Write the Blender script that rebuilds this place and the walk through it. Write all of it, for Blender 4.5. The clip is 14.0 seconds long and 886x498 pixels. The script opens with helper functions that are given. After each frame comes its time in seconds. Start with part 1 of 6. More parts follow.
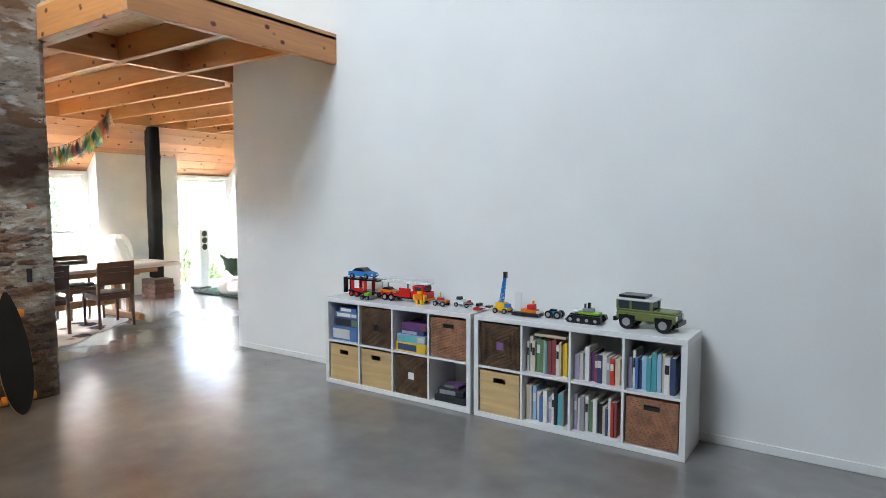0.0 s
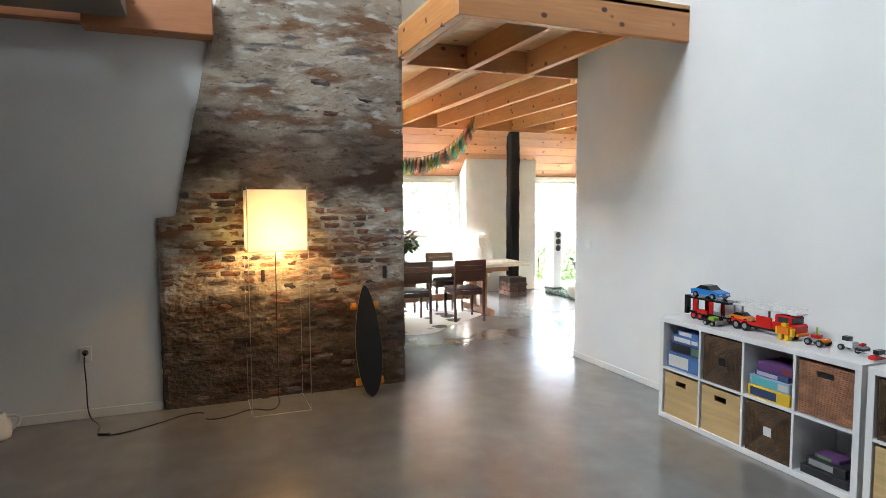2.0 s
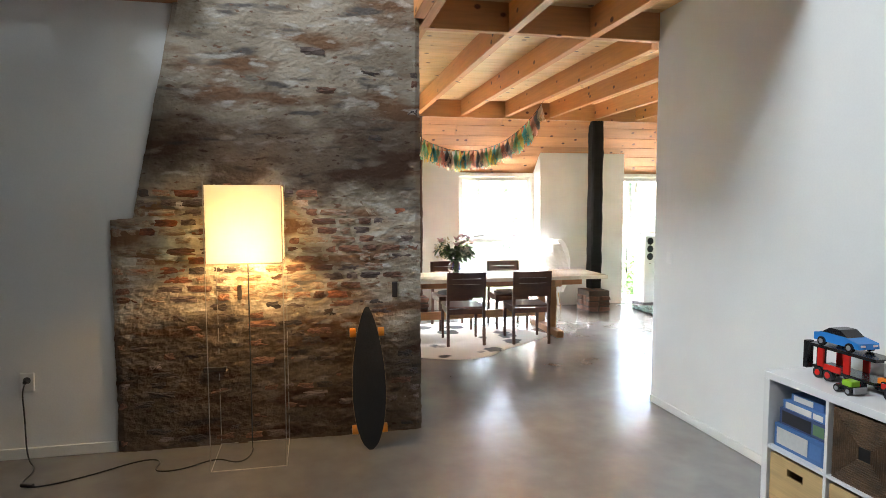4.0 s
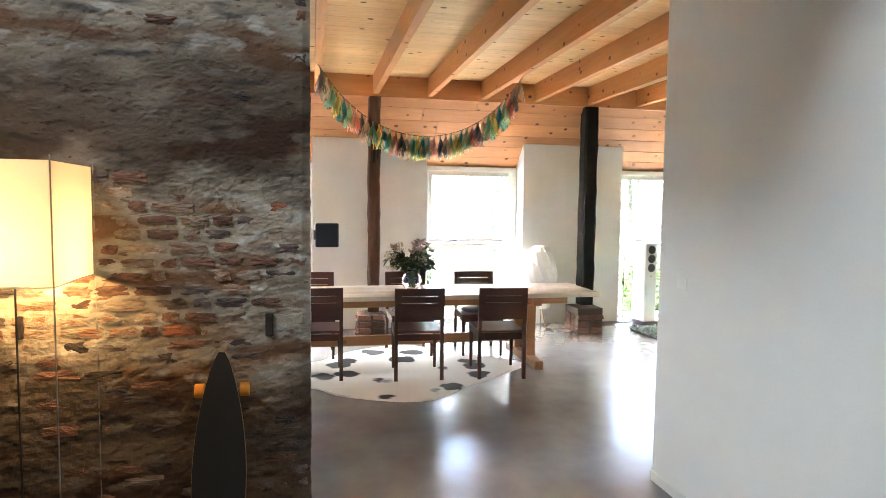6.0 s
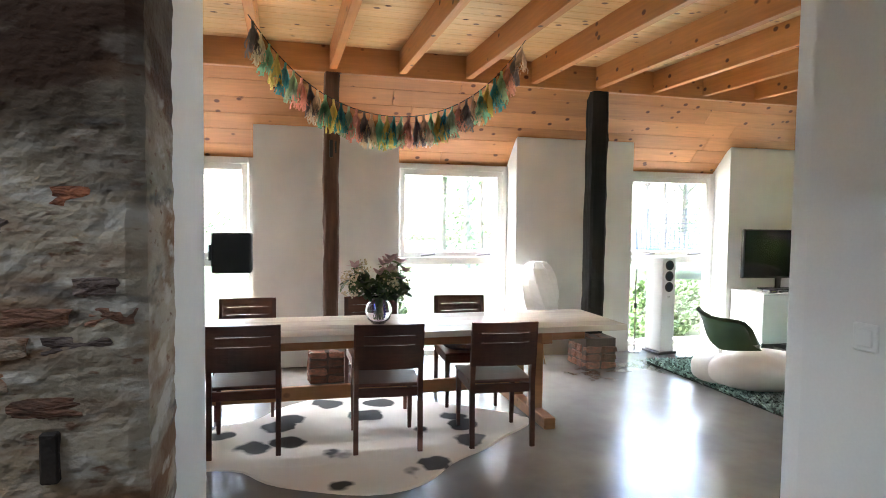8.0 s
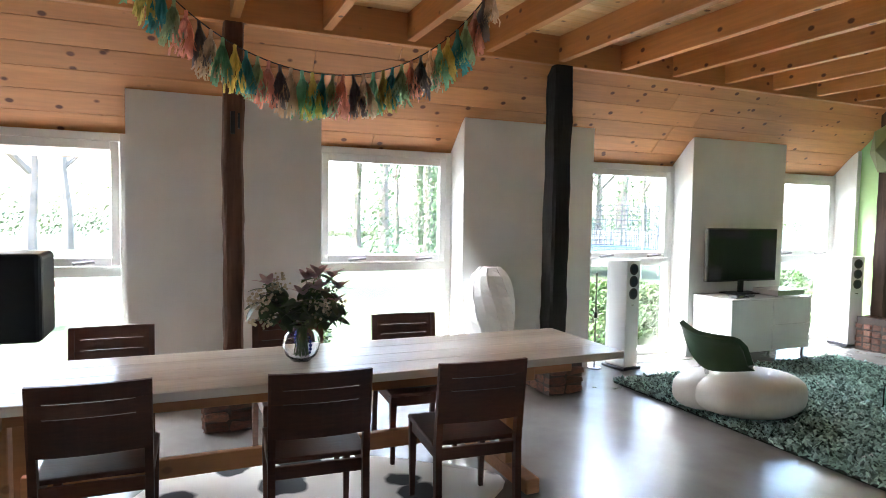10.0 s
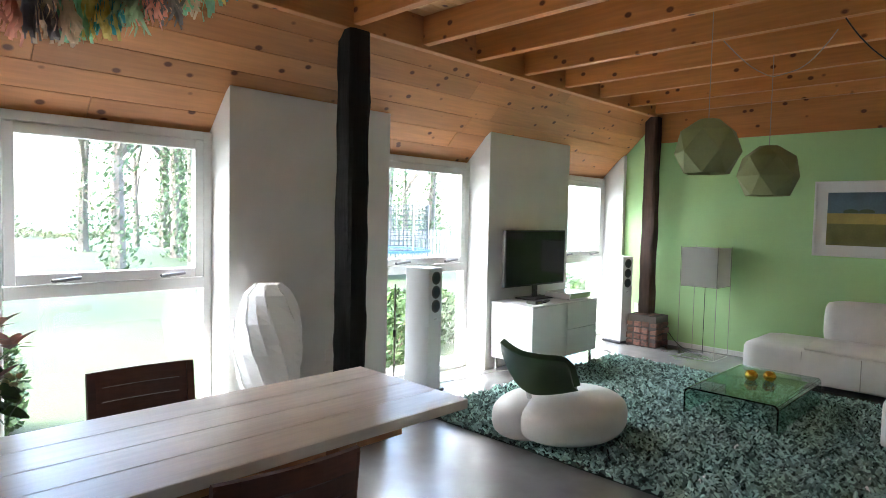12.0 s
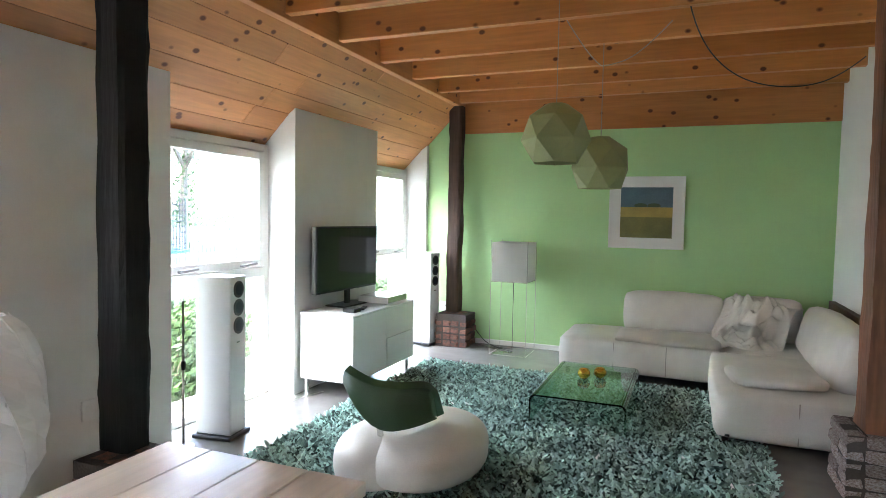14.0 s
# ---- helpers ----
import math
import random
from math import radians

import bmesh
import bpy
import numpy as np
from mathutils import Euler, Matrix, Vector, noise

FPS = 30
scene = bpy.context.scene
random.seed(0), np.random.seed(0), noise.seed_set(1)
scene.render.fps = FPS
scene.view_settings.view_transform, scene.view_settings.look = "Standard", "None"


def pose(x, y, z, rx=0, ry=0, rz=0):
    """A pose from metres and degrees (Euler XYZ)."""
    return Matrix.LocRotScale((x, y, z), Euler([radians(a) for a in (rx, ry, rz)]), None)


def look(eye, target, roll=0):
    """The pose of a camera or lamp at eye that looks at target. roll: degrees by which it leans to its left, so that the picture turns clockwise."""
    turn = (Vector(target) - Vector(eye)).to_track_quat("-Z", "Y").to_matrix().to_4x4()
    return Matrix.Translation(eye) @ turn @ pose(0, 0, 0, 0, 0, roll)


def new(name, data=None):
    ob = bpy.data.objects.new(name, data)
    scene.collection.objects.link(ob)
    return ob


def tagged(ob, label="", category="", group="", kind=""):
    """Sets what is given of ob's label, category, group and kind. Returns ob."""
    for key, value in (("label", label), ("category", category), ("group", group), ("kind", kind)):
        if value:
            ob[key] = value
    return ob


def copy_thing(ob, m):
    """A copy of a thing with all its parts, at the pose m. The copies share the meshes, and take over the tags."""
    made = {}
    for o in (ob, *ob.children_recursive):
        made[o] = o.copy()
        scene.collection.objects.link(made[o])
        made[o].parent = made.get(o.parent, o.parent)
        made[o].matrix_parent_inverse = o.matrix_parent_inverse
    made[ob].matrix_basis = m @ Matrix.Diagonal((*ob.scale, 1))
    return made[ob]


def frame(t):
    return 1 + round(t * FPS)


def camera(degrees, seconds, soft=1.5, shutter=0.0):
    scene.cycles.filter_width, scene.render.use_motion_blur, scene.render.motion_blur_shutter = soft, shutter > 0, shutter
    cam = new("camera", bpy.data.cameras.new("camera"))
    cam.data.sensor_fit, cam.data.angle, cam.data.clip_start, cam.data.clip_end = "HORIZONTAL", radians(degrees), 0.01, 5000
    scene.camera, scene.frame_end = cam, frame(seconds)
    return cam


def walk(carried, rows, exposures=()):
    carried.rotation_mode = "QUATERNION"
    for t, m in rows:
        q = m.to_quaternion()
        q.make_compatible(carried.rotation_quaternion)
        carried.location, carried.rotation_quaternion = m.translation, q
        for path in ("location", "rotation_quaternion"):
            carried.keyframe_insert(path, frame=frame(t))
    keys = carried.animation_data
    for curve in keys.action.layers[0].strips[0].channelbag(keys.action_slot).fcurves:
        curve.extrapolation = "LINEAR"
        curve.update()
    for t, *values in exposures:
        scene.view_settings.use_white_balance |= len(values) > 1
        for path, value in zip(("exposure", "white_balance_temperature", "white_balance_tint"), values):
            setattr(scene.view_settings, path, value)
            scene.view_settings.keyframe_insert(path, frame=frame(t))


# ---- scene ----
cam = camera(71.9, 14.0, soft=0.6)
PATH = [
    (0, (0.044, 0.513, 1.613), (-1.082, 2.159, 1.46), -0.1),
    (0.5, (0.069, 0.657, 1.619), (-1.37, 2.038, 1.477), -0.4),
    (1, (0.058, 0.772, 1.623), (-1.602, 1.879, 1.479), -0.4),
    (1.1, (0.06, 0.793, 1.622), (-1.631, 1.85, 1.475), -0.4),
    (1.5, (-0.055, 0.942, 1.615), (-1.83, 1.852, 1.466), -0.3),
    (2, (-0.22, 1.137, 1.638), (-2.072, 1.877, 1.489), -0.3),
    (2.5, (-0.39, 1.368, 1.627), (-2.3, 1.941, 1.479), -0.5),
    (2.7, (-0.474, 1.449, 1.63), (-2.398, 1.974, 1.486), -0.3),
    (4.8, (-1.678, 2.483, 1.63), (-3.632, 2.884, 1.485), 0.1),
    (5, (-1.799, 2.555, 1.625), (-3.753, 2.958, 1.481), 0.4),
    (5.5, (-2.165, 2.716, 1.607), (-4.118, 3.123, 1.465), 0.5),
    (6, (-2.514, 2.871, 1.598), (-4.465, 3.288, 1.458), 0.7),
    (6.5, (-2.881, 3.041, 1.591), (-4.831, 3.462, 1.457), 0.7),
    (7, (-3.225, 3.134, 1.576), (-5.172, 3.572, 1.441), 0.8),
    (7.2, (-3.368, 3.152, 1.571), (-5.315, 3.591, 1.443), 0.6),
    (9.3, (-4.885, 3.132, 1.529), (-6.762, 3.816, 1.425), 1.2),
    (9.5, (-4.942, 3.18, 1.568), (-6.81, 3.884, 1.455), 1.1),
    (10, (-5.245, 3.254, 1.56), (-7.081, 4.039, 1.444), 1.0),
    (10.5, (-5.518, 3.364, 1.563), (-7.304, 4.256, 1.452), 1.0),
    (11, (-5.786, 3.455, 1.567), (-7.471, 4.528, 1.461), 1.3),
    (11.5, (-6.047, 3.56, 1.574), (-7.597, 4.819, 1.468), 1.3),
    (12, (-6.336, 3.664, 1.569), (-7.738, 5.087, 1.465), 1.3),
    (12.5, (-6.594, 3.744, 1.564), (-7.832, 5.311, 1.466), 1.3),
    (13, (-6.868, 3.804, 1.567), (-7.923, 5.5, 1.467), 1.3),
    (13.5, (-7.087, 3.922, 1.559), (-7.986, 5.706, 1.458), 1.2),
    (14, (-7.277, 4.103, 1.555), (-8.027, 5.955, 1.45), 1.1),
]
EXPOSURES = [(0.0, 6.32, 6500, 10), (1.0, 6.18, 6650, 10), (2.5, 6.4, 6800, 10), (5.0, 6.3, 6850, 9), (7.0, 6.0, 6650, 9), (9.5, 4.95, 6350, 10),
             (11.0, 4.75, 6200, 9), (11.5, 4.6, 6200, 9), (12.5, 4.6, 6150, 8), (14.0, 5.05, 6050, 8)]
walk(cam, [(t, look(eye, target, roll)) for t, eye, target, roll in PATH], EXPOSURES)

# ---- light ----
world = bpy.data.worlds.new("sky")
scene.world = world
world.use_nodes = True
wn, wl = world.node_tree.nodes, world.node_tree.links
sky = wn.new("ShaderNodeTexSky")
sky.sky_type, sky.sun_disc = "NISHITA", False
sky.sun_elevation, sky.sun_rotation = radians(50), radians(200)
sky.air_density, sky.dust_density = 1.0, 3.0
wl.new(sky.outputs[0], wn["Background"].inputs[0])
wn["Background"].inputs[1].default_value = 0.15

sun = new("sun", bpy.data.lights.new("sun", "SUN"))
sun.data.energy, sun.data.angle, sun.data.color = 0.55, radians(2), (1.0, 0.95, 0.88)
sun.matrix_world = look((-3.5, -9.0, 11.5), (0, 0, 0))


def area(name, eye, target, w, h, watts, colour):
    lamp = new(name, bpy.data.lights.new(name, "AREA"))
    lamp.data.shape, lamp.data.size, lamp.data.size_y = "RECTANGLE", w, h
    lamp.data.energy, lamp.data.color = watts, colour
    lamp.matrix_world = look(eye, target)
    return lamp


# daylight that falls in steeply through the heads of the tall windows
for y in (2.17, 4.99, 7.765, 10.535):
    area("window_sky_light", (-11.22, y, 2.58), (-9.6, y, 0.9), 1.25, 0.55, 11.0, (0.93, 0.96, 1.0))
area("roof_window_light", (-3.0, -1.5, 6.3), (-3.1, 4.8, 2.2), 2.6, 1.3, 5.5, (0.76, 0.87, 1.0))


# ---- materials ----
def mat(name, base, rough=0.5, metal=0.0, var=0.12, scale=3.0, bump=0.15, grain=60.0, stretch=(1, 1, 1), rand=0.0,
        coat=0.0, second=None, patch=0.0, sheen=0.0):
    """A surface with broad patches, fine grain and slight relief; rand: how much each piece differs."""
    m = bpy.data.materials.new(name)
    m.use_nodes = True
    n, l = m.node_tree.nodes, m.node_tree.links
    b = n["Principled BSDF"]
    tc = n.new("ShaderNodeTexCoord")
    mp = n.new("ShaderNodeMapping")
    mp.inputs["Scale"].default_value = stretch
    l.new(tc.outputs["Object"], mp.inputs["Vector"])
    if rand:
        oi = n.new("ShaderNodeObjectInfo")
        sc = n.new("ShaderNodeVectorMath")
        sc.operation = "ADD"
        mul = n.new("ShaderNodeMath")
        mul.operation, mul.inputs[1].default_value = "MULTIPLY", 37.0
        l.new(oi.outputs["Random"], mul.inputs[0])
        l.new(mp.outputs[0], sc.inputs[0])
        l.new(mul.outputs[0], sc.inputs[1])
        vec = sc.outputs[0]
    else:
        vec = mp.outputs[0]
    a = n.new("ShaderNodeTexNoise")
    a.inputs["Scale"].default_value, a.inputs["Detail"].default_value = scale, 5
    g = n.new("ShaderNodeTexNoise")
    g.inputs["Scale"].default_value, g.inputs["Detail"].default_value = grain, 3
    l.new(vec, a.inputs["Vector"])
    l.new(vec, g.inputs["Vector"])
    ramp = n.new("ShaderNodeValToRGB")
    dark = [max(0, c * (1 - var * 1.6)) for c in base]
    lite = [min(1, c * (1 + var)) for c in base]
    if second:
        dark = list(second)
    ramp.color_ramp.elements[0].color, ramp.color_ramp.elements[1].color = (*dark, 1), (*lite, 1)
    ramp.color_ramp.elements[0].position, ramp.color_ramp.elements[1].position = 0.3 + patch, 0.7 - patch
    l.new(a.outputs[0], ramp.inputs[0])
    mix = n.new("ShaderNodeMix")
    mix.data_type, mix.blend_type = "RGBA", "MULTIPLY"
    mix.inputs["Factor"].default_value = min(1.0, var * 2.5)
    gr = n.new("ShaderNodeMapRange")
    gr.inputs["From Min"].default_value, gr.inputs["From Max"].default_value = 0.3, 0.7
    gr.inputs["To Min"].default_value, gr.inputs["To Max"].default_value = 0.7, 1.15
    l.new(g.outputs[0], gr.inputs[0])
    l.new(ramp.outputs[0], mix.inputs["A"])
    l.new(gr.outputs[0], mix.inputs["B"])
    col = mix.outputs["Result"]
    if rand:
        hs = n.new("ShaderNodeHueSaturation")
        mr = n.new("ShaderNodeMapRange")
        mr.inputs["To Min"].default_value, mr.inputs["To Max"].default_value = 1 - rand, 1 + rand
        l.new(oi.outputs["Random"], mr.inputs[0])
        l.new(mr.outputs[0], hs.inputs["Value"])
        l.new(col, hs.inputs["Color"])
        col = hs.outputs[0]
    l.new(col, b.inputs["Base Color"])
    rr = n.new("ShaderNodeMapRange")
    rr.inputs["To Min"].default_value, rr.inputs["To Max"].default_value = max(0.02, rough * 0.75), min(1, rough * 1.25)
    l.new(a.outputs[0], rr.inputs[0])
    l.new(rr.outputs[0], b.inputs["Roughness"])
    b.inputs["Metallic"].default_value = metal
    b.inputs["Coat Weight"].default_value = coat
    b.inputs["Sheen Weight"].default_value = sheen
    if bump:
        bp = n.new("ShaderNodeBump")
        bp.inputs["Strength"].default_value, bp.inputs["Distance"].default_value = bump, 0.01
        l.new(g.outputs[0], bp.inputs["Height"])
        l.new(bp.outputs[0], b.inputs["Normal"])
    return m


def pine(name, base, dark, along, rough=0.5, rand=0.12, knots=1.0):
    """Softwood with grain along one axis and round dark knots."""
    m = mat(name, base, rough, var=0.16, scale=1.6, grain=26, bump=0.12, rand=rand, second=dark,
            stretch=[0.12 if i == along else 1.6 for i in range(3)])
    n, l = m.node_tree.nodes, m.node_tree.links
    b = n["Principled BSDF"]
    tc = n.new("ShaderNodeTexCoord")
    mp = n.new("ShaderNodeMapping")
    mp.inputs["Scale"].default_value = [5.2 if i == along else 7.0 for i in range(3)]
    vo = n.new("ShaderNodeTexVoronoi")
    vo.inputs["Scale"].default_value = 1.0
    oi = n.new("ShaderNodeObjectInfo")
    ad = n.new("ShaderNodeVectorMath")
    mu = n.new("ShaderNodeMath")
    mu.operation, mu.inputs[1].default_value = "MULTIPLY", 91.0
    l.new(oi.outputs["Random"], mu.inputs[0])
    l.new(tc.outputs["Object"], mp.inputs["Vector"])
    l.new(mp.outputs[0], ad.inputs[0])
    l.new(mu.outputs[0], ad.inputs[1])
    l.new(ad.outputs[0], vo.inputs["Vector"])
    kr = n.new("ShaderNodeMapRange")
    kr.inputs["From Min"].default_value, kr.inputs["From Max"].default_value = 0.10, 0.17
    kr.inputs["To Min"].default_value, kr.inputs["To Max"].default_value = 1.0 * knots, 0.0
    l.new(vo.outputs["Distance"], kr.inputs[0])
    mix = n.new("ShaderNodeMix")
    mix.data_type = "RGBA"
    mix.inputs["B"].default_value = (base[0] * 0.2, base[1] * 0.12, base[2] * 0.1, 1)
    l.new(kr.outputs[0], mix.inputs["Factor"])
    l.new(b.inputs["Base Color"].links[0].from_socket, mix.inputs["A"])
    l.new(mix.outputs["Result"], b.inputs["Base Color"])
    return m


def glass(name, tint=(1, 1, 1), ior=1.45, rough=0.0):
    m = bpy.data.materials.new(name)
    m.use_nodes = True
    b = m.node_tree.nodes["Principled BSDF"]
    b.inputs["Base Color"].default_value = (*tint, 1)
    b.inputs["Transmission Weight"].default_value = 1.0
    b.inputs["Roughness"].default_value, b.inputs["IOR"].default_value = rough, ior
    return m


def glow(name, colour, strength):
    m = bpy.data.materials.new(name)
    m.use_nodes = True
    b = m.node_tree.nodes["Principled BSDF"]
    b.inputs["Base Color"].default_value = (*colour, 1)
    b.inputs["Emission Color"].default_value = (*colour, 1)
    b.inputs["Emission Strength"].default_value = strength
    return m


# dim tone for unseen surfaces, dark so that little light bounces off them
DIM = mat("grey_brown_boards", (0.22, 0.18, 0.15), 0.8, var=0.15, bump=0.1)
WHITE = mat("white_plaster", (0.80, 0.80, 0.78), 0.75, var=0.03, scale=1.2, bump=0.06, grain=90)
PAINT = mat("white_paint", (0.80, 0.80, 0.77), 0.4, var=0.03, bump=0.03, grain=120)
LACQUER = mat("white_lacquer", (0.78, 0.78, 0.77), 0.22, var=0.02, bump=0.0)
GREEN = mat("green_wall_paint", (0.45, 0.69, 0.32), 0.65, var=0.03, scale=1.0, bump=0.06, grain=90)
CONCRETE = mat("polished_concrete", (0.215, 0.206, 0.195), 0.225, var=0.16, scale=1.1, bump=0.22, grain=5)
PINE_X = pine("pine_joist", (0.57, 0.25, 0.08), (0.45, 0.165, 0.042), 0)
PINE_Y = pine("pine_board", (0.58, 0.265, 0.105), (0.48, 0.20, 0.068), 1, rand=0.10)
PINE_DECK = pine("pine_ceiling_board", (0.68, 0.43, 0.20), (0.60, 0.35, 0.14), 1, rand=0.18)
OLD_OAK = mat("old_dark_oak", (0.16, 0.077, 0.046), 0.8, var=0.4, scale=2.5, bump=0.7, grain=24, stretch=(1.5, 1.5, 0.15), rand=0.2)
BLACK_OAK = mat("black_stained_oak", (0.010, 0.008, 0.007), 0.85, var=0.4, scale=2.5, bump=0.7, grain=24, stretch=(1.5, 1.5, 0.15))
CONCRETE.node_tree.nodes["Principled BSDF"].inputs["IOR"].default_value = 2.2
GLASS = glass("window_glass")


# ---- building helpers ----
def bx(bm, x0, y0, z0, x1, y1, z1, bevel=0.0, seg=1):
    """Add a box, edges rounded by bevel."""
    r = bmesh.ops.create_cube(bm, size=1)
    vs = r["verts"]
    for v in vs:
        v.co = Vector((x0 + (v.co.x + 0.5) * (x1 - x0), y0 + (v.co.y + 0.5) * (y1 - y0), z0 + (v.co.z + 0.5) * (z1 - z0)))
    if bevel:
        es = list({e for v in vs for e in v.link_edges})
        bmesh.ops.bevel(bm, geom=es, offset=bevel, segments=seg, affect="EDGES", profile=0.5)
    return vs


def cyl(bm, x, y, z0, z1, r0, r1=None, n=20):
    """Add an upright round bar or cone."""
    r1 = r0 if r1 is None else r1
    r = bmesh.ops.create_cone(bm, cap_ends=True, segments=n, radius1=r0, radius2=r1, depth=z1 - z0)
    bmesh.ops.translate(bm, verts=r["verts"], vec=(x, y, (z0 + z1) / 2))
    return r["verts"]


def bar(bm, a, b, r, n=8, r1=None):
    """Add a round bar from a to b."""
    a, b = Vector(a), Vector(b)
    d = b - a
    rr = bmesh.ops.create_cone(bm, cap_ends=True, segments=n, radius1=r, radius2=r if r1 is None else r1, depth=d.length)
    bmesh.ops.transform(bm, verts=rr["verts"], matrix=Matrix.Translation((a + b) / 2) @ d.to_track_quat("Z", "Y").to_matrix().to_4x4())
    return rr["verts"]


def lathe(bm, profile, n=32, x=0.0, y=0.0, z=0.0):
    """Turn a profile of (radius, height) about the upright axis."""
    rings = []
    for r, h in profile:
        rings.append([bm.verts.new((x + r * math.cos(2 * math.pi * i / n), y + r * math.sin(2 * math.pi * i / n), z + h)) for i in range(n)])
    for p, q in zip(rings, rings[1:]):
        for i in range(n):
            bm.faces.new((p[i], p[(i + 1) % n], q[(i + 1) % n], q[i]))
    return rings


def part(name, bm, material, parent=None, label="", smooth=False):
    me = bpy.data.meshes.new(name)
    bmesh.ops.recalc_face_normals(bm, faces=bm.faces)
    bm.to_mesh(me)
    bm.free()
    me.materials.append(material)
    if smooth:
        for p in me.polygons:
            p.use_smooth = True
    ob = new(name, me)
    if parent is not None:
        ob.parent = parent
    if label:
        ob["label"] = label
    return ob


def block(name, x0, y0, z0, x1, y1, z1, material, parent=None, bevel=0.0, label="", seg=1):
    bm = bmesh.new()
    bx(bm, x0, y0, z0, x1, y1, z1, bevel, seg)
    return part(name, bm, material, parent, label)


def thing(name, x, y, z, label, category, group="", rz=0.0, kind=""):
    ob = new(name)
    ob.empty_display_size = 0.1
    ob.matrix_world = pose(x, y, z, 0, 0, rz)
    return tagged(ob, label, category, group, kind)


def setting(ob, label, category):
    return tagged(ob, label, category, kind="structure")


def prism(bm, outline, axis, a, b):
    """A slab: outline of points in the two other axes, pushed from a to b along axis."""
    def at(p, w):
        q = list(p)
        q.insert(axis, w)
        return q
    lo = [bm.verts.new(at(p, a)) for p in outline]
    hi = [bm.verts.new(at(p, b)) for p in outline]
    k = len(outline)
    bm.faces.new(lo)
    bm.faces.new(hi)
    for i in range(k):
        bm.faces.new((lo[i], lo[(i + 1) % k], hi[(i + 1) % k], hi[i]))


# ---- the large structure ----
XP, XW, XB, YW, YG, XE = -10.39, -10.70, -5.48, 4.833, 11.26, -5.93
JB, JT = 2.92, 3.14
HEAD = 2.14
setting(block("floor", -10.95, -4.0, -0.2, 3.0, 11.6, 0, CONCRETE), "grey polished concrete floor with soft cloudy stains", "floor")
setting(block("wall_shelf_side", -5.69, YW, 0, 2.5, YW + 0.17, 7.0, WHITE), "tall smooth white plaster wall", "wall")
setting(block("wall_living_east", XE, YW + 0.17, 0, XE + 0.2, YG, JT + 0.06, WHITE), "white plaster wall behind the sofa", "wall")
setting(block("wall_green", -10.95, YG, 0, XE + 0.2, YG + 0.2, JT + 0.06, GREEN), "apple green painted end wall", "wall")
setting(block("wall_living_south", -10.95, 0.3, 0, -5.705, 0.5, JT + 0.06, WHITE), "plain white plaster wall", "wall")
setting(block("wall_recess", XB - 0.22, -4.0, 0, XB - 0.04, 1.6, 7.0, WHITE), "white plaster wall beside the brick chimney", "wall")
setting(block("wall_front_south", XB - 0.22, -4.2, 0, 2.7, -4.0, 7.0, DIM), "plain grey-brown boarded wall", "wall")
bm = bmesh.new()
bx(bm, 2.5, -4.0, 0, 2.7, YW + 0.17, 7.0)
setting(part("wall_front_east", bm, DIM), "plain grey-brown boarded wall", "wall")
bm = bmesh.new()
bx(bm, XB - 0.22, -4.0, 6.8, -4.4, YW, 7.0)
bx(bm, -1.8, -4.0, 6.8, 2.5, YW, 7.0)
bx(bm, -4.4, -4.0, 6.8, -1.8, -2.4, 7.0)
bx(bm, -4.4, -0.6, 6.8, -1.8, YW, 7.0)
bx(bm, -4.4, -2.4, 6.96, -1.8, -0.6, 7.0)
setting(part("ceiling_front", bm, WHITE), "high white ceiling with a long roof light", "ceiling")

# unseen slab, sized to keep the roof light off recess wall and near floor
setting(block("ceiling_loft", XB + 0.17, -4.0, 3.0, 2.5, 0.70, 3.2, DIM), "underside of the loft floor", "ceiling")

# upper wall over the deck
setting(block("wall_upper", -5.75, 2.86, JT + 0.02, -5.69, YW, 6.8, WHITE), "white upper wall above the wooden deck", "wall")

# brick wall body, leaning chimney breast, with an uneven plastered face
def brick_left(z):
    """Left edge of the brick wall at a height."""
    if z < 1.54:
        return 0.83
    return 0.965 + (z - 1.54) * 0.208


BRICKWALL = bpy.data.materials.new("old_mortar_and_soot")
BRICKWALL.use_nodes = True
mn, ml = BRICKWALL.node_tree.nodes, BRICKWALL.node_tree.links
mb = mn["Principled BSDF"]
mtc = mn.new("ShaderNodeTexCoord")


def wall_noise(scale, detail, stretch=(1, 1, 1)):
    mp = mn.new("ShaderNodeMapping")
    mp.inputs["Scale"].default_value = stretch
    t = mn.new("ShaderNodeTexNoise")
    t.inputs["Scale"].default_value, t.inputs["Detail"].default_value = scale, detail
    ml.new(mtc.outputs["Object"], mp.inputs[0])
    ml.new(mp.outputs[0], t.inputs["Vector"])
    return t.outputs[0]


def wall_mix(fac, lo, hi, a, b):
    r = mn.new("ShaderNodeMapRange")
    r.inputs["From Min"].default_value, r.inputs["From Max"].default_value = lo, hi
    ml.new(fac, r.inputs[0])
    m = mn.new("ShaderNodeMix")
    m.data_type = "RGBA"
    ml.new(r.outputs[0], m.inputs["Factor"])
    for sock, val in (("A", a), ("B", b)):
        if isinstance(val, tuple):
            m.inputs[sock].default_value = (*val, 1)
        else:
            ml.new(val, m.inputs[sock])
    return m.outputs["Result"]


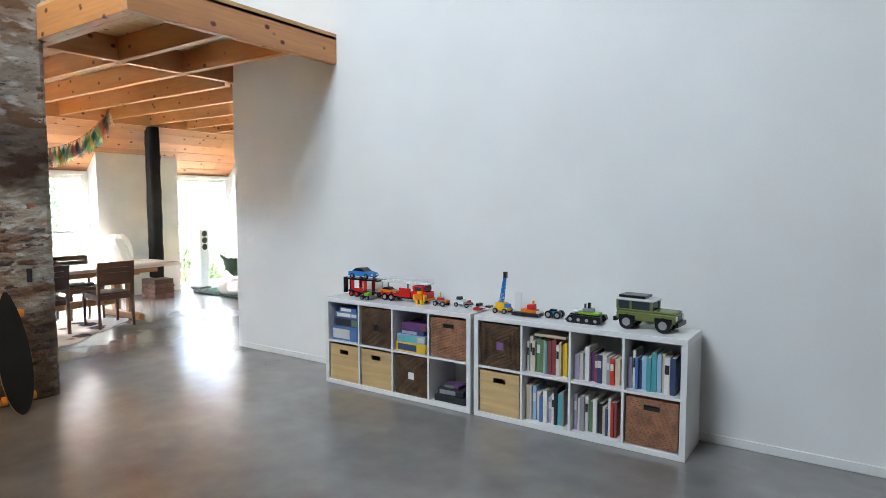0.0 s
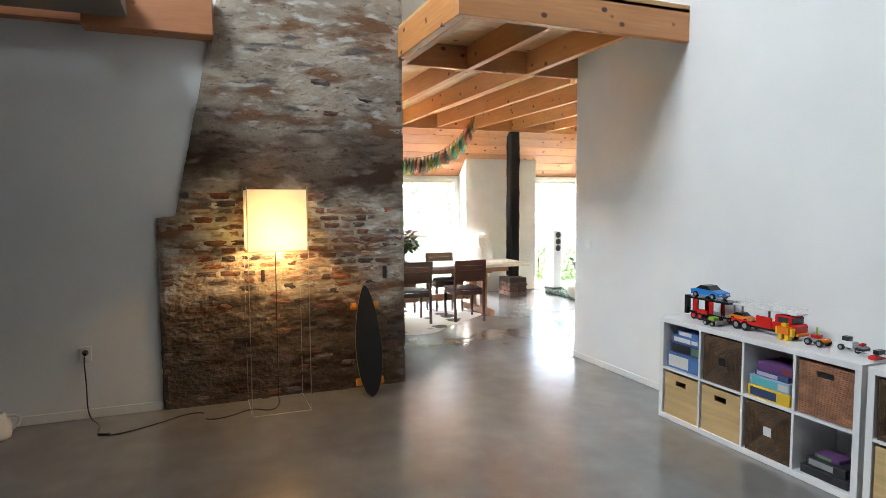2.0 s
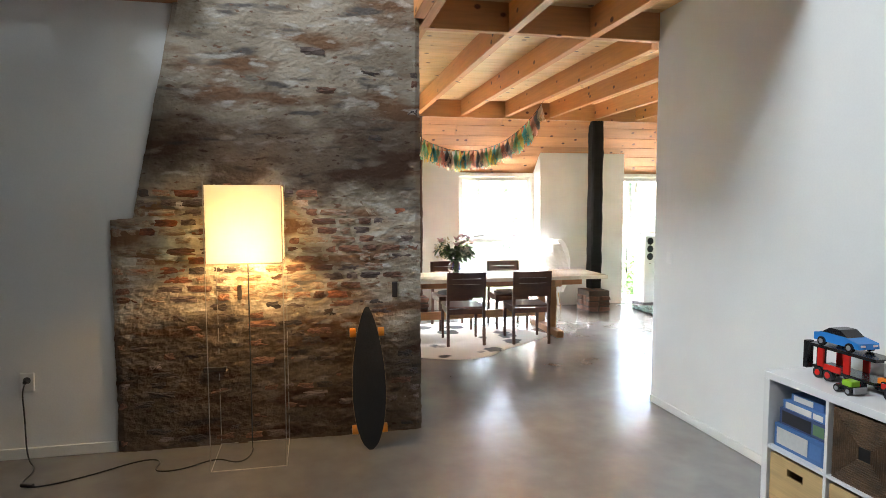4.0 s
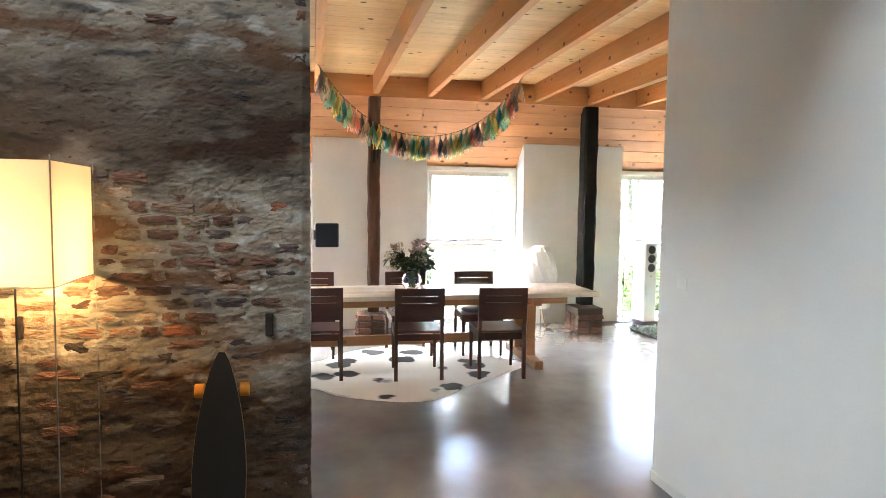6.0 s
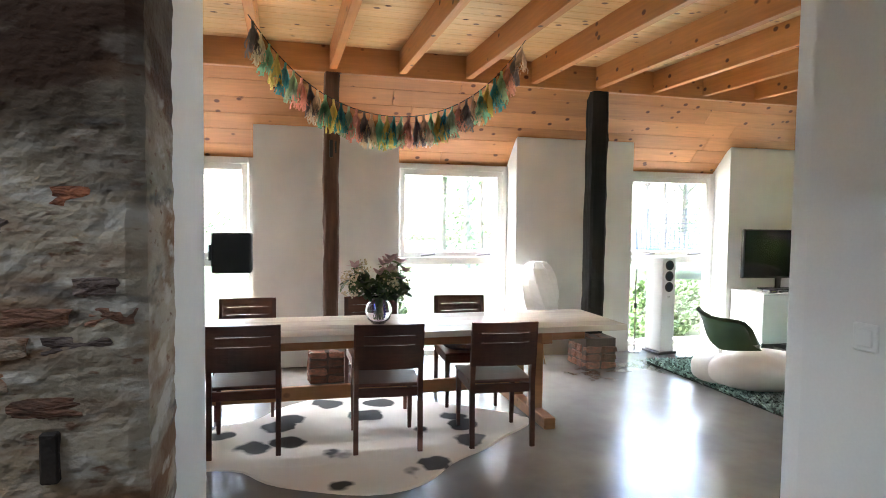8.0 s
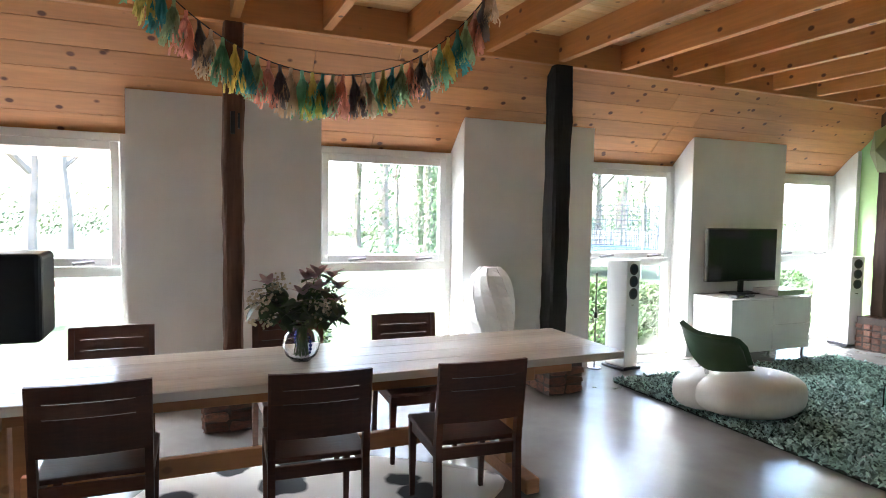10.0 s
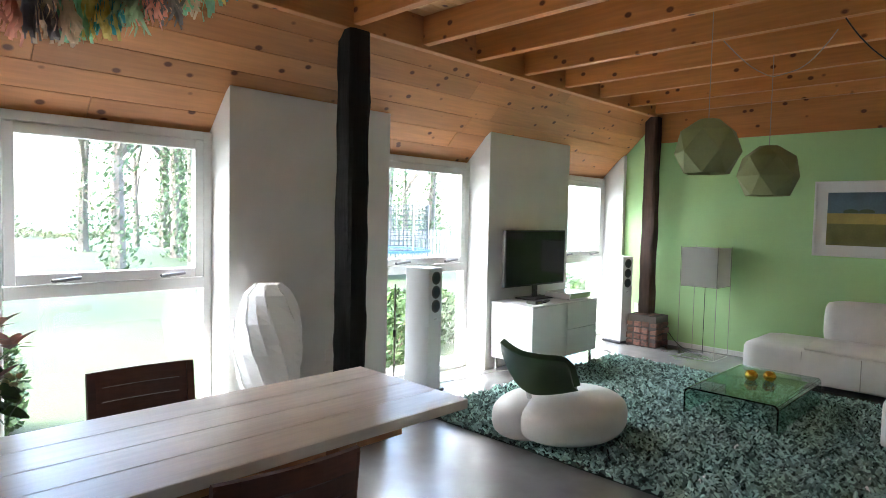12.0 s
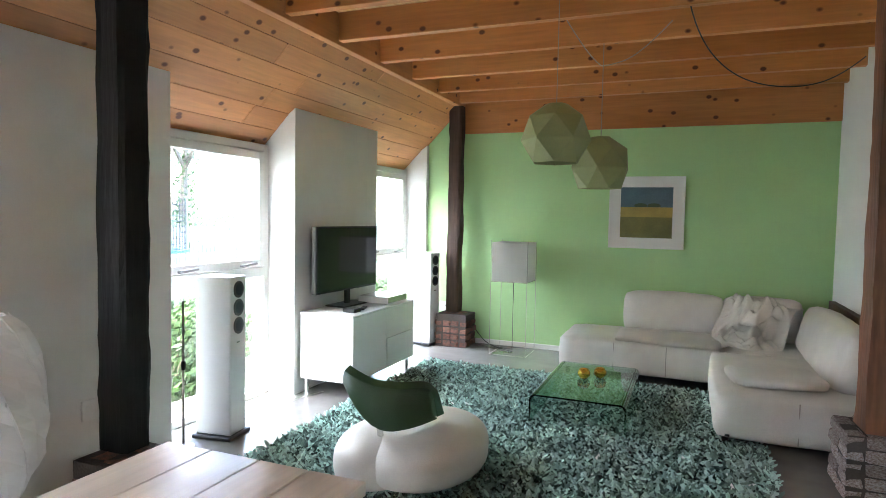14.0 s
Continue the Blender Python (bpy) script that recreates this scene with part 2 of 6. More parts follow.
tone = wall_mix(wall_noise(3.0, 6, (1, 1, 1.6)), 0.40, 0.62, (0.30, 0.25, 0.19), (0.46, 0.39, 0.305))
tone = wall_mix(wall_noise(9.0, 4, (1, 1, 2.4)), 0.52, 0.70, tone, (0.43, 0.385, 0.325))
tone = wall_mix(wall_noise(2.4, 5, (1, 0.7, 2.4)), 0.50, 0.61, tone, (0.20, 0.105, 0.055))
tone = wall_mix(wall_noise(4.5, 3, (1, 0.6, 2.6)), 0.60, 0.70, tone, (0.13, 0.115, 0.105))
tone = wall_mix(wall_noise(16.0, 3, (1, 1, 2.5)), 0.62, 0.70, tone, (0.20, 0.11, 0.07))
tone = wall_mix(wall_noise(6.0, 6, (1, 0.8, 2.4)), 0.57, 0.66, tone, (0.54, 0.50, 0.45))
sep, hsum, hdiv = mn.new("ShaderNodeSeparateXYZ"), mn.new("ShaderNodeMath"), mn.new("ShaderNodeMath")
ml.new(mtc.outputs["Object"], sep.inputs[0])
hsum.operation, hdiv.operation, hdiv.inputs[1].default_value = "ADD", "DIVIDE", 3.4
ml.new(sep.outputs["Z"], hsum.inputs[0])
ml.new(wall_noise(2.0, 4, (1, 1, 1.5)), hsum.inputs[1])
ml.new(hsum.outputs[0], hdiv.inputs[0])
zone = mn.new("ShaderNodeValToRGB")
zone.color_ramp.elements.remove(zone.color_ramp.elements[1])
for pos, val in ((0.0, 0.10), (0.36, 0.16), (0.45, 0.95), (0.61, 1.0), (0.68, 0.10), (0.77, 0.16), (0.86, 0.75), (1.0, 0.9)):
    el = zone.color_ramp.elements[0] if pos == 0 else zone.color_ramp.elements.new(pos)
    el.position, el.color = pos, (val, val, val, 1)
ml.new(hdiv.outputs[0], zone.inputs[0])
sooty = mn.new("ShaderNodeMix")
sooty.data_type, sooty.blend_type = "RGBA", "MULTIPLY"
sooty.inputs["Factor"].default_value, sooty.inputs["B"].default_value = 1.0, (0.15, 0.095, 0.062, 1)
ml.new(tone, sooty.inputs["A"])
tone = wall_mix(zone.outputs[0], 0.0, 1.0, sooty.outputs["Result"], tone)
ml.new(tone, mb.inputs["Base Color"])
mb.inputs["Roughness"].default_value = 0.95
mbp = mn.new("ShaderNodeBump")
mbp.inputs["Strength"].default_value, mbp.inputs["Distance"].default_value = 0.7, 0.012
ml.new(wall_noise(38.0, 6, (1, 1, 1.5)), mbp.inputs["Height"])
ml.new(mbp.outputs[0], mb.inputs["Normal"])
bm = bmesh.new()
NY = 150
HEIGHTS = [3.3 * i / 260 for i in range(260)] + [3.3 + 3.5 * i / 20 for i in range(21)]
NZ = len(HEIGHTS) - 1
grid = []
for z in HEIGHTS:
    left = brick_left(z)
    row = []
    for j in range(NY + 1):
        y = left + (2.86 - left) * j / NY
        edge = min(1.0, min(j, NY - j) / 3)
        calm = 1.0 if z < 1.75 else 0.45
        dx = calm * (0.009 * noise.noise(Vector((0, y * 2.5, z * 3))) + 0.007 * noise.noise(Vector((5, y * 9, z * 15)))
              + 0.006 * noise.noise(Vector((9, y * 24, z * 34))) + 0.003 * noise.noise(Vector((2, y * 52, z * 60))))
        chip = 0.006 * noise.noise(Vector((1, j, z * 5))) + 0.005 * noise.noise(Vector((4, j, z * 27)))
        row.append(bm.verts.new((XB + dx * edge - 0.012 * (1 - edge), y + (chip if j in (0, NY) else 0), z)))
    grid.append(row)
for p, q in zip(grid, grid[1:]):
    for j in range(NY):
        bm.faces.new((p[j], p[j + 1], q[j + 1], q[j]))
for j in (0, NY):
    back = [bm.verts.new((XB - 0.35, r[j].co.y, r[j].co.z)) for r in grid]
    for i in range(NZ):
        bm.faces.new((grid[i][j], grid[i + 1][j], back[i + 1], back[i]))
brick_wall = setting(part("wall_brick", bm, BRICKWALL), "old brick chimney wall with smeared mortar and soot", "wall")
setting(block("wall_brick_core", XB - 0.35, 1.6, 0, XB - 0.03, 2.84, 6.8, WHITE), "masonry body of the chimney wall", "wall")
setting(block("wall_brick_lining", XB - 1.09, 1.4, 0, XB - 0.20, 2.853, JB + 0.2, WHITE), "white plaster lining behind the brick wall", "wall")

# window wall: piers, heads, slope
def pier(name, y0, y1):
    bm = bmesh.new()
    prism(bm, [(XP, 0), (XP, 2.445), (XW - 0.12, 2.13), (XW - 0.12, 0)], 1, y0, y1)
    setting(part(name, bm, PAINT), "white painted pier between the tall windows", "wall")


PIERS = [(0.5, 1.47), (2.87, 4.33), (5.65, 7.10), (8.43, 9.88), (11.19, YG)]
for i, (a, b) in enumerate(PIERS):
    pier("wall_pier_%d" % (i + 1), a, b)
bm = bmesh.new()
prism(bm, [(XW - 0.14, 2.165), (-9.925, 2.965), (-9.925, 3.2), (-11.0, 3.2), (-11.0, 2.165)], 1, 0.3, YG)
setting(part("wall_roof_slope", bm, PINE_Y), "sloping roof underside", "wall")
bm = bmesh.new()
xb = -9.95
while xb < -4.14:
    bx(bm, xb + 0.002, 2.83 if xb > -5.8 else 0.3, JT, min(xb + 0.138, -4.13), YW if xb > -5.8 else YG, JT + 0.03, 0.003)
    xb += 0.14
bx(bm, -9.95, 0.3, JT + 0.031, -5.71, YG, JT + 0.06)
bx(bm, -5.71, 2.83, JT + 0.031, -4.13, YW, JT + 0.06)
setting(part("ceiling_boards", bm, PINE_DECK), "pale pine board ceiling between the joists", "ceiling")
for y in (0.90, 1.58, 2.26, 2.93, 3.61, 4.27, 4.94, 5.63, 6.36, 7.04, 7.66, 8.34, 9.03, 9.71, 10.4, 11.05):
    far_end = -4.2 if 2.9 < y < YW else XE
    if y < 2.9:
        far_end = XB - 1.095
    jo = block("ceiling_joist", -9.90, y - 0.035, JB, far_end, y + 0.035, JT, PINE_X, bevel=0.004)
    setting(jo, "planed pine ceiling joist with knots", "joist")
setting(block("header_beam", -9.97, 0.5, JB - 0.03, -9.90, YG, JT, PINE_Y, bevel=0.004), "pine header beam under the joist ends", "beam")
setting(block("deck_edge_beam", -4.2, 2.82, JB, -4.13, YW, 3.17, PINE_Y, bevel=0.004), "pine edge beam of the upper deck", "beam")
setting(block("deck_side_beam", XB, 2.82, JB, -4.2, 2.895, 3.17, PINE_X, bevel=0.004), "pine side beam of the upper deck", "beam")
setting(block("deck_cross_beam", -5.74, 2.93, JB - 0.002, -5.68, YW, JT, PINE_Y, bevel=0.004), "pine cross beam under the deck", "beam")
setting(block("green_wall_fascia", -9.95, YG - 0.03, 2.58, XE, YG - 0.002, JT, PINE_X), "pine fascia boards over the green wall", "trim")


def window(name, y0, y1):
    w = thing(name, XW, y0, 0, "tall white window with an opening upper sash and a fixed lower pane", "window", kind="structure")
    d = y1 - y0
    for nm, a in (("jamb", (-0.06, 0, 0, 0.04, 0.06, HEAD)), ("jamb", (-0.06, d - 0.06, 0, 0.04, d, HEAD)),
                  ("head", (-0.06, 0.06, HEAD - 0.06, 0.04, d - 0.06, HEAD)), ("sill", (-0.06, 0.06, 0, 0.06, d - 0.06, 0.06)),
                  ("transom", (-0.06, 0.06, 1.02, 0.05, d - 0.06, 1.10))):
        block(nm, *a, PAINT, w, bevel=0.004)
    bm = bmesh.new()
    for a in ((-0.02, 0.065, 1.105, 0.045, 0.125, HEAD - 0.065), (-0.02, d - 0.125, 1.105, 0.045, d - 0.065, HEAD - 0.065),
              (-0.02, 0.125, 1.105, 0.045, d - 0.125, 1.17), (-0.02, 0.125, HEAD - 0.13, 0.045, d - 0.125, HEAD - 0.065)):
        bx(bm, *a, 0.004)
    part("sash", bm, PAINT, w)
    for a in ((0.0, 0.12, 1.165, 0.006, d - 0.12, HEAD - 0.125), (-0.03, 0.055, 0.055, -0.024, d - 0.055, 1.025)):
        p = block("pane", *a, GLASS, w)
        p.visible_shadow = False
    return w


for i, (p, q) in enumerate(zip(PIERS, PIERS[1:])):
    window("window_%d" % (i + 1), p[1], q[0])

GRASS = mat("lawn_grass", (0.036, 0.06, 0.014), 0.9, var=0.3, scale=0.8, bump=0.6, grain=40)
setting(block("ground", -400, -400, -0.35, -10.86, 400, -0.15, GRASS), "bright green garden lawn", "ground")

# ---- front room ----
setting(block("baseboard", -5.69, YW - 0.015, 0, 2.5, YW - 0.002, 0.06, PAINT, bevel=0.003), "low white baseboard", "baseboard")
setting(block("baseboard", XB - 0.038, -4.0, 0, XB - 0.022, 0.818, 0.07, PAINT, bevel=0.003), "low white baseboard", "baseboard")
PINE_RED = pine("reddish_pine_beam", (0.40, 0.17, 0.075), (0.32, 0.12, 0.05), 1)
setting(block("roof_beam", XB - 0.04, 0.40, 2.93, XB + 0.16, 1.29, 3.25, PINE_RED, bevel=0.006), "reddish pine beam on the wall beside the chimney", "beam")
setting(block("wall_plate_beam", XB - 0.04, -4.0, 2.97, XB + 0.06, 0.398, 3.2, PINE_RED, bevel=0.006), "reddish pine plate on the white wall", "beam")

PLASTIC = mat("white_plastic", (0.8, 0.8, 0.78), 0.3, var=0.02, bump=0)
BLACKP = mat("black_plastic", (0.015, 0.015, 0.016), 0.35, var=0.1, bump=0.02)
CHROME = mat("brushed_metal", (0.6, 0.6, 0.6), 0.25, metal=1.0, var=0.05, bump=0.02)
WIRE = mat("grey_wire", (0.35, 0.33, 0.30), 0.4, metal=0.8, var=0.05, bump=0)

sw = thing("light_switch", -5.46, YW, 1.208, "white double rocker light switch on the white wall", "switch")
block("plate", -0.042, -0.010, -0.042, 0.042, 0, 0.042, PLASTIC, sw, 0.006, seg=2)
block("rocker", -0.028, -0.016, -0.028, 0.028, -0.009, 0.028, PLASTIC, sw, 0.004)


def outlet(x, y, z, rz, label, plugged=False):
    o = thing("wall_outlet", x, y, z, label, "outlet", rz=rz)
    block("plate", 0, -0.042, -0.06, 0.012, 0.042, 0.06, PLASTIC, o, 0.005, seg=2)
    bm = bmesh.new()
    bar(bm, (0.010, 0, 0.012), (0.014, 0, 0.012), 0.022, 20)
    part("socket", bm, BLACKP if plugged else PAINT, o)
    if plugged:
        bm = bmesh.new()
        bar(bm, (0.012, 0, 0.012), (0.045, 0, 0.006), 0.019, 16, 0.012)
        part("plug", bm, BLACKP, o, "black plug")
    return o


outlet(XB - 0.04, 0.30, 0.50, 0, "white wall socket with a black plug in it", True)
outlet(XP, 6.50, 0.43, 0, "white double wall socket on the pier")
outlet(XP, 4.05, 0.40, 0, "white wall socket on the pier")
outlet(-10.16, YG, 0.43, -90, "white wall socket on the green wall")


def cord(name, pts, r, material, label, category, parent=None):
    cu = bpy.data.curves.new(name, "CURVE")
    cu.dimensions, cu.bevel_depth, cu.bevel_resolution, cu.resolution_u = "3D", r, 2, 8
    sp = cu.splines.new("NURBS")
    sp.points.add(len(pts) - 1)
    sp.use_endpoint_u, sp.order_u = True, 3
    for p, q in zip(sp.points, pts):
        p.co = (*q, 1)
    cu.materials.append(material)
    tmp = new(name, cu)
    me = bpy.data.meshes.new_from_object(tmp)
    bpy.data.objects.remove(tmp)
    ob = new(name, me)
    if parent is not None:
        ob.parent = parent
    if label:
        tagged(ob, label, category)
    return ob


cord("power_cord", [(-5.47, 0.30, 0.49), (-5.43, 0.30, 0.47), (-5.43, 0.31, 0.30), (-5.43, 0.31, 0.02), (-5.30, 0.42, 0.006), (-5.08, 0.40, 0.006),
                    (-5.02, 0.52, 0.006), (-5.12, 0.75, 0.006), (-5.32, 1.02, 0.006), (-5.28, 1.15, 0.006), (-5.10, 1.12, 0.006), (-5.10, 1.30, 0.006),
                    (-5.25, 1.48, 0.006), (-5.12, 1.62, 0.006), (-5.22, 1.70, 0.01), (-5.24, 1.705, 0.05)], 0.005, BLACKP,
     "black power cord lying loose on the concrete floor", "cord")
block_sw = thing("cord_switch", -5.06, 0.46, 0.0, "small black switch in the power cord", "switch", rz=70)
block("body", -0.04, -0.014, 0, 0.04, 0.014, 0.02, BLACKP, block_sw, 0.005)


def frame_lamp(x, y, w, z0, z1, lit, label):
    """A floor lamp: a thin wire box with a square fabric shade hung in its upper part."""
    o = thing("floor_lamp", x, y, 0, label, "floor lamp")
    h = w / 2
    for sx in (-1, 1):
        for sy in (-1, 1):
            bm = bmesh.new()
            bar(bm, (sx * h, sy * h, 0.004), (sx * h, sy * h, z1 + 0.02), 0.003, 6)
            part("leg", bm, WIRE, o)
    for z in (0.004, z0 - 0.004):
        for a, b in (((-h, -h), (h, -h)), ((h, -h), (h, h)), ((h, h), (-h, h)), ((-h, h), (-h, -h))):
            bm = bmesh.new()
            bar(bm, (*a, z), (*b, z), 0.003, 6)
            part("rail", bm, WIRE, o)
    bm = bmesh.new()
    k = h - 0.006
    ring = [(-k, -k), (k, -k), (k, k), (-k, k)]
    lo = [bm.verts.new((*p, z0)) for p in ring]
    hi = [bm.verts.new((*p, z1)) for p in ring]
    for i in range(4):
        bm.faces.new((lo[i], lo[(i + 1) % 4], hi[(i + 1) % 4], hi[i]))
    # top cover, out of view, added to weaken the glow on the wall above
    bm.faces.new(hi)
    sh = part("shade", bm, SHADE, o, "white square fabric shade")
    so = sh.modifiers.new("thick", "SOLIDIFY")
    so.thickness = 0.002
    bm = bmesh.new()
    bar(bm, (0, 0, 0.03), (0, 0, z0 + 0.06), 0.004, 8)
    part("stem", bm, BLACKP, o)
    bm = bmesh.new()
    bmesh.ops.create_icosphere(bm, subdivisions=3, radius=0.045, matrix=Matrix.Translation((0, 0, z0 + 0.10)))
    part("bulb", bm, glow("lamp_bulb_glow", (1.0, 0.62, 0.25), 4.6) if lit else PLASTIC, o, smooth=True)
    return o


SHADE = bpy.data.materials.new("shade_fabric")
SHADE.use_nodes = True
sn, sl = SHADE.node_tree.nodes, SHADE.node_tree.links
dif, tra, mxs = sn.new("ShaderNodeBsdfDiffuse"), sn.new("ShaderNodeBsdfTranslucent"), sn.new("ShaderNodeMixShader")
weave = sn.new("ShaderNodeTexNoise")
weave.inputs["Scale"].default_value = 220
wr = sn.new("ShaderNodeValToRGB")
wr.color_ramp.elements[0].color, wr.color_ramp.elements[1].color = (0.76, 0.74, 0.70, 1), (0.88, 0.86, 0.82, 1)
sl.new(weave.outputs[0], wr.inputs[0])
sl.new(wr.outputs[0], dif.inputs[0])
sl.new(wr.outputs[0], tra.inputs[0])
mxs.inputs[0].default_value = 0.55
sl.new(dif.outputs[0], mxs.inputs[1])
sl.new(tra.outputs[0], mxs.inputs[2])
sl.new(mxs.outputs[0], sn["Material Output"].inputs[0])
frame_lamp(-5.255, 1.70, 0.45, 1.28, 1.75, True, "lit floor lamp with a square white shade before the brick wall")

# longboard leaning on the bricks
GRIP = mat("black_grip_tape", (0.006, 0.006, 0.0065), 0.95, var=0.15, bump=0.5, grain=400)
MAPLE = mat("maple_ply", (0.45, 0.28, 0.13), 0.5, var=0.15, stretch=(3, 3, 0.3))
ORANGE = mat("orange_urethane", (0.75, 0.26, 0.02), 0.4, var=0.05, bump=0)
lb = thing("longboard", -5.175, 2.465, 0.0, "black longboard with orange wheels leaning against the brick wall", "skateboard")
LEAN_B = Matrix.Rotation(radians(-13.5), 4, "Y")


def board_outline(s, n=28):
    pts = []
    for i in range(n + 1):
        u = i / n
        w = 0.115 * math.sin(math.pi * min(1, u ** 0.8 * 0.98 + 0.01)) ** 0.62
        pts.append((w * s, 0.95 * u))
    return pts


def board_slab(x0, x1, s):
    bm = bmesh.new()
    o = board_outline(s)
    ring = o + [(-a, b) for a, b in reversed(o)]
    clean = []
    for p in ring:
        if not clean or (Vector(p) - Vector(clean[-1])).length > 1e-4:
            clean.append(p)
    prism(bm, clean, 0, x0, x1)
    bmesh.ops.transform(bm, matrix=LEAN_B, verts=bm.verts)
    return bm


part("deck", board_slab(-0.012, 0.0, 1.0), MAPLE, lb, "pale maple deck edge")
part("grip_tape", board_slab(0.0005, 0.002, 0.985), GRIP, lb, "black grip tape")
for z in (0.13, 0.78):
    bm = bmesh.new()
    bx(bm, -0.06, -0.03, z - 0.03, -0.012, 0.03, z + 0.03, 0.008)
    bar(bm, (-0.055, -0.10, z), (-0.055, 0.10, z), 0.007, 8)
    bmesh.ops.transform(bm, matrix=LEAN_B, verts=bm.verts)
    part("truck", bm, CHROME, lb)
    for sy in (-1, 1):
        bm = bmesh.new()
        bar(bm, (-0.055, sy * 0.078, z), (-0.055, sy * 0.118, z), 0.032, 20)
        bmesh.ops.transform(bm, matrix=LEAN_B, verts=bm.verts)
        part("wheel", bm, ORANGE, lb, "orange wheel")

# white pottery jug and figure on the floor
CERAMIC = mat("white_ceramic", (0.72, 0.70, 0.68), 0.36, var=0.05, bump=0.05)
jug = thing("watering_can", -5.30, -0.24, 0, "white watering can standing on the floor by the wall", "watering can")
bm = bmesh.new()
lathe(bm, [(0.001, 0), (0.09, 0.0), (0.10, 0.05), (0.085, 0.13), (0.055, 0.17), (0.05, 0.175)], 24)
part("body", bm, CERAMIC, jug, smooth=True)
cord("handle", [(0, 0.07, 0.15), (0, 0.14, 0.16), (0, 0.15, 0.09), (0, 0.095, 0.05)], 0.010, CERAMIC, "", "", jug)
cord("spout", [(0, -0.08, 0.06), (0, -0.13, 0.10), (0, -0.16, 0.19)], 0.013, CERAMIC, "", "", jug)
bag = thing("paper_bag", -5.38, -0.42, 0, "crumpled white paper bag beside the watering can", "bag")
bm = bmesh.new()
bx(bm, -0.07, -0.10, 0, 0.07, 0.10, 0.30, 0.01)
bmesh.ops.subdivide_edges(bm, edges=bm.edges[:], cuts=3, use_grid_fill=True)
for v in bm.verts:
    v.co += noise.noise_vector(v.co * 9) * 0.02 * min(1.0, v.co.z / 0.05)
part("sack", bm, mat("white_paper", (0.7, 0.68, 0.66), 0.8, var=0.1, bump=0.3), bag)

# ---- cube shelves ----
BAMBOO = mat("bamboo_strip", (0.62, 0.43, 0.20), 0.45, var=0.12, scale=4, grain=30, bump=0.05, stretch=(0.3, 2, 6), rand=0.08)
SEAGRASS = mat("dark_seagrass", (0.12, 0.065, 0.032), 0.75, var=0.3, scale=12, grain=90, bump=0.6, rand=0.08)
RATTAN = mat("red_brown_rattan", (0.38, 0.18, 0.10), 0.6, var=0.3, scale=12, grain=80, bump=0.5, rand=0.06)
SX0, SY0, SW = -3.885, 4.385, 1.53
CELL = 0.3496


def cube_shelf(x):
    o = thing("cube_shelf", x, SY0, 0, "white lacquered cube shelf, two rows of four compartments", "shelf", group="cube shelves along the wall")
    d = 0.39
    block("top_panel", 0, 0, 0.732, SW, d, 0.77, LACQUER, o, 0.002)
    block("bottom_panel", 0, 0, 0, SW, d, 0.038, LACQUER, o, 0.002)
    block("side_panel", 0, 0, 0.038, 0.038, d, 0.732, LACQUER, o, 0.001)
    block("side_panel", SW - 0.038, 0, 0.038, SW, d, 0.732, LACQUER, o, 0.001)
    for i in (1, 2, 3):
        u = 0.038 + i * (CELL + 0.0185) - 0.0175
        block("divider", u, 0.002, 0.038, u + 0.0165, d - 0.006, 0.732, LACQUER, o)
    block("shelf_board", 0.038, 0.003, 0.377, SW - 0.038, d - 0.007, 0.393, LACQUER, o)
    block("back_panel", 0.01, d - 0.004, 0.01, SW - 0.01, d, 0.76, LACQUER, o)
    return o


cube_shelf(SX0)
cube_shelf(SX0 + SW + 0.03)


def cell(unit, col, row):
    """Lower left front corner of a compartment; row 0 is the lower one."""
    x = SX0 + unit * (SW + 0.03) + 0.038 + col * (CELL + 0.0185)
    return x, SY0, 0.038 if row == 0 else 0.393


def bamboo_box(c):
    o = thing("storage_box", c[0] + CELL / 2, c[1] + 0.012, c[2], "pale bamboo storage box with a slot handle in the cube shelf", "box", "bamboo boxes")
    w, h = 0.164, 0.318
    bm = bmesh.new()
    for a in ((-w, 0, 0, w, 0.012, 0.235), (-w, 0, 0.275, w, 0.012, h), (-w, 0, 0.235, -0.05, 0.012, 0.275), (0.05, 0, 0.235, w, 0.012, 0.275)):
        bx(bm, *a)
    part("front", bm, BAMBOO, o)
    for nm, a in (("side", (-w, 0.012, 0, -w + 0.012, 0.33, h)), ("side", (w - 0.012, 0.012, 0, w, 0.33, h)), ("back", (-w + 0.012, 0.32, 0, w - 0.012, 0.33, h)),
                  ("base", (-w + 0.012, 0.012, 0, w - 0.012, 0.32, 0.01))):
        block(nm, *a, BAMBOO, o)


def grass_basket(c, hole):
    """A basket of square rings of thick plaited cord, with a small square hole."""
    o = thing("basket", c[0] + CELL / 2, c[1] + 0.014, c[2], "dark brown plaited seagrass basket in the cube shelf", "basket", "seagrass baskets")
    w, h = 0.164, 0.32
    block("body", -w, 0.012, 0, w, 0.32, h, SEAGRASS, o, 0.01)
    bm = bmesh.new()
    k = 13
    for i in range(k):
        a = 0.03 + (w - 0.03) * i / k
        b = 0.03 + (w - 0.03) * (i + 0.86) / k
        for u0, v0, u1, v1 in ((-b, -b, b, -a), (-b, a, b, b), (-b, -a, -a, a), (a, -a, b, a)):
            bx(bm, u0, 0.0, h / 2 + v0, u1, 0.0125, h / 2 + v1, 0.003)
    part("plaited_front", bm, SEAGRASS, o)["kind"] = "stuff"
    block("grip_hole", -0.028, 0.004, h / 2 - 0.028, 0.028, 0.011, h / 2 + 0.028, hole, o)


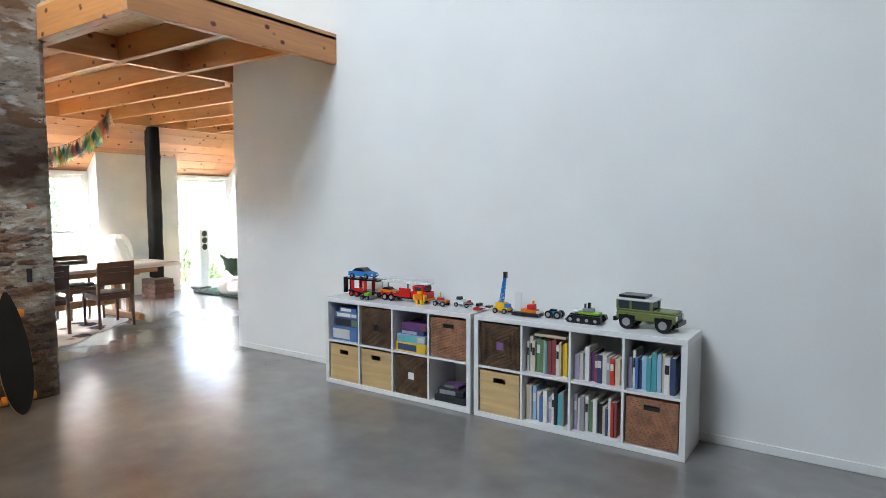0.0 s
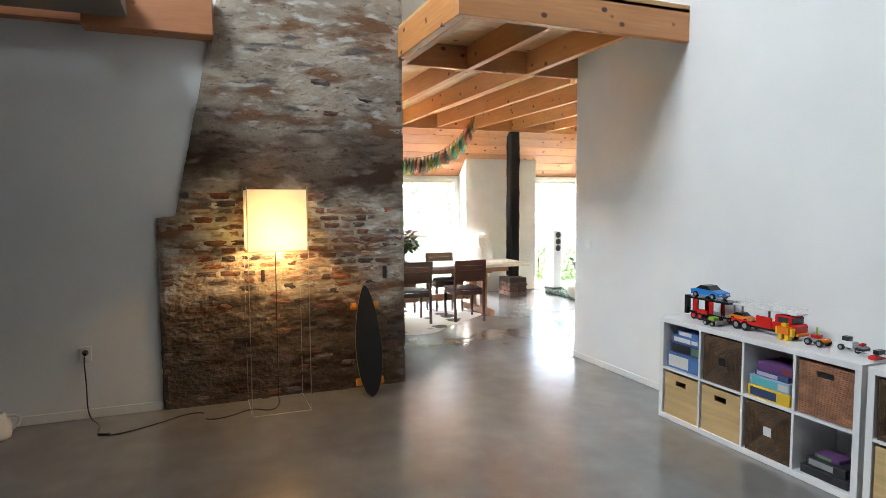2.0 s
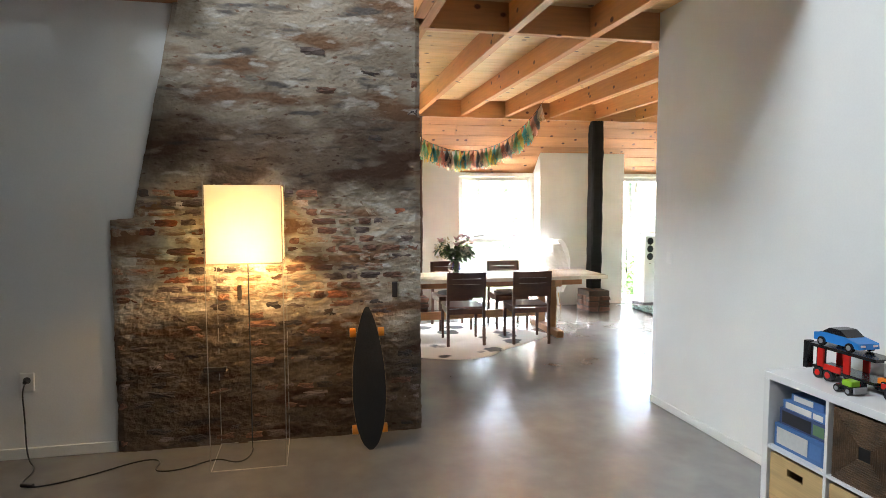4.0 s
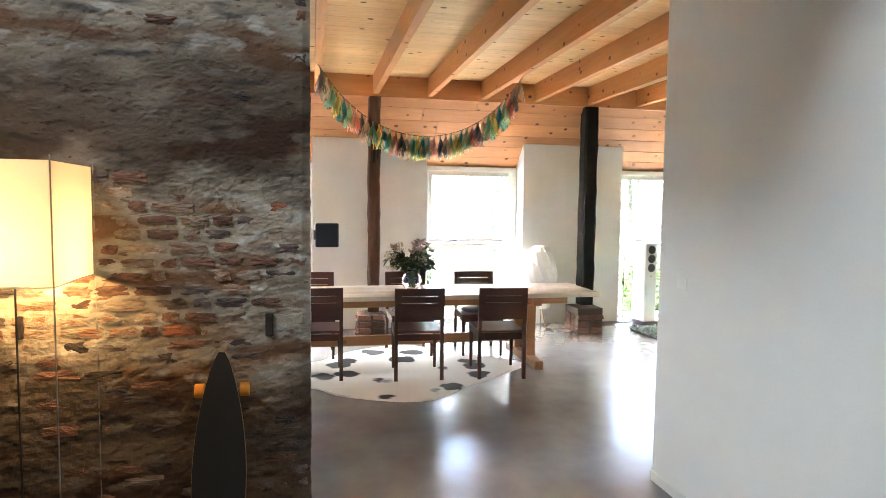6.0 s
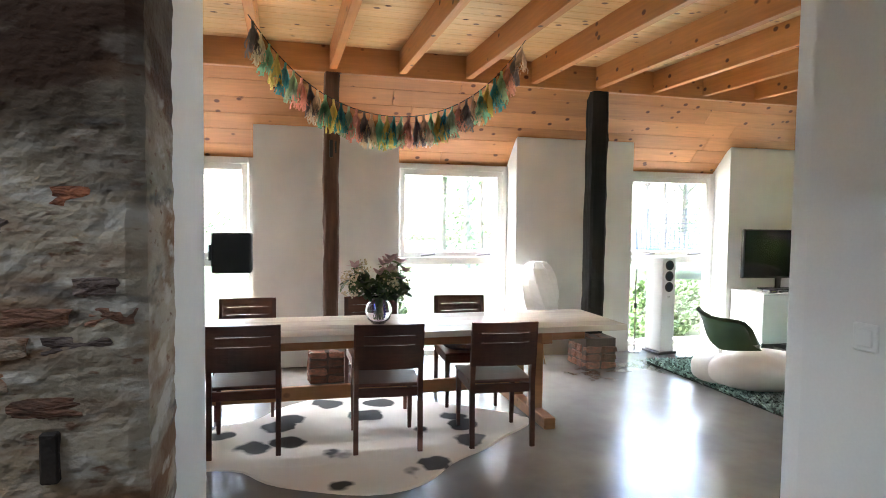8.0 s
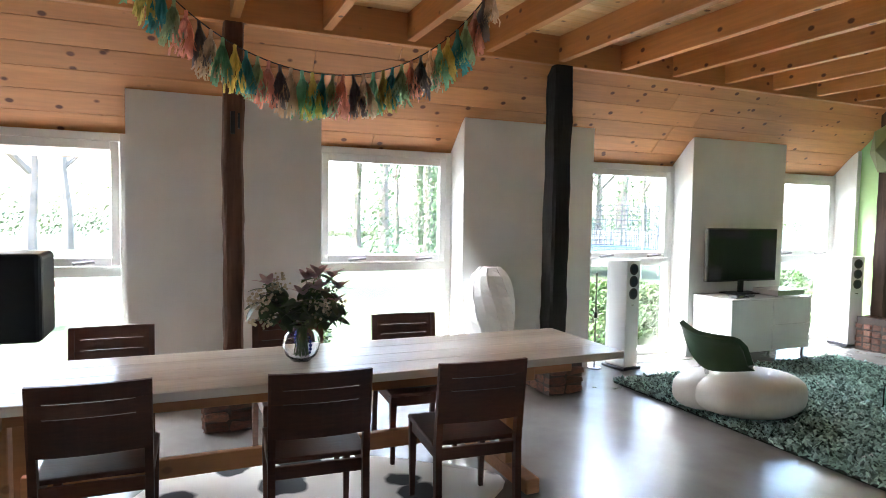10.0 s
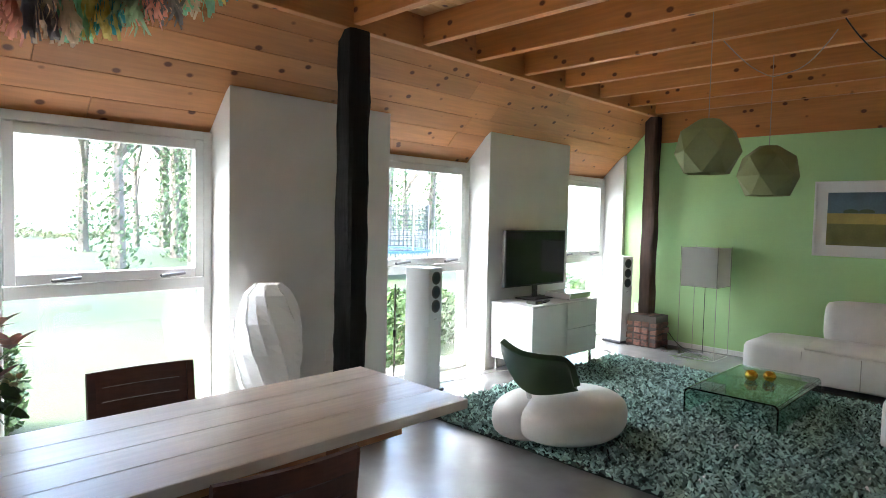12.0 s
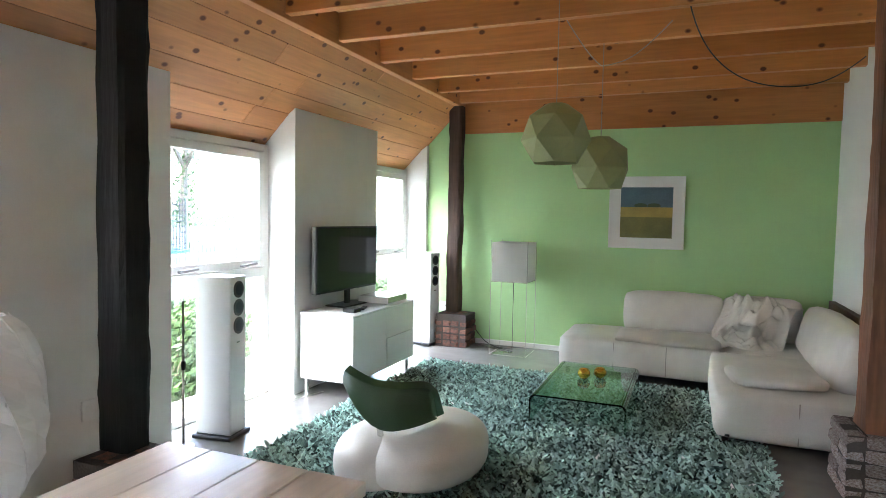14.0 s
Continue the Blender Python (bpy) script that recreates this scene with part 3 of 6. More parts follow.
def rattan_basket(c):
    o = thing("basket", c[0] + CELL / 2, c[1] + 0.014, c[2], "red-brown woven rattan basket with a slot handle", "basket", "rattan baskets")
    w, h = 0.164, 0.32
    block("body", -w + 0.008, 0.012, 0, w - 0.008, 0.32, h, RATTAN, o, 0.008)
    bm = bmesh.new()
    for j in range(26):
        z = 0.008 + j * (h - 0.012) / 26
        for a, b in ((-w, -0.052), (0.052, w)) if 0.235 < z < 0.275 else ((-w, w),):
            n = max(2, int((b - a) / 0.04))
            for i in range(n):
                u = a + (b - a) * i / n
                q = 0.003 if (i + j) % 2 else 0.0
                bx(bm, u, q, z, u + (b - a) / n, 0.014, z + 0.0095)
    part("woven_front", bm, RATTAN, o)["kind"] = "stuff"
    block("grip_hole", -0.05, 0.006, 0.24, 0.05, 0.0115, 0.272, BLACKP, o)


PURPLE = mat("purple_paper", (0.25, 0.12, 0.3), 0.5)
bamboo_box(cell(0, 0, 0))
bamboo_box(cell(0, 1, 0))
bamboo_box(cell(1, 0, 0))
grass_basket(cell(0, 1, 1), BLACKP)
grass_basket(cell(0, 2, 0), PLASTIC)
grass_basket(cell(1, 0, 1), PURPLE)
rattan_basket(cell(0, 3, 1))
rattan_basket(cell(1, 3, 0))

COVERS = {n: mat(n + "_cover", c, 0.45, var=0.08, bump=0.05, rand=0.15) for n, c in {
    "white": (0.72, 0.70, 0.66), "cream": (0.62, 0.52, 0.36), "navy": (0.05, 0.08, 0.18), "blue": (0.08, 0.19, 0.42), "teal": (0.10, 0.42, 0.45),
    "green": (0.12, 0.22, 0.11), "dark_red": (0.26, 0.06, 0.06), "red": (0.6, 0.05, 0.03), "yellow": (0.80, 0.52, 0.04), "black": (0.025, 0.025, 0.03),
    "orange": (0.65, 0.28, 0.10), "lilac": (0.42, 0.36, 0.50), "pale_blue": (0.35, 0.52, 0.68), "grey": (0.3, 0.3, 0.3), "purple": (0.13, 0.05, 0.16)}.items()}
PAGES = mat("book_pages", (0.70, 0.66, 0.56), 0.8, var=0.08)


rng = random.Random(4)


def book(x, y, z, w, h, d, cover, lean=0.0, flat=False):
    o = thing("book", x, y, z, cover.replace("_", " ") + (" book lying on other books" if flat else " book standing upright in the white cube shelf"), "book", "books in the cube shelves")
    m = pose(x, y, z, 0, lean, 0)
    if flat:
        m = pose(x, y, z, 0, 90, 0)
    o.matrix_world = m
    bm = bmesh.new()
    bx(bm, 0, 0, 0, w, 0.006, h, 0.0015)
    bx(bm, 0, 0.006, 0, 0.002, d, h)
    bx(bm, w - 0.002, 0.006, 0, w, d, h)
    part("cover", bm, COVERS[cover], o)
    block("pages", 0.002, 0.006, 0.003, w - 0.002, d - 0.004, h - 0.003, PAGES, o)
    if w > 0.018 and rng.random() < 0.4:
        block("title_band", 0.003, -0.0006, h * 0.55, w - 0.003, 0.0006, h * 0.8, COVERS["white" if cover not in ("white", "cream") else "black"], o)


def book_row(c, covers, lo, hi, room=0.32):
    x = c[0] + 0.006
    for cv in covers:
        w = rng.uniform(0.014, 0.034)
        if x + w > c[0] + room:
            break
        h = rng.uniform(lo, hi)
        book(x, c[1] + 0.05 + rng.uniform(0, 0.03), c[2], w, h, rng.uniform(0.14, 0.2), cv)
        x += w + 0.0015


book_row(cell(1, 1, 1), ["white", "white", "cream", "green", "green", "cream", "teal", "dark_red", "dark_red", "white", "cream", "yellow", "yellow", "yellow"], 0.21, 0.26)
bk = cell(1, 1, 1)
book(bk[0] + 0.07, bk[1] + 0.05, bk[2] + 0.285, 0.02, 0.24, 0.17, "cream", flat=True)
book_row(cell(1, 2, 1), ["lilac", "white", "lilac", "white", "purple", "dark_red", "navy", "white", "grey", "red", "cream", "white", "pale_blue", "white", "navy"], 0.17, 0.24)
book_row(cell(1, 3, 1), ["lilac", "white", "blue", "navy", "pale_blue", "teal", "teal", "pale_blue", "cream", "white", "navy", "orange", "white", "cream"], 0.19, 0.26)
book_row(cell(1, 1, 0), ["cream", "white", "pale_blue", "white", "blue", "white", "lilac", "white", "black", "teal", "grey", "black", "cream", "black"], 0.19, 0.26)
book_row(cell(1, 2, 0), ["lilac", "white", "grey", "white", "green", "white", "black", "cream", "navy", "white", "red", "dark_red", "black", "yellow", "green"], 0.18, 0.27)


def flat_box(x, y, z, w, d, h, main, top, label, stripe=None):
    o = thing("game_box", x, y, z, label, "box", "boxes stacked in the cube shelf")
    block("lid", 0, 0, 0, w, d, h, COVERS[main], o, 0.003)
    block("side_print", 0.02, -0.0015, h * 0.15, w * 0.7, -0.0002, h * 0.85, COVERS[top], o)
    if stripe:
        block("side_mark", w * 0.74, -0.0015, h * 0.2, w - 0.01, -0.0002, h * 0.8, COVERS[stripe], o)


a = cell(0, 0, 1)
flat_box(a[0] + 0.01, a[1] + 0.03, a[2], 0.31, 0.28, 0.12, "blue", "white", "blue and white toy box in the cube shelf", "blue")
flat_box(a[0] + 0.03, a[1] + 0.04, a[2] + 0.12, 0.29, 0.25, 0.085, "navy", "black", "dark blue toy box on another box", "green")
flat_box(a[0] + 0.05, a[1] + 0.04, a[2] + 0.205, 0.26, 0.25, 0.045, "blue", "white", "flat blue and white toy box on the stack", "white")
flat_box(a[0] + 0.08, a[1] + 0.06, a[2] + 0.25, 0.20, 0.20, 0.04, "blue", "white", "small blue and white box on top of the stack")
a = cell(0, 2, 1)
flat_box(a[0] + 0.02, a[1] + 0.02, a[2], 0.30, 0.29, 0.075, "yellow", "navy", "yellow and blue board game box in the cube shelf")
flat_box(a[0] + 0.02, a[1] + 0.03, a[2] + 0.075, 0.29, 0.27, 0.065, "pale_blue", "teal", "pale blue board game box on another box", "white")
flat_box(a[0] + 0.05, a[1] + 0.04, a[2] + 0.14, 0.24, 0.24, 0.035, "navy", "lilac", "flat blue board game box")
flat_box(a[0] + 0.06, a[1] + 0.05, a[2] + 0.175, 0.25, 0.22, 0.055, "purple", "purple", "purple board game box on top of the stack", "dark_red")
a = cell(0, 3, 0)
flat_box(a[0] + 0.03, a[1] + 0.03, a[2], 0.29, 0.27, 0.05, "black", "black", "flat black box in the cube shelf")
flat_box(a[0] + 0.05, a[1] + 0.05, a[2] + 0.05, 0.24, 0.22, 0.05, "black", "grey", "flat grey box on a black box")
flat_box(a[0] + 0.08, a[1] + 0.08, a[2] + 0.10, 0.15, 0.12, 0.025, "purple", "green", "small purple and green toy piece")

# ---- toys on the shelf: built of small bricks ----
TOY = {n: mat("toy_" + n, c, 0.25, var=0.04, bump=0) for n, c in {
    "red": (0.62, 0.02, 0.015), "black": (0.015, 0.015, 0.017), "blue": (0.02, 0.22, 0.62), "orange": (0.80, 0.20, 0.02), "yellow": (0.85, 0.50, 0.02),
    "white": (0.75, 0.75, 0.74), "olive": (0.16, 0.19, 0.06), "grey": (0.28, 0.28, 0.28), "lime": (0.28, 0.55, 0.04), "glass": (0.04, 0.05, 0.06)}.items()}


def wheel(parent, x, y, z, r, w, hub="grey"):
    bm = bmesh.new()
    bar(bm, (x, y - w / 2, z), (x, y + w / 2, z), r, 18)
    t = part("wheel", bm, TOY["black"], parent)
    bm = bmesh.new()
    bar(bm, (x, y - w / 2 - 0.002, z), (x, y - w / 2 + 0.004, z), r * 0.55, 12)
    part("hub", bm, TOY[hub], t)


def boxes(parent, name, colour, items, bevel=0.002):
    for it in items:
        block(name, *it, TOY[colour], parent, bevel)


def car(x, y, z, L, colour, label, roof="black", rz=0.0):
    o = thing("toy_car", x, y, z, label, "toy car", rz=rz)
    w, r = L * 0.22, L * 0.085
    bm = bmesh.new()
    prism(bm, [(-L / 2, r), (-L / 2, r * 2.6), (-L * 0.28, r * 3.0), (L * 0.18, r * 2.9), (L * 0.48, r * 2.2), (L / 2, r)], 1, -w, w)
    part("body", bm, TOY[colour], o)
    bm = bmesh.new()
    prism(bm, [(-L * 0.36, r * 2.9), (-L * 0.18, r * 4.2), (L * 0.05, r * 4.2), (L * 0.22, r * 2.85)], 1, -w * 0.85, w * 0.85)
    part("cabin", bm, TOY[roof], o)
    for sx in (-0.3, 0.31):
        for sy in (-1, 1):
            wheel(o, sx * L, sy * w, r, r, L * 0.06)
    boxes(o, "headlight", "white", [(L / 2 - 0.004, -w * 0.8, r * 1.5, L / 2 + 0.002, -w * 0.4, r * 1.9), (L / 2 - 0.004, w * 0.4, r * 1.5, L / 2 + 0.002, w * 0.8, r * 1.9)], 0)
    return o


TZ, TY = 0.77, 4.585
tr = thing("toy_car_transporter", -3.70, TY + 0.02, TZ, "red and black toy car transporter trailer", "toy truck")
boxes(tr, "bed", "black", [(-0.05, -0.06, 0.045, 0.30, 0.06, 0.06), (-0.09, -0.06, 0.15, 0.30, 0.06, 0.165)])
boxes(tr, "post", "red", [(-0.02, -0.062, 0.06, 0.015, -0.05, 0.15), (0.13, -0.062, 0.06, 0.165, -0.05, 0.15), (-0.02, 0.05, 0.06, 0.015, 0.062, 0.15), (0.13, 0.05, 0.06, 0.165, 0.062, 0.15)])
boxes(tr, "ramp", "black", [(-0.11, -0.06, 0.03, -0.085, -0.02, 0.17), (-0.11, 0.02, 0.03, -0.085, 0.06, 0.17)])
boxes(tr, "side_panel", "red", [(0.02, -0.064, 0.05, 0.12, -0.055, 0.08)])
for wx in (-0.01, 0.05, 0.22):
    for sy in (-1, 1):
        wheel(tr, wx, sy * 0.055, 0.028, 0.028, 0.022, "red")
car(-3.62, TY + 0.02, TZ + 0.166, 0.26, "blue", "blue toy sports car on the toy transporter")
fire = thing("toy_fire_truck", -3.15, TY + 0.02, TZ, "red toy lorry carrying an orange car under a white ladder rack", "toy truck")
boxes(fire, "chassis", "black", [(-0.24, -0.05, 0.03, 0.26, 0.05, 0.05)])
boxes(fire, "cab", "red", [(0.10, -0.06, 0.045, 0.27, 0.06, 0.10), (0.12, -0.06, 0.10, 0.24, 0.06, 0.15)], 0.008)
boxes(fire, "side_panel", "red", [(-0.02, -0.062, 0.045, 0.10, -0.05, 0.12), (-0.22, -0.062, 0.045, -0.02, -0.055, 0.07)])
boxes(fire, "window", "glass", [(0.15, -0.062, 0.105, 0.22, -0.058, 0.14), (0.235, -0.05, 0.105, 0.243, 0.05, 0.14)], 0)
boxes(fire, "bumper", "orange", [(0.265, -0.05, 0.03, 0.285, 0.05, 0.05)])
boxes(fire, "ladder_deck", "white", [(-0.22, -0.05, 0.158, 0.27, 0.05, 0.17)])
bm = bmesh.new()
for sy in (-0.05, 0.05):
    bar(bm, (-0.2, sy, 0.195), (0.27, sy, 0.195), 0.003, 6)
    for i in range(9):
        bar(bm, (-0.2 + i * 0.058, sy, 0.17), (-0.2 + i * 0.058, sy, 0.215 if i % 3 == 0 else 0.195), 0.0022, 6)
part("ladder_rail", bm, TOY["white"], fire, "white ladder rails")
boxes(fire, "rack_post", "grey", [(-0.22, -0.045, 0.05, -0.21, -0.035, 0.158), (-0.22, 0.035, 0.05, -0.21, 0.045, 0.158), (0.0, 0.03, 0.05, 0.01, 0.04, 0.158)], 0)
for wx in (-0.17, -0.10, 0.19):
    for sy in (-1, 1):
        wheel(fire, wx, sy * 0.055, 0.032, 0.032, 0.026, "grey")
car(-3.31, TY + 0.005, TZ + 0.05, 0.17, "orange", "orange toy car carried on the red toy lorry")


def gadget(name, x, y, label, cat, bits, wheels=(), rz=0.0):
    o = thing(name, x, y, TZ, label, cat, rz=rz)
    for nm, colour, a in bits:
        block(nm, *a, TOY[colour], o, 0.002)
    for w in wheels:
        wheel(o, *w)
    return o


gadget("toy_loader", -3.47, TY - 0.10, "small black and lime toy vehicle", "toy car",
       [("body", "black", (-0.05, -0.03, 0.015, 0.05, 0.03, 0.035)), ("cab", "lime", (-0.02, -0.025, 0.035, 0.03, 0.025, 0.06)), ("blade", "grey", (0.05, -0.035, 0.01, 0.06, 0.035, 0.04))],
       [(-0.03, -0.035, 0.018, 0.018, 0.015), (0.03, -0.035, 0.018, 0.018, 0.015), (-0.03, 0.035, 0.018, 0.018, 0.015), (0.03, 0.035, 0.018, 0.018, 0.015)])
gadget("toy_robot", -2.94, TY - 0.05, "small yellow and orange toy robot", "toy",
       [("leg", "yellow", (-0.035, -0.02, 0, -0.01, 0.02, 0.04)), ("leg", "yellow", (0.01, -0.02, 0, 0.035, 0.02, 0.04)), ("torso", "orange", (-0.04, -0.025, 0.04, 0.04, 0.025, 0.085)),
        ("head", "yellow", (-0.018, -0.015, 0.085, 0.018, 0.015, 0.108)), ("arm", "yellow", (-0.06, -0.015, 0.03, -0.042, 0.015, 0.08)), ("arm", "yellow", (0.042, -0.015, 0.03, 0.06, 0.015, 0.08))])
gadget("toy_buggy", -2.76, TY, "small red and grey toy buggy", "toy car",
       [("body", "grey", (-0.05, -0.025, 0.02, 0.05, 0.025, 0.045)), ("seat", "red", (-0.03, -0.02, 0.045, 0.02, 0.02, 0.065)), ("mast", "lime", (-0.01, -0.004, 0.065, 0.0, 0.004, 0.11)), ("nose", "orange", (0.03, -0.03, 0.03, 0.065, 0.03, 0.05))],
       [(-0.035, -0.035, 0.022, 0.022, 0.015), (0.04, -0.035, 0.022, 0.022, 0.015), (-0.035, 0.035, 0.022, 0.022, 0.015), (0.04, 0.035, 0.022, 0.022, 0.015)])
gadget("toy_rover", -2.59, TY + 0.06, "small white and grey toy rover", "toy car",
       [("body", "white", (-0.06, -0.03, 0.02, 0.02, 0.03, 0.055)), ("tail", "grey", (0.02, -0.025, 0.02, 0.08, 0.025, 0.04)), ("dome", "glass", (-0.05, -0.02, 0.055, -0.01, 0.02, 0.08)), ("lamp", "red", (0.05, -0.02, 0.04, 0.07, 0.02, 0.055))],
       [(-0.04, -0.035, 0.018, 0.018, 0.015), (0.06, -0.035, 0.018, 0.018, 0.015), (-0.04, 0.035, 0.018, 0.018, 0.015), (0.06, 0.035, 0.018, 0.018, 0.015)])
gadget("toy_plane", -2.38, TY - 0.03, "small red and white toy drone", "toy",
       [("body", "red", (-0.02, -0.06, 0.01, 0.02, 0.06, 0.03)), ("wing", "white", (-0.10, -0.02, 0.03, 0.10, 0.02, 0.036)), ("rotor", "black", (-0.11, -0.03, 0.036, -0.07, 0.03, 0.05)),
        ("rotor", "black", (0.07, -0.03, 0.036, 0.11, 0.03, 0.05)), ("cockpit", "black", (-0.015, -0.03, 0.036, 0.015, 0.03, 0.06))])
cr = gadget("toy_crane", -2.19, TY, "yellow toy crane with a tall blue boom", "toy crane",
            [("base", "yellow", (-0.06, -0.04, 0.02, 0.06, 0.04, 0.045)), ("cab", "yellow", (-0.045, -0.035, 0.045, 0.03, 0.035, 0.08)), ("engine", "blue", (0.03, -0.03, 0.045, 0.06, 0.03, 0.07))],
            [(-0.04, -0.045, 0.02, 0.02, 0.015), (0.04, -0.045, 0.02, 0.02, 0.015), (-0.04, 0.045, 0.02, 0.02, 0.015), (0.04, 0.045, 0.02, 0.02, 0.015)])
bm = bmesh.new()
for s1, s2 in ((-0.012, -0.012), (0.012, -0.012), (-0.012, 0.012), (0.012, 0.012)):
    bar(bm, (-0.01 + s1, s2, 0.075), (0.02 + s1 * 0.5, s2 * 0.5, 0.29), 0.004, 6)
for i in range(7):
    bar(bm, (-0.018 + i * 0.004, -0.01, 0.09 + i * 0.028), (0.012 + i * 0.003, 0.01, 0.105 + i * 0.028), 0.003, 6)
part("boom", bm, TOY["blue"], cr, "blue lattice boom")
block("hook_block", 0.01, -0.012, 0.27, 0.035, 0.012, 0.315, TOY["black"], cr)
gadget("toy_hovercraft", -1.96, TY - 0.02, "orange and black toy snow vehicle with a clear fin", "toy",
       [("hull", "black", (-0.12, -0.05, 0.005, 0.10, 0.05, 0.03)), ("body", "orange", (-0.05, -0.035, 0.03, 0.07, 0.035, 0.055)), ("cab", "red", (0.0, -0.03, 0.055, 0.05, 0.03, 0.09)),
        ("nose", "white", (0.07, -0.03, 0.03, 0.10, 0.03, 0.045)), ("fin", "white", (-0.115, -0.004, 0.03, -0.06, 0.004, 0.17)), ("arm", "orange", (0.03, -0.006, 0.09, 0.045, 0.006, 0.12))])
gadget("toy_quad", -1.77, TY + 0.02, "small dark blue toy quad bike", "toy car",
       [("body", "blue", (-0.04, -0.02, 0.025, 0.04, 0.02, 0.05)), ("seat", "black", (-0.03, -0.015, 0.05, 0.015, 0.015, 0.065))],
       [(-0.035, -0.03, 0.028, 0.028, 0.02), (0.035, -0.03, 0.028, 0.028, 0.02), (-0.035, 0.03, 0.028, 0.028, 0.02), (0.035, 0.03, 0.028, 0.028, 0.02)])
tk = gadget("toy_tank", -1.52, TY, "green and black toy tracked racer", "toy car",
            [("hull", "black", (-0.11, -0.04, 0.035, 0.11, 0.04, 0.06)), ("shell", "lime", (-0.07, -0.04, 0.06, 0.10, 0.04, 0.075)), ("panel", "white", (-0.09, -0.04, 0.06, -0.05, 0.04, 0.08)),
             ("engine", "grey", (-0.02, -0.03, 0.075, 0.05, 0.03, 0.10)), ("exhaust", "black", (0.01, -0.01, 0.10, 0.03, 0.01, 0.14)), ("exhaust", "black", (-0.015, -0.01, 0.10, -0.005, 0.01, 0.13))])
for sy in (-0.055, 0.055):
    bm = bmesh.new()
    prism(bm, [(-0.13, 0.02), (-0.11, 0), (0.10, 0), (0.13, 0.025), (0.12, 0.055), (-0.10, 0.055)], 1, sy - 0.02, sy + 0.02)
    part("track", bm, TOY["black"], tk)
    for i in range(4):
        wheel(tk, -0.09 + i * 0.06, sy, 0.026, 0.022, 0.046, "grey")
suv = thing("toy_off_roader", -1.095, TY + 0.01, TZ, "large olive green toy off-road car with a white roof", "toy car", rz=-4)
boxes(suv, "body", "olive", [(-0.19, -0.085, 0.06, 0.20, 0.085, 0.12)], 0.008)
boxes(suv, "cabin", "olive", [(-0.19, -0.083, 0.12, 0.06, 0.083, 0.135)], 0.004)
boxes(suv, "pillar", "olive", [(-0.19, -0.083, 0.135, -0.175, -0.07, 0.19), (-0.10, -0.083, 0.135, -0.085, -0.075, 0.19), (0.035, -0.083, 0.135, 0.05, -0.07, 0.19),
                               (-0.19, 0.07, 0.135, -0.175, 0.083, 0.19), (0.035, 0.07, 0.135, 0.05, 0.083, 0.19)], 0)
boxes(suv, "window", "glass", [(-0.172, -0.078, 0.135, 0.036, -0.074, 0.19), (-0.172, 0.074, 0.135, 0.036, 0.078, 0.19), (0.04, -0.07, 0.135, 0.044, 0.07, 0.19)], 0)
boxes(suv, "roof", "white", [(-0.195, -0.085, 0.19, 0.06, 0.085, 0.205)], 0.004)
boxes(suv, "roof_rack", "black", [(-0.18, -0.07, 0.207, 0.0, 0.07, 0.225)], 0.004)
boxes(suv, "bonnet", "olive", [(0.055, -0.075, 0.12, 0.195, 0.075, 0.135)], 0.006)
boxes(suv, "bumper", "black", [(0.20, -0.085, 0.045, 0.22, 0.085, 0.075), (-0.21, -0.085, 0.045, -0.19, 0.085, 0.075)], 0.003)
boxes(suv, "grille", "black", [(0.199, -0.04, 0.08, 0.204, 0.04, 0.112)], 0)
boxes(suv, "headlight", "white", [(0.199, -0.075, 0.085, 0.205, -0.05, 0.11), (0.199, 0.05, 0.085, 0.205, 0.075, 0.11)], 0)
boxes(suv, "wheel_arch", "black", [(-0.17, -0.09, 0.07, -0.06, -0.084, 0.095), (0.07, -0.09, 0.07, 0.18, -0.084, 0.095)], 0)
for wx in (-0.115, 0.125):
    for sy in (-1, 1):
        wheel(suv, wx, sy * 0.075, 0.05, 0.05, 0.04, "grey")
# ---- dining area ----
TEAK = mat("dark_red_brown_teak", (0.095, 0.030, 0.015), 0.50, var=0.25, scale=3, grain=40, bump=0.08, stretch=(2, 0.3, 2), rand=0.12)
WASHED = mat("white_washed_planks", (0.76, 0.70, 0.62), 0.24, var=0.09, scale=2.0, grain=26, bump=0.1, stretch=(1.6, 0.14, 1.6), rand=0.06, second=(0.64, 0.57, 0.49))
TABLE_RED = pine("table_frame_pine", (0.42, 0.20, 0.09), (0.34, 0.15, 0.06), 1, knots=0.5)
KNIT = mat("grey_knitted_wool", (0.12, 0.13, 0.14), 0.95, var=0.3, bump=0.8, grain=120)
table = thing("dining_table", -8.555, 3.78, 0, "long dining table with white-washed plank top on brown trestles", "table")
for i, (a, b) in enumerate(((-0.395, -0.20), (-0.199, 0.0), (0.001, 0.19), (0.191, 0.395))):
    block("plank", a, -1.92, 0.705, b, 1.92, 0.75, WASHED, table, 0.003)
for x0 in (-0.30, 0.22):
    block("apron", x0, -1.62, 0.63, x0 + 0.07, 1.62, 0.704, TABLE_RED, table, 0.003)
for y in (-1.27, 1.27):
    block("trestle_foot", -0.50, y - 0.045, 0.0, 0.45, y + 0.045, 0.085, TABLE_RED, table, 0.006)
    block("trestle_post", 0.12, y - 0.045, 0.085, 0.21, y + 0.045, 0.62, TABLE_RED, table, 0.005)
    block("trestle_post", -0.26, y - 0.045, 0.085, -0.17, y + 0.045, 0.62, TABLE_RED, table, 0.005)
    block("trestle_head", -0.37, y - 0.045, 0.62, 0.37, y + 0.045, 0.7045, TABLE_RED, table, 0.005)
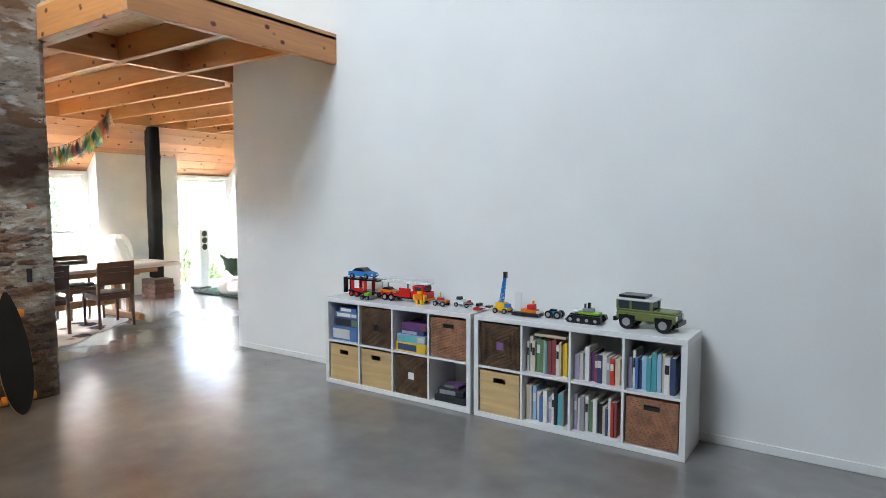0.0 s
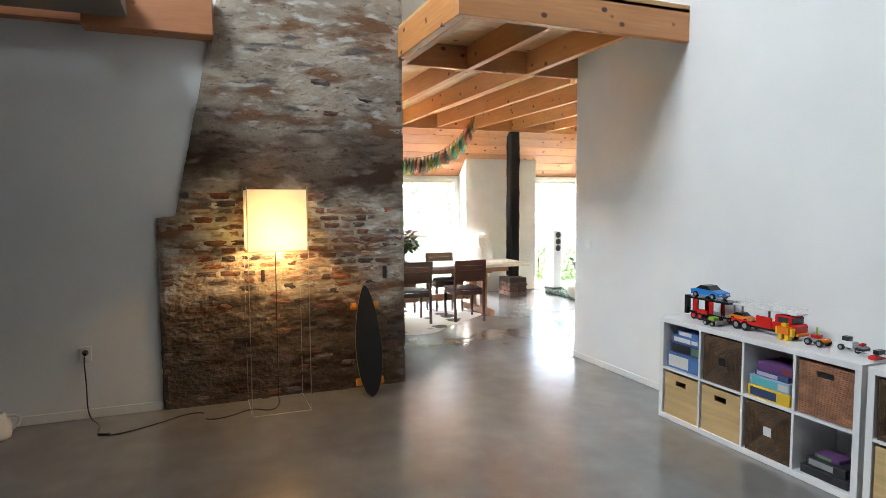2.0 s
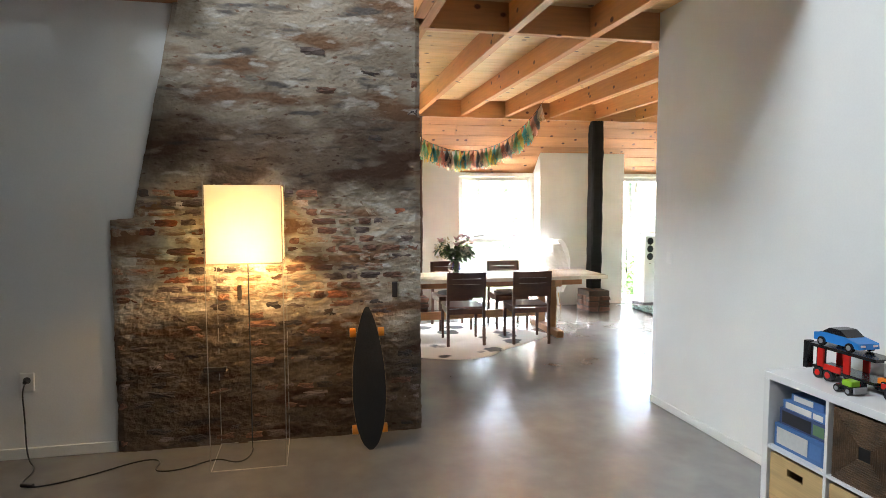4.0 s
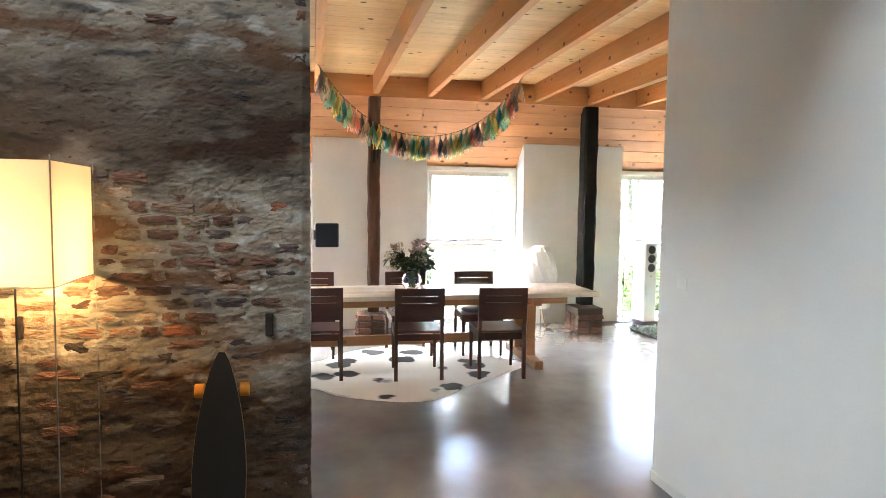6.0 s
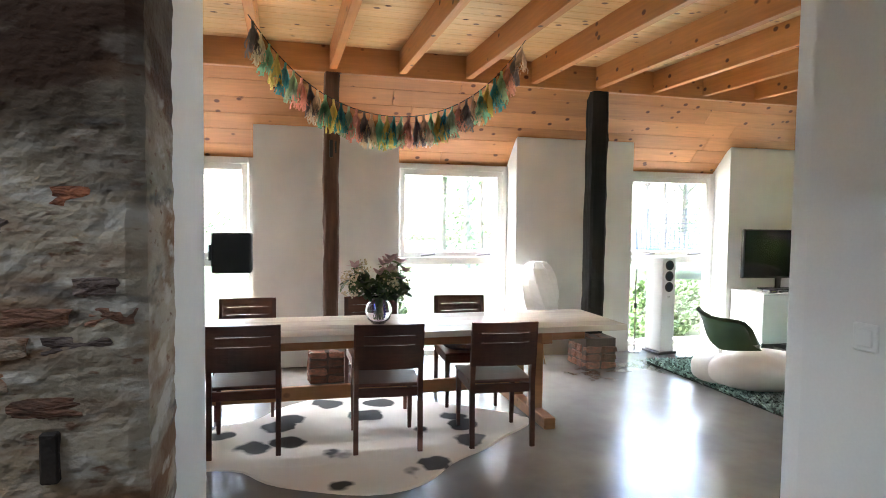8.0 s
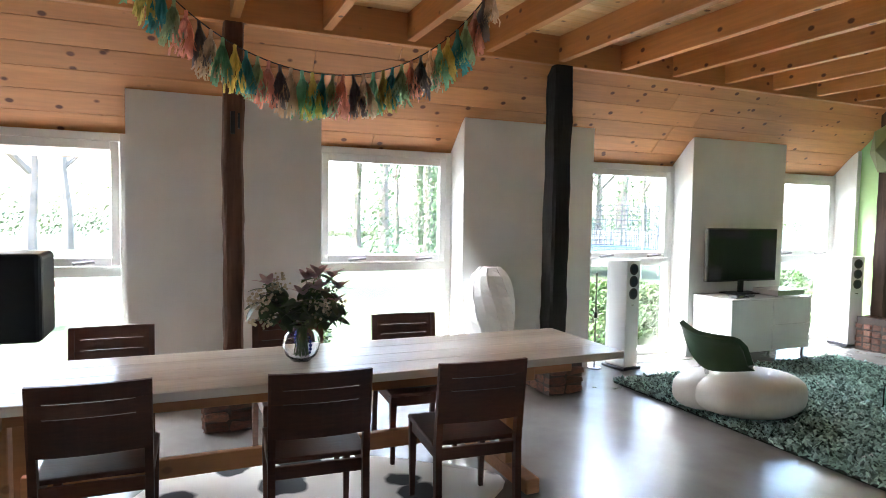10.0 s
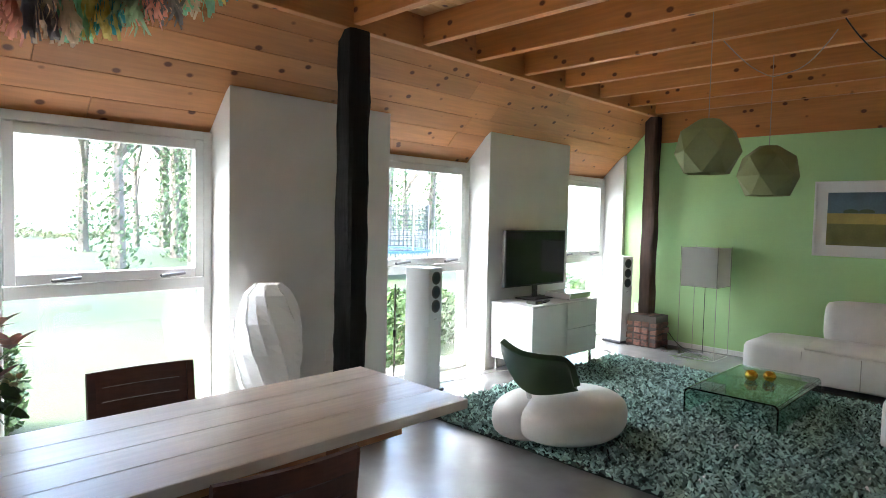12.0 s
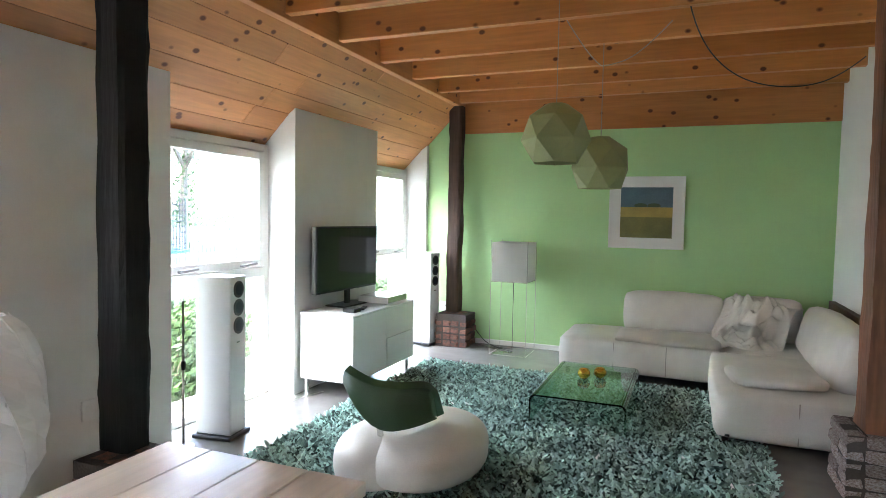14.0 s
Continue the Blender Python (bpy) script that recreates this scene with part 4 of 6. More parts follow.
block("stretcher", -0.03, -1.225, 0.20, 0.01, 1.225, 0.30, TABLE_RED, table, 0.004)


def dining_chair():
    """Faces -x; the back stands at x = 0.2."""
    o = thing("dining_chair", 0, 0, 0, "dark red-brown teak dining chair with a slatted board back", "chair", "chairs round the dining table")
    for sy in (-1, 1):
        bm = bmesh.new()
        vs = bx(bm, -0.235, sy * 0.205 - 0.02, 0, -0.195, sy * 0.205 + 0.02, 0.43)
        for v in vs:
            if v.co.z < 0.1:
                v.co.x = -0.215 + (v.co.x + 0.215) * 0.6
                v.co.y = sy * 0.205 + (v.co.y - sy * 0.205) * 0.6
        part("front_leg", bm, TEAK, o)
        bm = bmesh.new()
        s0, s1 = (sy * 0.21 - 0.016, sy * 0.21 + 0.016)
        prism(bm, [(0.235, 0), (0.262, 0), (0.245, 0.43), (0.29, 0.848), (0.262, 0.853), (0.20, 0.43)], 1, s0, s1)
        part("back_leg", bm, TEAK, o)
        block("side_rail", -0.195, sy * 0.205 - 0.011, 0.37, 0.205, sy * 0.205 + 0.011, 0.43, TEAK, o, 0.003)
    block("front_rail", -0.226, -0.185, 0.37, -0.204, 0.185, 0.43, TEAK, o, 0.003)
    block("back_rail", 0.208, -0.194, 0.37, 0.228, 0.194, 0.43, TEAK, o, 0.003)
    bm = bmesh.new()
    bx(bm, -0.245, -0.228, 0.431, 0.20, 0.228, 0.455, 0.008, 2)
    part("seat", bm, TEAK, o)

    def slat(z0, z1, y0=-0.226, y1=0.226):
        bm = bmesh.new()
        n = 10
        rings = []
        for i in range(n + 1):
            y = y0 + (y1 - y0) * i / n
            bow = 0.022 * (1 - (y / 0.226) ** 2)
            row = []
            for z, t in ((z0, -0.011), (z1, -0.011), (z1, 0.011), (z0, 0.011)):
                lean = 0.235 + (z - 0.45) * 0.105
                row.append(bm.verts.new((lean + bow + t, y, z)))
            rings.append(row)
        for p, q in zip(rings, rings[1:]):
            for k in range(4):
                bm.faces.new((p[k], p[(k + 1) % 4], q[(k + 1) % 4], q[k]))
        bm.faces.new(rings[0])
        bm.faces.new(rings[-1])
        return bm
    part("top_slat", slat(0.790, 0.860), TEAK, o)
    part("slat", slat(0.727, 0.786), TEAK, o)
    part("slat", slat(0.565, 0.723), TEAK, o)
    for z0, z1 in ((0.786, 0.790), (0.723, 0.727)):
        for sy in (-1, 1):
            part("slat_joint", slat(z0 - 0.001, z1 + 0.001, min(sy * 0.226, sy * 0.165), max(sy * 0.226, sy * 0.165)), TEAK, o)
    return o


chair = dining_chair()
chair.matrix_world = pose(-8.285, 2.915, 0, 0, 0, -1)
copy_thing(chair, pose(-8.16, 3.83, 0, 0, 0, -3.5))
copy_thing(chair, pose(-8.10, 4.60, 0, 0, 0, -4))
for x, y, r in ((-9.03, 2.87, 180), (-9.00, 3.89, 181), (-8.96, 4.655, 177)):
    c = copy_thing(chair, pose(x, y, 0, 0, 0, r))
    pad = thing("seat_cushion", x, y, 0.457, "grey knitted seat cushion on a dining chair", "cushion", "cushions on the chairs", rz=r)
    bm = bmesh.new()
    lathe(bm, [(0.001, 0.0), (0.17, 0.0), (0.19, 0.012), (0.18, 0.028), (0.12, 0.036), (0.001, 0.038)], 28)
    part("pad", bm, KNIT, pad, smooth=True)

# cow hide
HIDE = bpy.data.materials.new("cow_hide")
HIDE.use_nodes = True
hn, hl = HIDE.node_tree.nodes, HIDE.node_tree.links
hb = hn["Principled BSDF"]
htc, hmp = hn.new("ShaderNodeTexCoord"), hn.new("ShaderNodeMapping")
hl.new(htc.outputs["Object"], hmp.inputs[0])
hv, hz = hn.new("ShaderNodeTexVoronoi"), hn.new("ShaderNodeTexNoise")
hv.inputs["Scale"].default_value, hz.inputs["Scale"].default_value = 2.9, 5.0
hmix = hn.new("ShaderNodeMix")
hmix.data_type = "VECTOR"
hmix.inputs["Factor"].default_value = 0.12
hl.new(hmp.outputs[0], hz.inputs["Vector"])
hl.new(hmp.outputs[0], hmix.inputs["A"])
hl.new(hz.outputs["Color"], hmix.inputs["B"])
hl.new(hmix.outputs["Result"], hv.inputs["Vector"])
hr = hn.new("ShaderNodeValToRGB")
hr.color_ramp.elements[0].position, hr.color_ramp.elements[1].position = 0.31, 0.36
hr.color_ramp.elements[0].color, hr.color_ramp.elements[1].color = (0.035, 0.035, 0.04, 1), (0.72, 0.69, 0.64, 1)
hl.new(hv.outputs["Distance"], hr.inputs[0])
hl.new(hr.outputs[0], hb.inputs["Base Color"])
hb.inputs["Roughness"].default_value, hb.inputs["Sheen Weight"].default_value = 0.9, 0.0
hbn, hbp = hn.new("ShaderNodeTexNoise"), hn.new("ShaderNodeBump")
hbn.inputs["Scale"].default_value, hbp.inputs["Strength"].default_value = 260, 0.3
hl.new(hbn.outputs[0], hbp.inputs["Height"])
hl.new(hbp.outputs[0], hb.inputs["Normal"])
bm = bmesh.new()
rim_lo, rim_hi = [], []
for i in range(72):
    a = 2 * math.pi * i / 72
    c, s = math.cos(a), math.sin(a)
    r = 1 + 0.15 * math.cos(4 * a + 0.4) + 0.05 * math.sin(3 * a) + 0.03 * math.sin(9 * a + 1)
    p = (0.86 * r * c, 1.22 * r * s)
    rim_lo.append(bm.verts.new((*p, 0)))
    rim_hi.append(bm.verts.new((p[0] * 0.99, p[1] * 0.99, 0.008 + 0.003 * math.sin(7 * a))))
for i in range(72):
    bm.faces.new((rim_lo[i], rim_lo[(i + 1) % 72], rim_hi[(i + 1) % 72], rim_hi[i]))
bm.faces.new(rim_hi)
hide = part("cowhide_rug", bm, HIDE)
hide.matrix_world = pose(-8.33, 3.62, 0.001, 0, 0, 6)
tagged(hide, "white cowhide rug with black spots under the dining table", "rug")

# vase with flowers
VGLASS = glass("clear_vase_glass", (0.97, 0.98, 1.0))
BLUEGLASS = glass("blue_glass", (0.1, 0.12, 0.6))
LEAF = mat("dark_leaf", (0.06, 0.12, 0.04), 0.45, var=0.3, bump=0.1, rand=0.3)
LEAF2 = mat("pale_leaf", (0.15, 0.22, 0.08), 0.5, var=0.3, bump=0.1, rand=0.3)
PINK = mat("pink_petal", (0.70, 0.48, 0.50), 0.6, var=0.2, bump=0.1)
CREAM = mat("cream_petal", (0.66, 0.60, 0.42), 0.7, var=0.2, bump=0.1)
STEM = mat("green_stem", (0.10, 0.17, 0.05), 0.6)
vase = thing("vase", -8.56, 3.845, 0.7505, "round clear glass vase with blue streaks on the table", "vase")
bm = bmesh.new()
outer = [(0.002, 0), (0.05, 0.0), (0.085, 0.035), (0.102, 0.09), (0.092, 0.14), (0.060, 0.175), (0.052, 0.19), (0.068, 0.212)]
inner = [(0.064, 0.211), (0.047, 0.19), (0.055, 0.174), (0.086, 0.138), (0.095, 0.09), (0.078, 0.038), (0.04, 0.012), (0.002, 0.011)]
lathe(bm, outer + inner, 36)
vb = part("bowl", bm, VGLASS, vase, smooth=True)
for a in (0.3, 3.3):
    bm = bmesh.new()
    for i in range(7):
        u = i / 6
        z = 0.04 + 0.12 * u
        r = 0.103 * math.sin(math.pi * (0.25 + 0.55 * u)) ** 0.5
        bmesh.ops.create_icosphere(bm, subdivisions=1, radius=0.007 * (0.6 + math.sin(math.pi * u)), matrix=Matrix.Translation((r * math.cos(a), r * math.sin(a), z)))
    part("blue_streak", bm, BLUEGLASS, vase, smooth=True)
bq = thing("flower_bouquet", -8.56, 3.845, 0.765, "mixed bouquet of pink lilies, cream sprays and dark leaves", "flowers")


def leaf_mesh(L, W, material, name):
    bm = bmesh.new()
    rows = []
    for i in range(6):
        u = i / 5
        w = W * math.sin(math.pi * (0.06 + 0.9 * u)) ** 0.8
        z = 0.25 * L * u * u
        rows.append((bm.verts.new((-w, L * u, -z + 0.12 * w)), bm.verts.new((0, L * u, -z)), bm.verts.new((w, L * u, -z + 0.12 * w))))
    for p, q in zip(rows, rows[1:]):
        bm.faces.new((p[0], p[1], q[1], q[0]))
        bm.faces.new((p[1], p[2], q[2], q[1]))
    me = bpy.data.meshes.new(name)
    bm.to_mesh(me)
    bm.free()
    me.materials.append(material)
    for p in me.polygons:
        p.use_smooth = True
    return me


L_DARK, L_PALE = leaf_mesh(0.11, 0.027, LEAF, "leaf"), leaf_mesh(0.08, 0.016, LEAF2, "leaf")
P_PINK = leaf_mesh(0.085, 0.02, PINK, "petal")
rg = random.Random(11)


def attach(me, name, parent, m):
    ob = new(name, me)
    ob.parent = parent
    ob.matrix_local = m
    return ob


for k in range(30):
    a, e = rg.uniform(0, 2 * math.pi), rg.uniform(0.25, 1.25)
    L = rg.uniform(0.20, 0.34)
    base = Vector((rg.uniform(-0.03, 0.03), rg.uniform(-0.03, 0.03), 0.16))
    tip = base + Vector((math.cos(a) * math.cos(e), math.sin(a) * math.cos(e), math.sin(e))) * L
    bm = bmesh.new()
    bar(bm, (rg.uniform(-0.04, 0.04), rg.uniform(-0.04, 0.04), 0.01), base, 0.003, 5)
    bar(bm, base, tip, 0.003, 5, 0.0015)
    part("stem", bm, STEM, bq)
    for j in range(7):
        u = 0.35 + 0.65 * j / 6
        p = base.lerp(tip, u)
        attach(L_DARK if k % 3 else L_PALE, "leaf", bq, Matrix.Translation(p) @ Euler((rg.uniform(-0.7, 0.6), rg.uniform(-0.6, 0.6), rg.uniform(0, 6.28))).to_matrix().to_4x4() @ Matrix.Scale(rg.uniform(0.7, 1.15), 4))
    if k % 3 == 0:
        for j in range(6):
            attach(P_PINK, "petal", bq, Matrix.Translation(tip) @ Euler((rg.uniform(0.5, 1.0), 0, j * math.pi / 3)).to_matrix().to_4x4())
    elif k % 3 == 2:
        bm = bmesh.new()
        for j in range(34):
            d = Vector((rg.gauss(0, 1), rg.gauss(0, 1), rg.gauss(0, 0.8))).normalized() * rg.uniform(0.03, 0.065)
            bmesh.ops.create_icosphere(bm, subdivisions=1, radius=rg.uniform(0.005, 0.01), matrix=Matrix.Translation(tip + d))
        part("spray", bm, CREAM, bq)["kind"] = "stuff"

# garland of paper tassels
TASSEL = {n: mat("tissue_" + n, c, 0.8, var=0.12, bump=0.1, rand=0.1) for n, c in {
    "cream": (0.86, 0.76, 0.58), "mint": (0.38, 0.74, 0.50), "yellow": (0.88, 0.72, 0.25), "teal": (0.16, 0.55, 0.58), "sage": (0.55, 0.72, 0.46),
    "coral": (0.86, 0.43, 0.33), "grey": (0.30, 0.27, 0.27), "peach": (0.88, 0.68, 0.50)}.items()}
gl = thing("tassel_garland", -8.50, 3.94, 2.28, "string garland of pastel tissue paper tassels under the joists", "garland")


def garland_at(y):
    """Height of the string over its lowest point."""
    u = y / 1.02
    return 0.64 * (0.78 * u * u + 0.22 * abs(u) ** 4)


cord("string", [(0, -1.02 + 2.04 * i / 24, garland_at(-1.02 + 2.04 * i / 24)) for i in range(25)], 0.003, BLACKP, "", "", gl)


for tm in TASSEL.values():
    # thin tissue lets part of the light through
    tn, tl = tm.node_tree.nodes, tm.node_tree.links
    tt, tx = tn.new("ShaderNodeBsdfTranslucent"), tn.new("ShaderNodeMixShader")
    tl.new(tn["Principled BSDF"].inputs["Base Color"].links[0].from_socket, tt.inputs[0])
    tx.inputs[0].default_value = 0.62
    tl.new(tn["Principled BSDF"].outputs[0], tx.inputs[1])
    tl.new(tt.outputs[0], tx.inputs[2])
    tl.new(tx.outputs[0], tn["Material Output"].inputs["Surface"])


def tassel_mesh(colour, seed):
    r = random.Random(seed)
    bm = bmesh.new()
    lathe(bm, [(0.001, 0.005), (0.009, 0.0), (0.008, -0.02), (0.012, -0.035), (0.001, -0.04)], 8)
    for i in range(42):
        a = r.uniform(0, 6.283)
        sp = r.uniform(0.016, 0.050)
        L = r.uniform(0.13, 0.19)
        prev = None
        for j in range(7):
            u = j / 6
            wob = 0.010 * math.sin(u * 9 + i) * u
            c = Vector((math.cos(a) * (0.006 + sp * u ** 0.7) + wob, math.sin(a) * (0.006 + sp * u ** 0.7) - wob, -0.03 - L * u))
            t = Vector((-math.sin(a + 2.2 * u), math.cos(a + 2.2 * u), 0)) * 0.0055
            pair = (bm.verts.new(c - t), bm.verts.new(c + t))
            if prev:
                bm.faces.new((prev[0], prev[1], pair[1], pair[0]))
            prev = pair
    me = bpy.data.meshes.new("tassel")
    bm.to_mesh(me)
    bm.free()
    me.materials.append(TASSEL[colour])
    return me


ORDER = ["cream", "cream", "peach", "mint", "yellow", "teal", "sage", "coral", "grey"]
TM = {(c, i): tassel_mesh(c, i * 17 + len(c)) for c in set(ORDER) for i in range(2)}
NT = 37
for i in range(NT):
    y = -0.99 + 1.98 * i / (NT - 1)
    c = (["grey", "cream"] + ["mint", "yellow", "teal", "sage", "coral", "grey", "peach"] * 6)[i]
    attach(TM[(c, i % 2)], "tassel", gl, pose(0, y, garland_at(y), rg.uniform(-6, 6), rg.uniform(-6, 6), rg.uniform(0, 360)) @ Matrix.Scale(rg.uniform(1.0, 1.2), 4))

# small black box on the wall end
bs = thing("wall_speaker", -6.52, 2.876, 1.405, "small black loudspeaker box mounted on the wall end", "loudspeaker")
block("cabinet", -0.06, 0.012, -0.078, 0.06, 0.158, 0.075, BLACKP, bs, 0.01, seg=3)
block("bracket", -0.03, 0.0, -0.03, 0.03, 0.021, 0.03, BLACKP, bs)

# ---- old posts on brick plinths ----
PLINTH_BRICK = mat("reclaimed_brick", (0.22, 0.095, 0.065), 0.9, var=0.4, scale=3, bump=0.8, grain=20, rand=0.5, second=(0.13, 0.09, 0.07))
MORTAR = mat("lime_mortar", (0.09, 0.07, 0.06), 0.95, var=0.2, bump=0.7, grain=70)
PALE_BRICK = mat("whitewashed_brick", (0.40, 0.36, 0.34), 0.9, var=0.35, scale=9, bump=0.8, grain=50, rand=0.25, second=(0.18, 0.10, 0.07))
BRICK_DATA = []
for i in range(4):
    bm = bmesh.new()
    vs = bx(bm, -0.5, -0.5, -0.5, 0.5, 0.5, 0.5)
    bmesh.ops.bevel(bm, geom=bm.edges[:], offset=0.13, segments=1, affect="EDGES")
    r = random.Random(i)
    for v in bm.verts:
        v.co += Vector((r.uniform(-1, 1) * 0.03, r.uniform(-1, 1) * 0.06, r.uniform(-1, 1) * 0.15))
    me = bpy.data.meshes.new("brick")
    bm.to_mesh(me)
    bm.free()
    BRICK_DATA.append(me)


def brick_of(material, i):
    me = BRICK_DATA[i % 4]
    key = material.name + str(i % 4)
    if key not in bpy.data.meshes:
        c = me.copy()
        c.name = key
        c.materials.clear()
        c.materials.append(material)
    return bpy.data.meshes[key]


def plinth(x, y, w, d, h, material, label, courses, taper=0.0):
    o = thing("brick_plinth", x, y, 0, label, "plinth", "brick plinths under the posts")
    block("core", -d / 2 + 0.012, -w / 2 + 0.012, 0, d / 2 - 0.012, w / 2 - 0.012, h - 0.01, MORTAR, o)
    r = random.Random(int(100 * y))
    ch = h / courses
    for k in range(courses):
        q = 1 - taper * (k == courses - 1)
        D, Wd = d * q, w * q
        nx = 2 if D > 0.25 else 1
        nw = max(2, round(Wd / 0.17))
        for side in (-1, 1):
            for i in range(nw):
                yy = -Wd / 2 + Wd * (i + 0.5) / nw + (0.03 if k % 2 else -0.03) * (0 < i < nw - 1)
                ob = attach(brick_of(material, r.randrange(4)), "brick", o, Matrix.Translation((side * (D / 2 - 0.045) + r.uniform(-0.008, 0.008), yy, ch * (k + 0.5))) @ Euler((0, 0, r.uniform(-0.05, 0.05))).to_matrix().to_4x4() @ Matrix.Diagonal((0.10, Wd / nw - 0.010, ch - 0.013, 1)))
        for side in (-1, 1):
            for i in range(nx):
                xx = -D / 2 + 0.10 + (D - 0.2) * (i + 0.5) / nx
                attach(brick_of(material, r.randrange(4)), "brick", o, Matrix.Translation((xx, side * (Wd / 2 - 0.045) + r.uniform(-0.006, 0.006), ch * (k + 0.5))) @ Matrix.Diagonal(((D - 0.2) / nx - 0.004, 0.10, ch - 0.013, 1)))
    return o


def post(x, y, w, d, z0, z1, material, label, seed, lean=0.0):
    """A rough hewn upright with uneven arrises and mortise marks."""
    bm = bmesh.new()
    n = 26
    rows = []
    for i in range(n + 1):
        z = z0 + (z1 - z0) * i / n
        row = []
        for sx, sy in ((-1, -1), (-0.75, -1), (0.75, -1), (1, -0.75), (1, 0.75), (0.75, 1), (-0.75, 1), (-1, 0.75)):
            j = noise.noise(Vector((sx * 3 + seed, sy * 3, z * 2.3))) * 0.016 + noise.noise(Vector((sx + seed, sy, z * 9))) * 0.006
            row.append(bm.verts.new((x + sx * (d / 2 + j) + lean * (z - z0), y + sy * (w / 2 + j), z)))
        rows.append(row)
    for p, q in zip(rows, rows[1:]):
        for k in range(8):
            bm.faces.new((p[k], p[(k + 1) % 8], q[(k + 1) % 8], q[k]))
    bm.faces.new(rows[0])
    bm.faces.new(rows[-1])
    ob = part("wooden_post", bm, material)
    return tagged(ob, label, "post", "old posts carrying the ceiling")


plinth(-9.88, 3.55, 0.34, 0.36, 0.30, PLINTH_BRICK, "red brick plinth under an old wooden post", 4)
post(-9.955, 3.60, 0.14, 0.14, 0.30, JB - 0.03, OLD_OAK, "old brown oak post with mortise holes on a brick plinth", 2)
block_m = thing("mortise_marks", -9.872, 3.60, 2.2, "dark mortise holes cut in the old oak post", "hole")
block("slot", -0.008, -0.025, -0.10, 0.003, 0.005, 0.06, BLACKP, block_m)
block("slot", -0.008, 0.025, -0.06, 0.003, 0.04, 0.05, BLACKP, block_m)
plinth(-9.86, 6.33, 0.36, 0.42, 0.33, PLINTH_BRICK, "worn brick plinth under the black post", 4, 0.3)
post(-9.96, 6.385, 0.175, 0.17, 0.33, JB - 0.03, BLACK_OAK, "black stained old oak post on a brick plinth", 5)
plinth(-9.90, 11.04, 0.36, 0.40, 0.40, PLINTH_BRICK, "red brick plinth under the corner post", 5, 0.35)
DARK_OAK = mat("dark_corner_oak", (0.07, 0.037, 0.024), 0.8, var=0.4, scale=2.5, bump=0.7, grain=24, stretch=(1.5, 1.5, 0.15))
post(-9.95, 11.10, 0.16, 0.15, 0.40, JB - 0.03, DARK_OAK, "dark old oak post by the green wall", 9)
RED_OAK = mat("red_brown_old_oak", (0.20, 0.085, 0.045), 0.7, var=0.4, scale=2.5, bump=0.7, grain=24, stretch=(1.5, 1.5, 0.15))
plinth(-6.20, 8.28, 0.42, 0.46, 0.385, PALE_BRICK, "pale worn brick plinth beside the sofa", 5, 0.0)
post(-6.20, 8.25, 0.26, 0.26, 0.385, JB, RED_OAK, "red-brown old oak post on a pale brick plinth", 14)

# ---- sitting area ----
WHITE_LEATHER = mat("white_leather", (0.70, 0.67, 0.62), 0.38, var=0.06, scale=4, bump=0.2, grain=130)
GREEN_LEATHER = mat("dark_green_leather", (0.035, 0.075, 0.03), 0.35, var=0.15, scale=5, bump=0.2, grain=130)
PAPER = mat("white_lamp_paper", (0.90, 0.90, 0.88), 0.6, var=0.02, bump=0.03)
pnn, pll = PAPER.node_tree.nodes, PAPER.node_tree.links
ptr, pmx = pnn.new("ShaderNodeBsdfTranslucent"), pnn.new("ShaderNodeMixShader")
ptr.inputs[0].default_value = (0.94, 0.94, 0.93, 1)
pmx.inputs[0].default_value = 0.3
pll.new(pnn["Principled BSDF"].outputs[0], pmx.inputs[1])
pll.new(ptr.outputs[0], pmx.inputs[2])
pll.new(pmx.outputs[0], pnn["Material Output"].inputs["Surface"])
BEECH = mat("beech_rod", (0.50, 0.33, 0.17), 0.5)


def speaker(x, y, rz):
    o = thing("loudspeaker", x, y, 0, "tall slim white floor loudspeaker with three black drivers", "loudspeaker", "pair of loudspeakers", rz=rz)
    block("base_plate", -0.15, -0.13, 0, 0.15, 0.13, 0.028, BLACKP, o, 0.006)
    block("cabinet", -0.14, -0.095, 0.029, 0.13, 0.095, 1.12, LACQUER, o, 0.008, seg=2)
    for z in (1.03, 0.905, 0.78):
        bm = bmesh.new()
        bar(bm, (0.128, 0, z), (0.136, 0, z), 0.058, 28)
        d = part("driver_ring", bm, BLACKP, o, "black driver")
        bm = bmesh.new()
        bar(bm, (0.1365, 0, z), (0.138, 0, z), 0.042, 24, 0.012)
        part("cone", bm, TOY["glass"], d)
    block("badge", 0.1295, -0.02, 0.66, 0.1315, 0.02, 0.67, CHROME, o)
    return o


spk = speaker(-10.28, 7.44, 8)
copy_thing(spk, pose(-10.25, 10.92, 0, 0, 0, -12))

# slim pole by the window
pole = thing("window_pole", -10.33, 7.14, 0, "slim grey metal pole standing by the window", "pole")
bm = bmesh.new()
cyl(bm, 0, 0, 0.012, 0.98, 0.008, n=10)
part("rod", bm, WIRE, pole)
bm = bmesh.new()
cyl(bm, 0, 0, 0, 0.012, 0.07, n=24)
part("foot", bm, WIRE, pole)
bm = bmesh.new()
cyl(bm, 0, 0, 0.52, 0.58, 0.016, n=12)
part("knob", bm, BLACKP, pole)

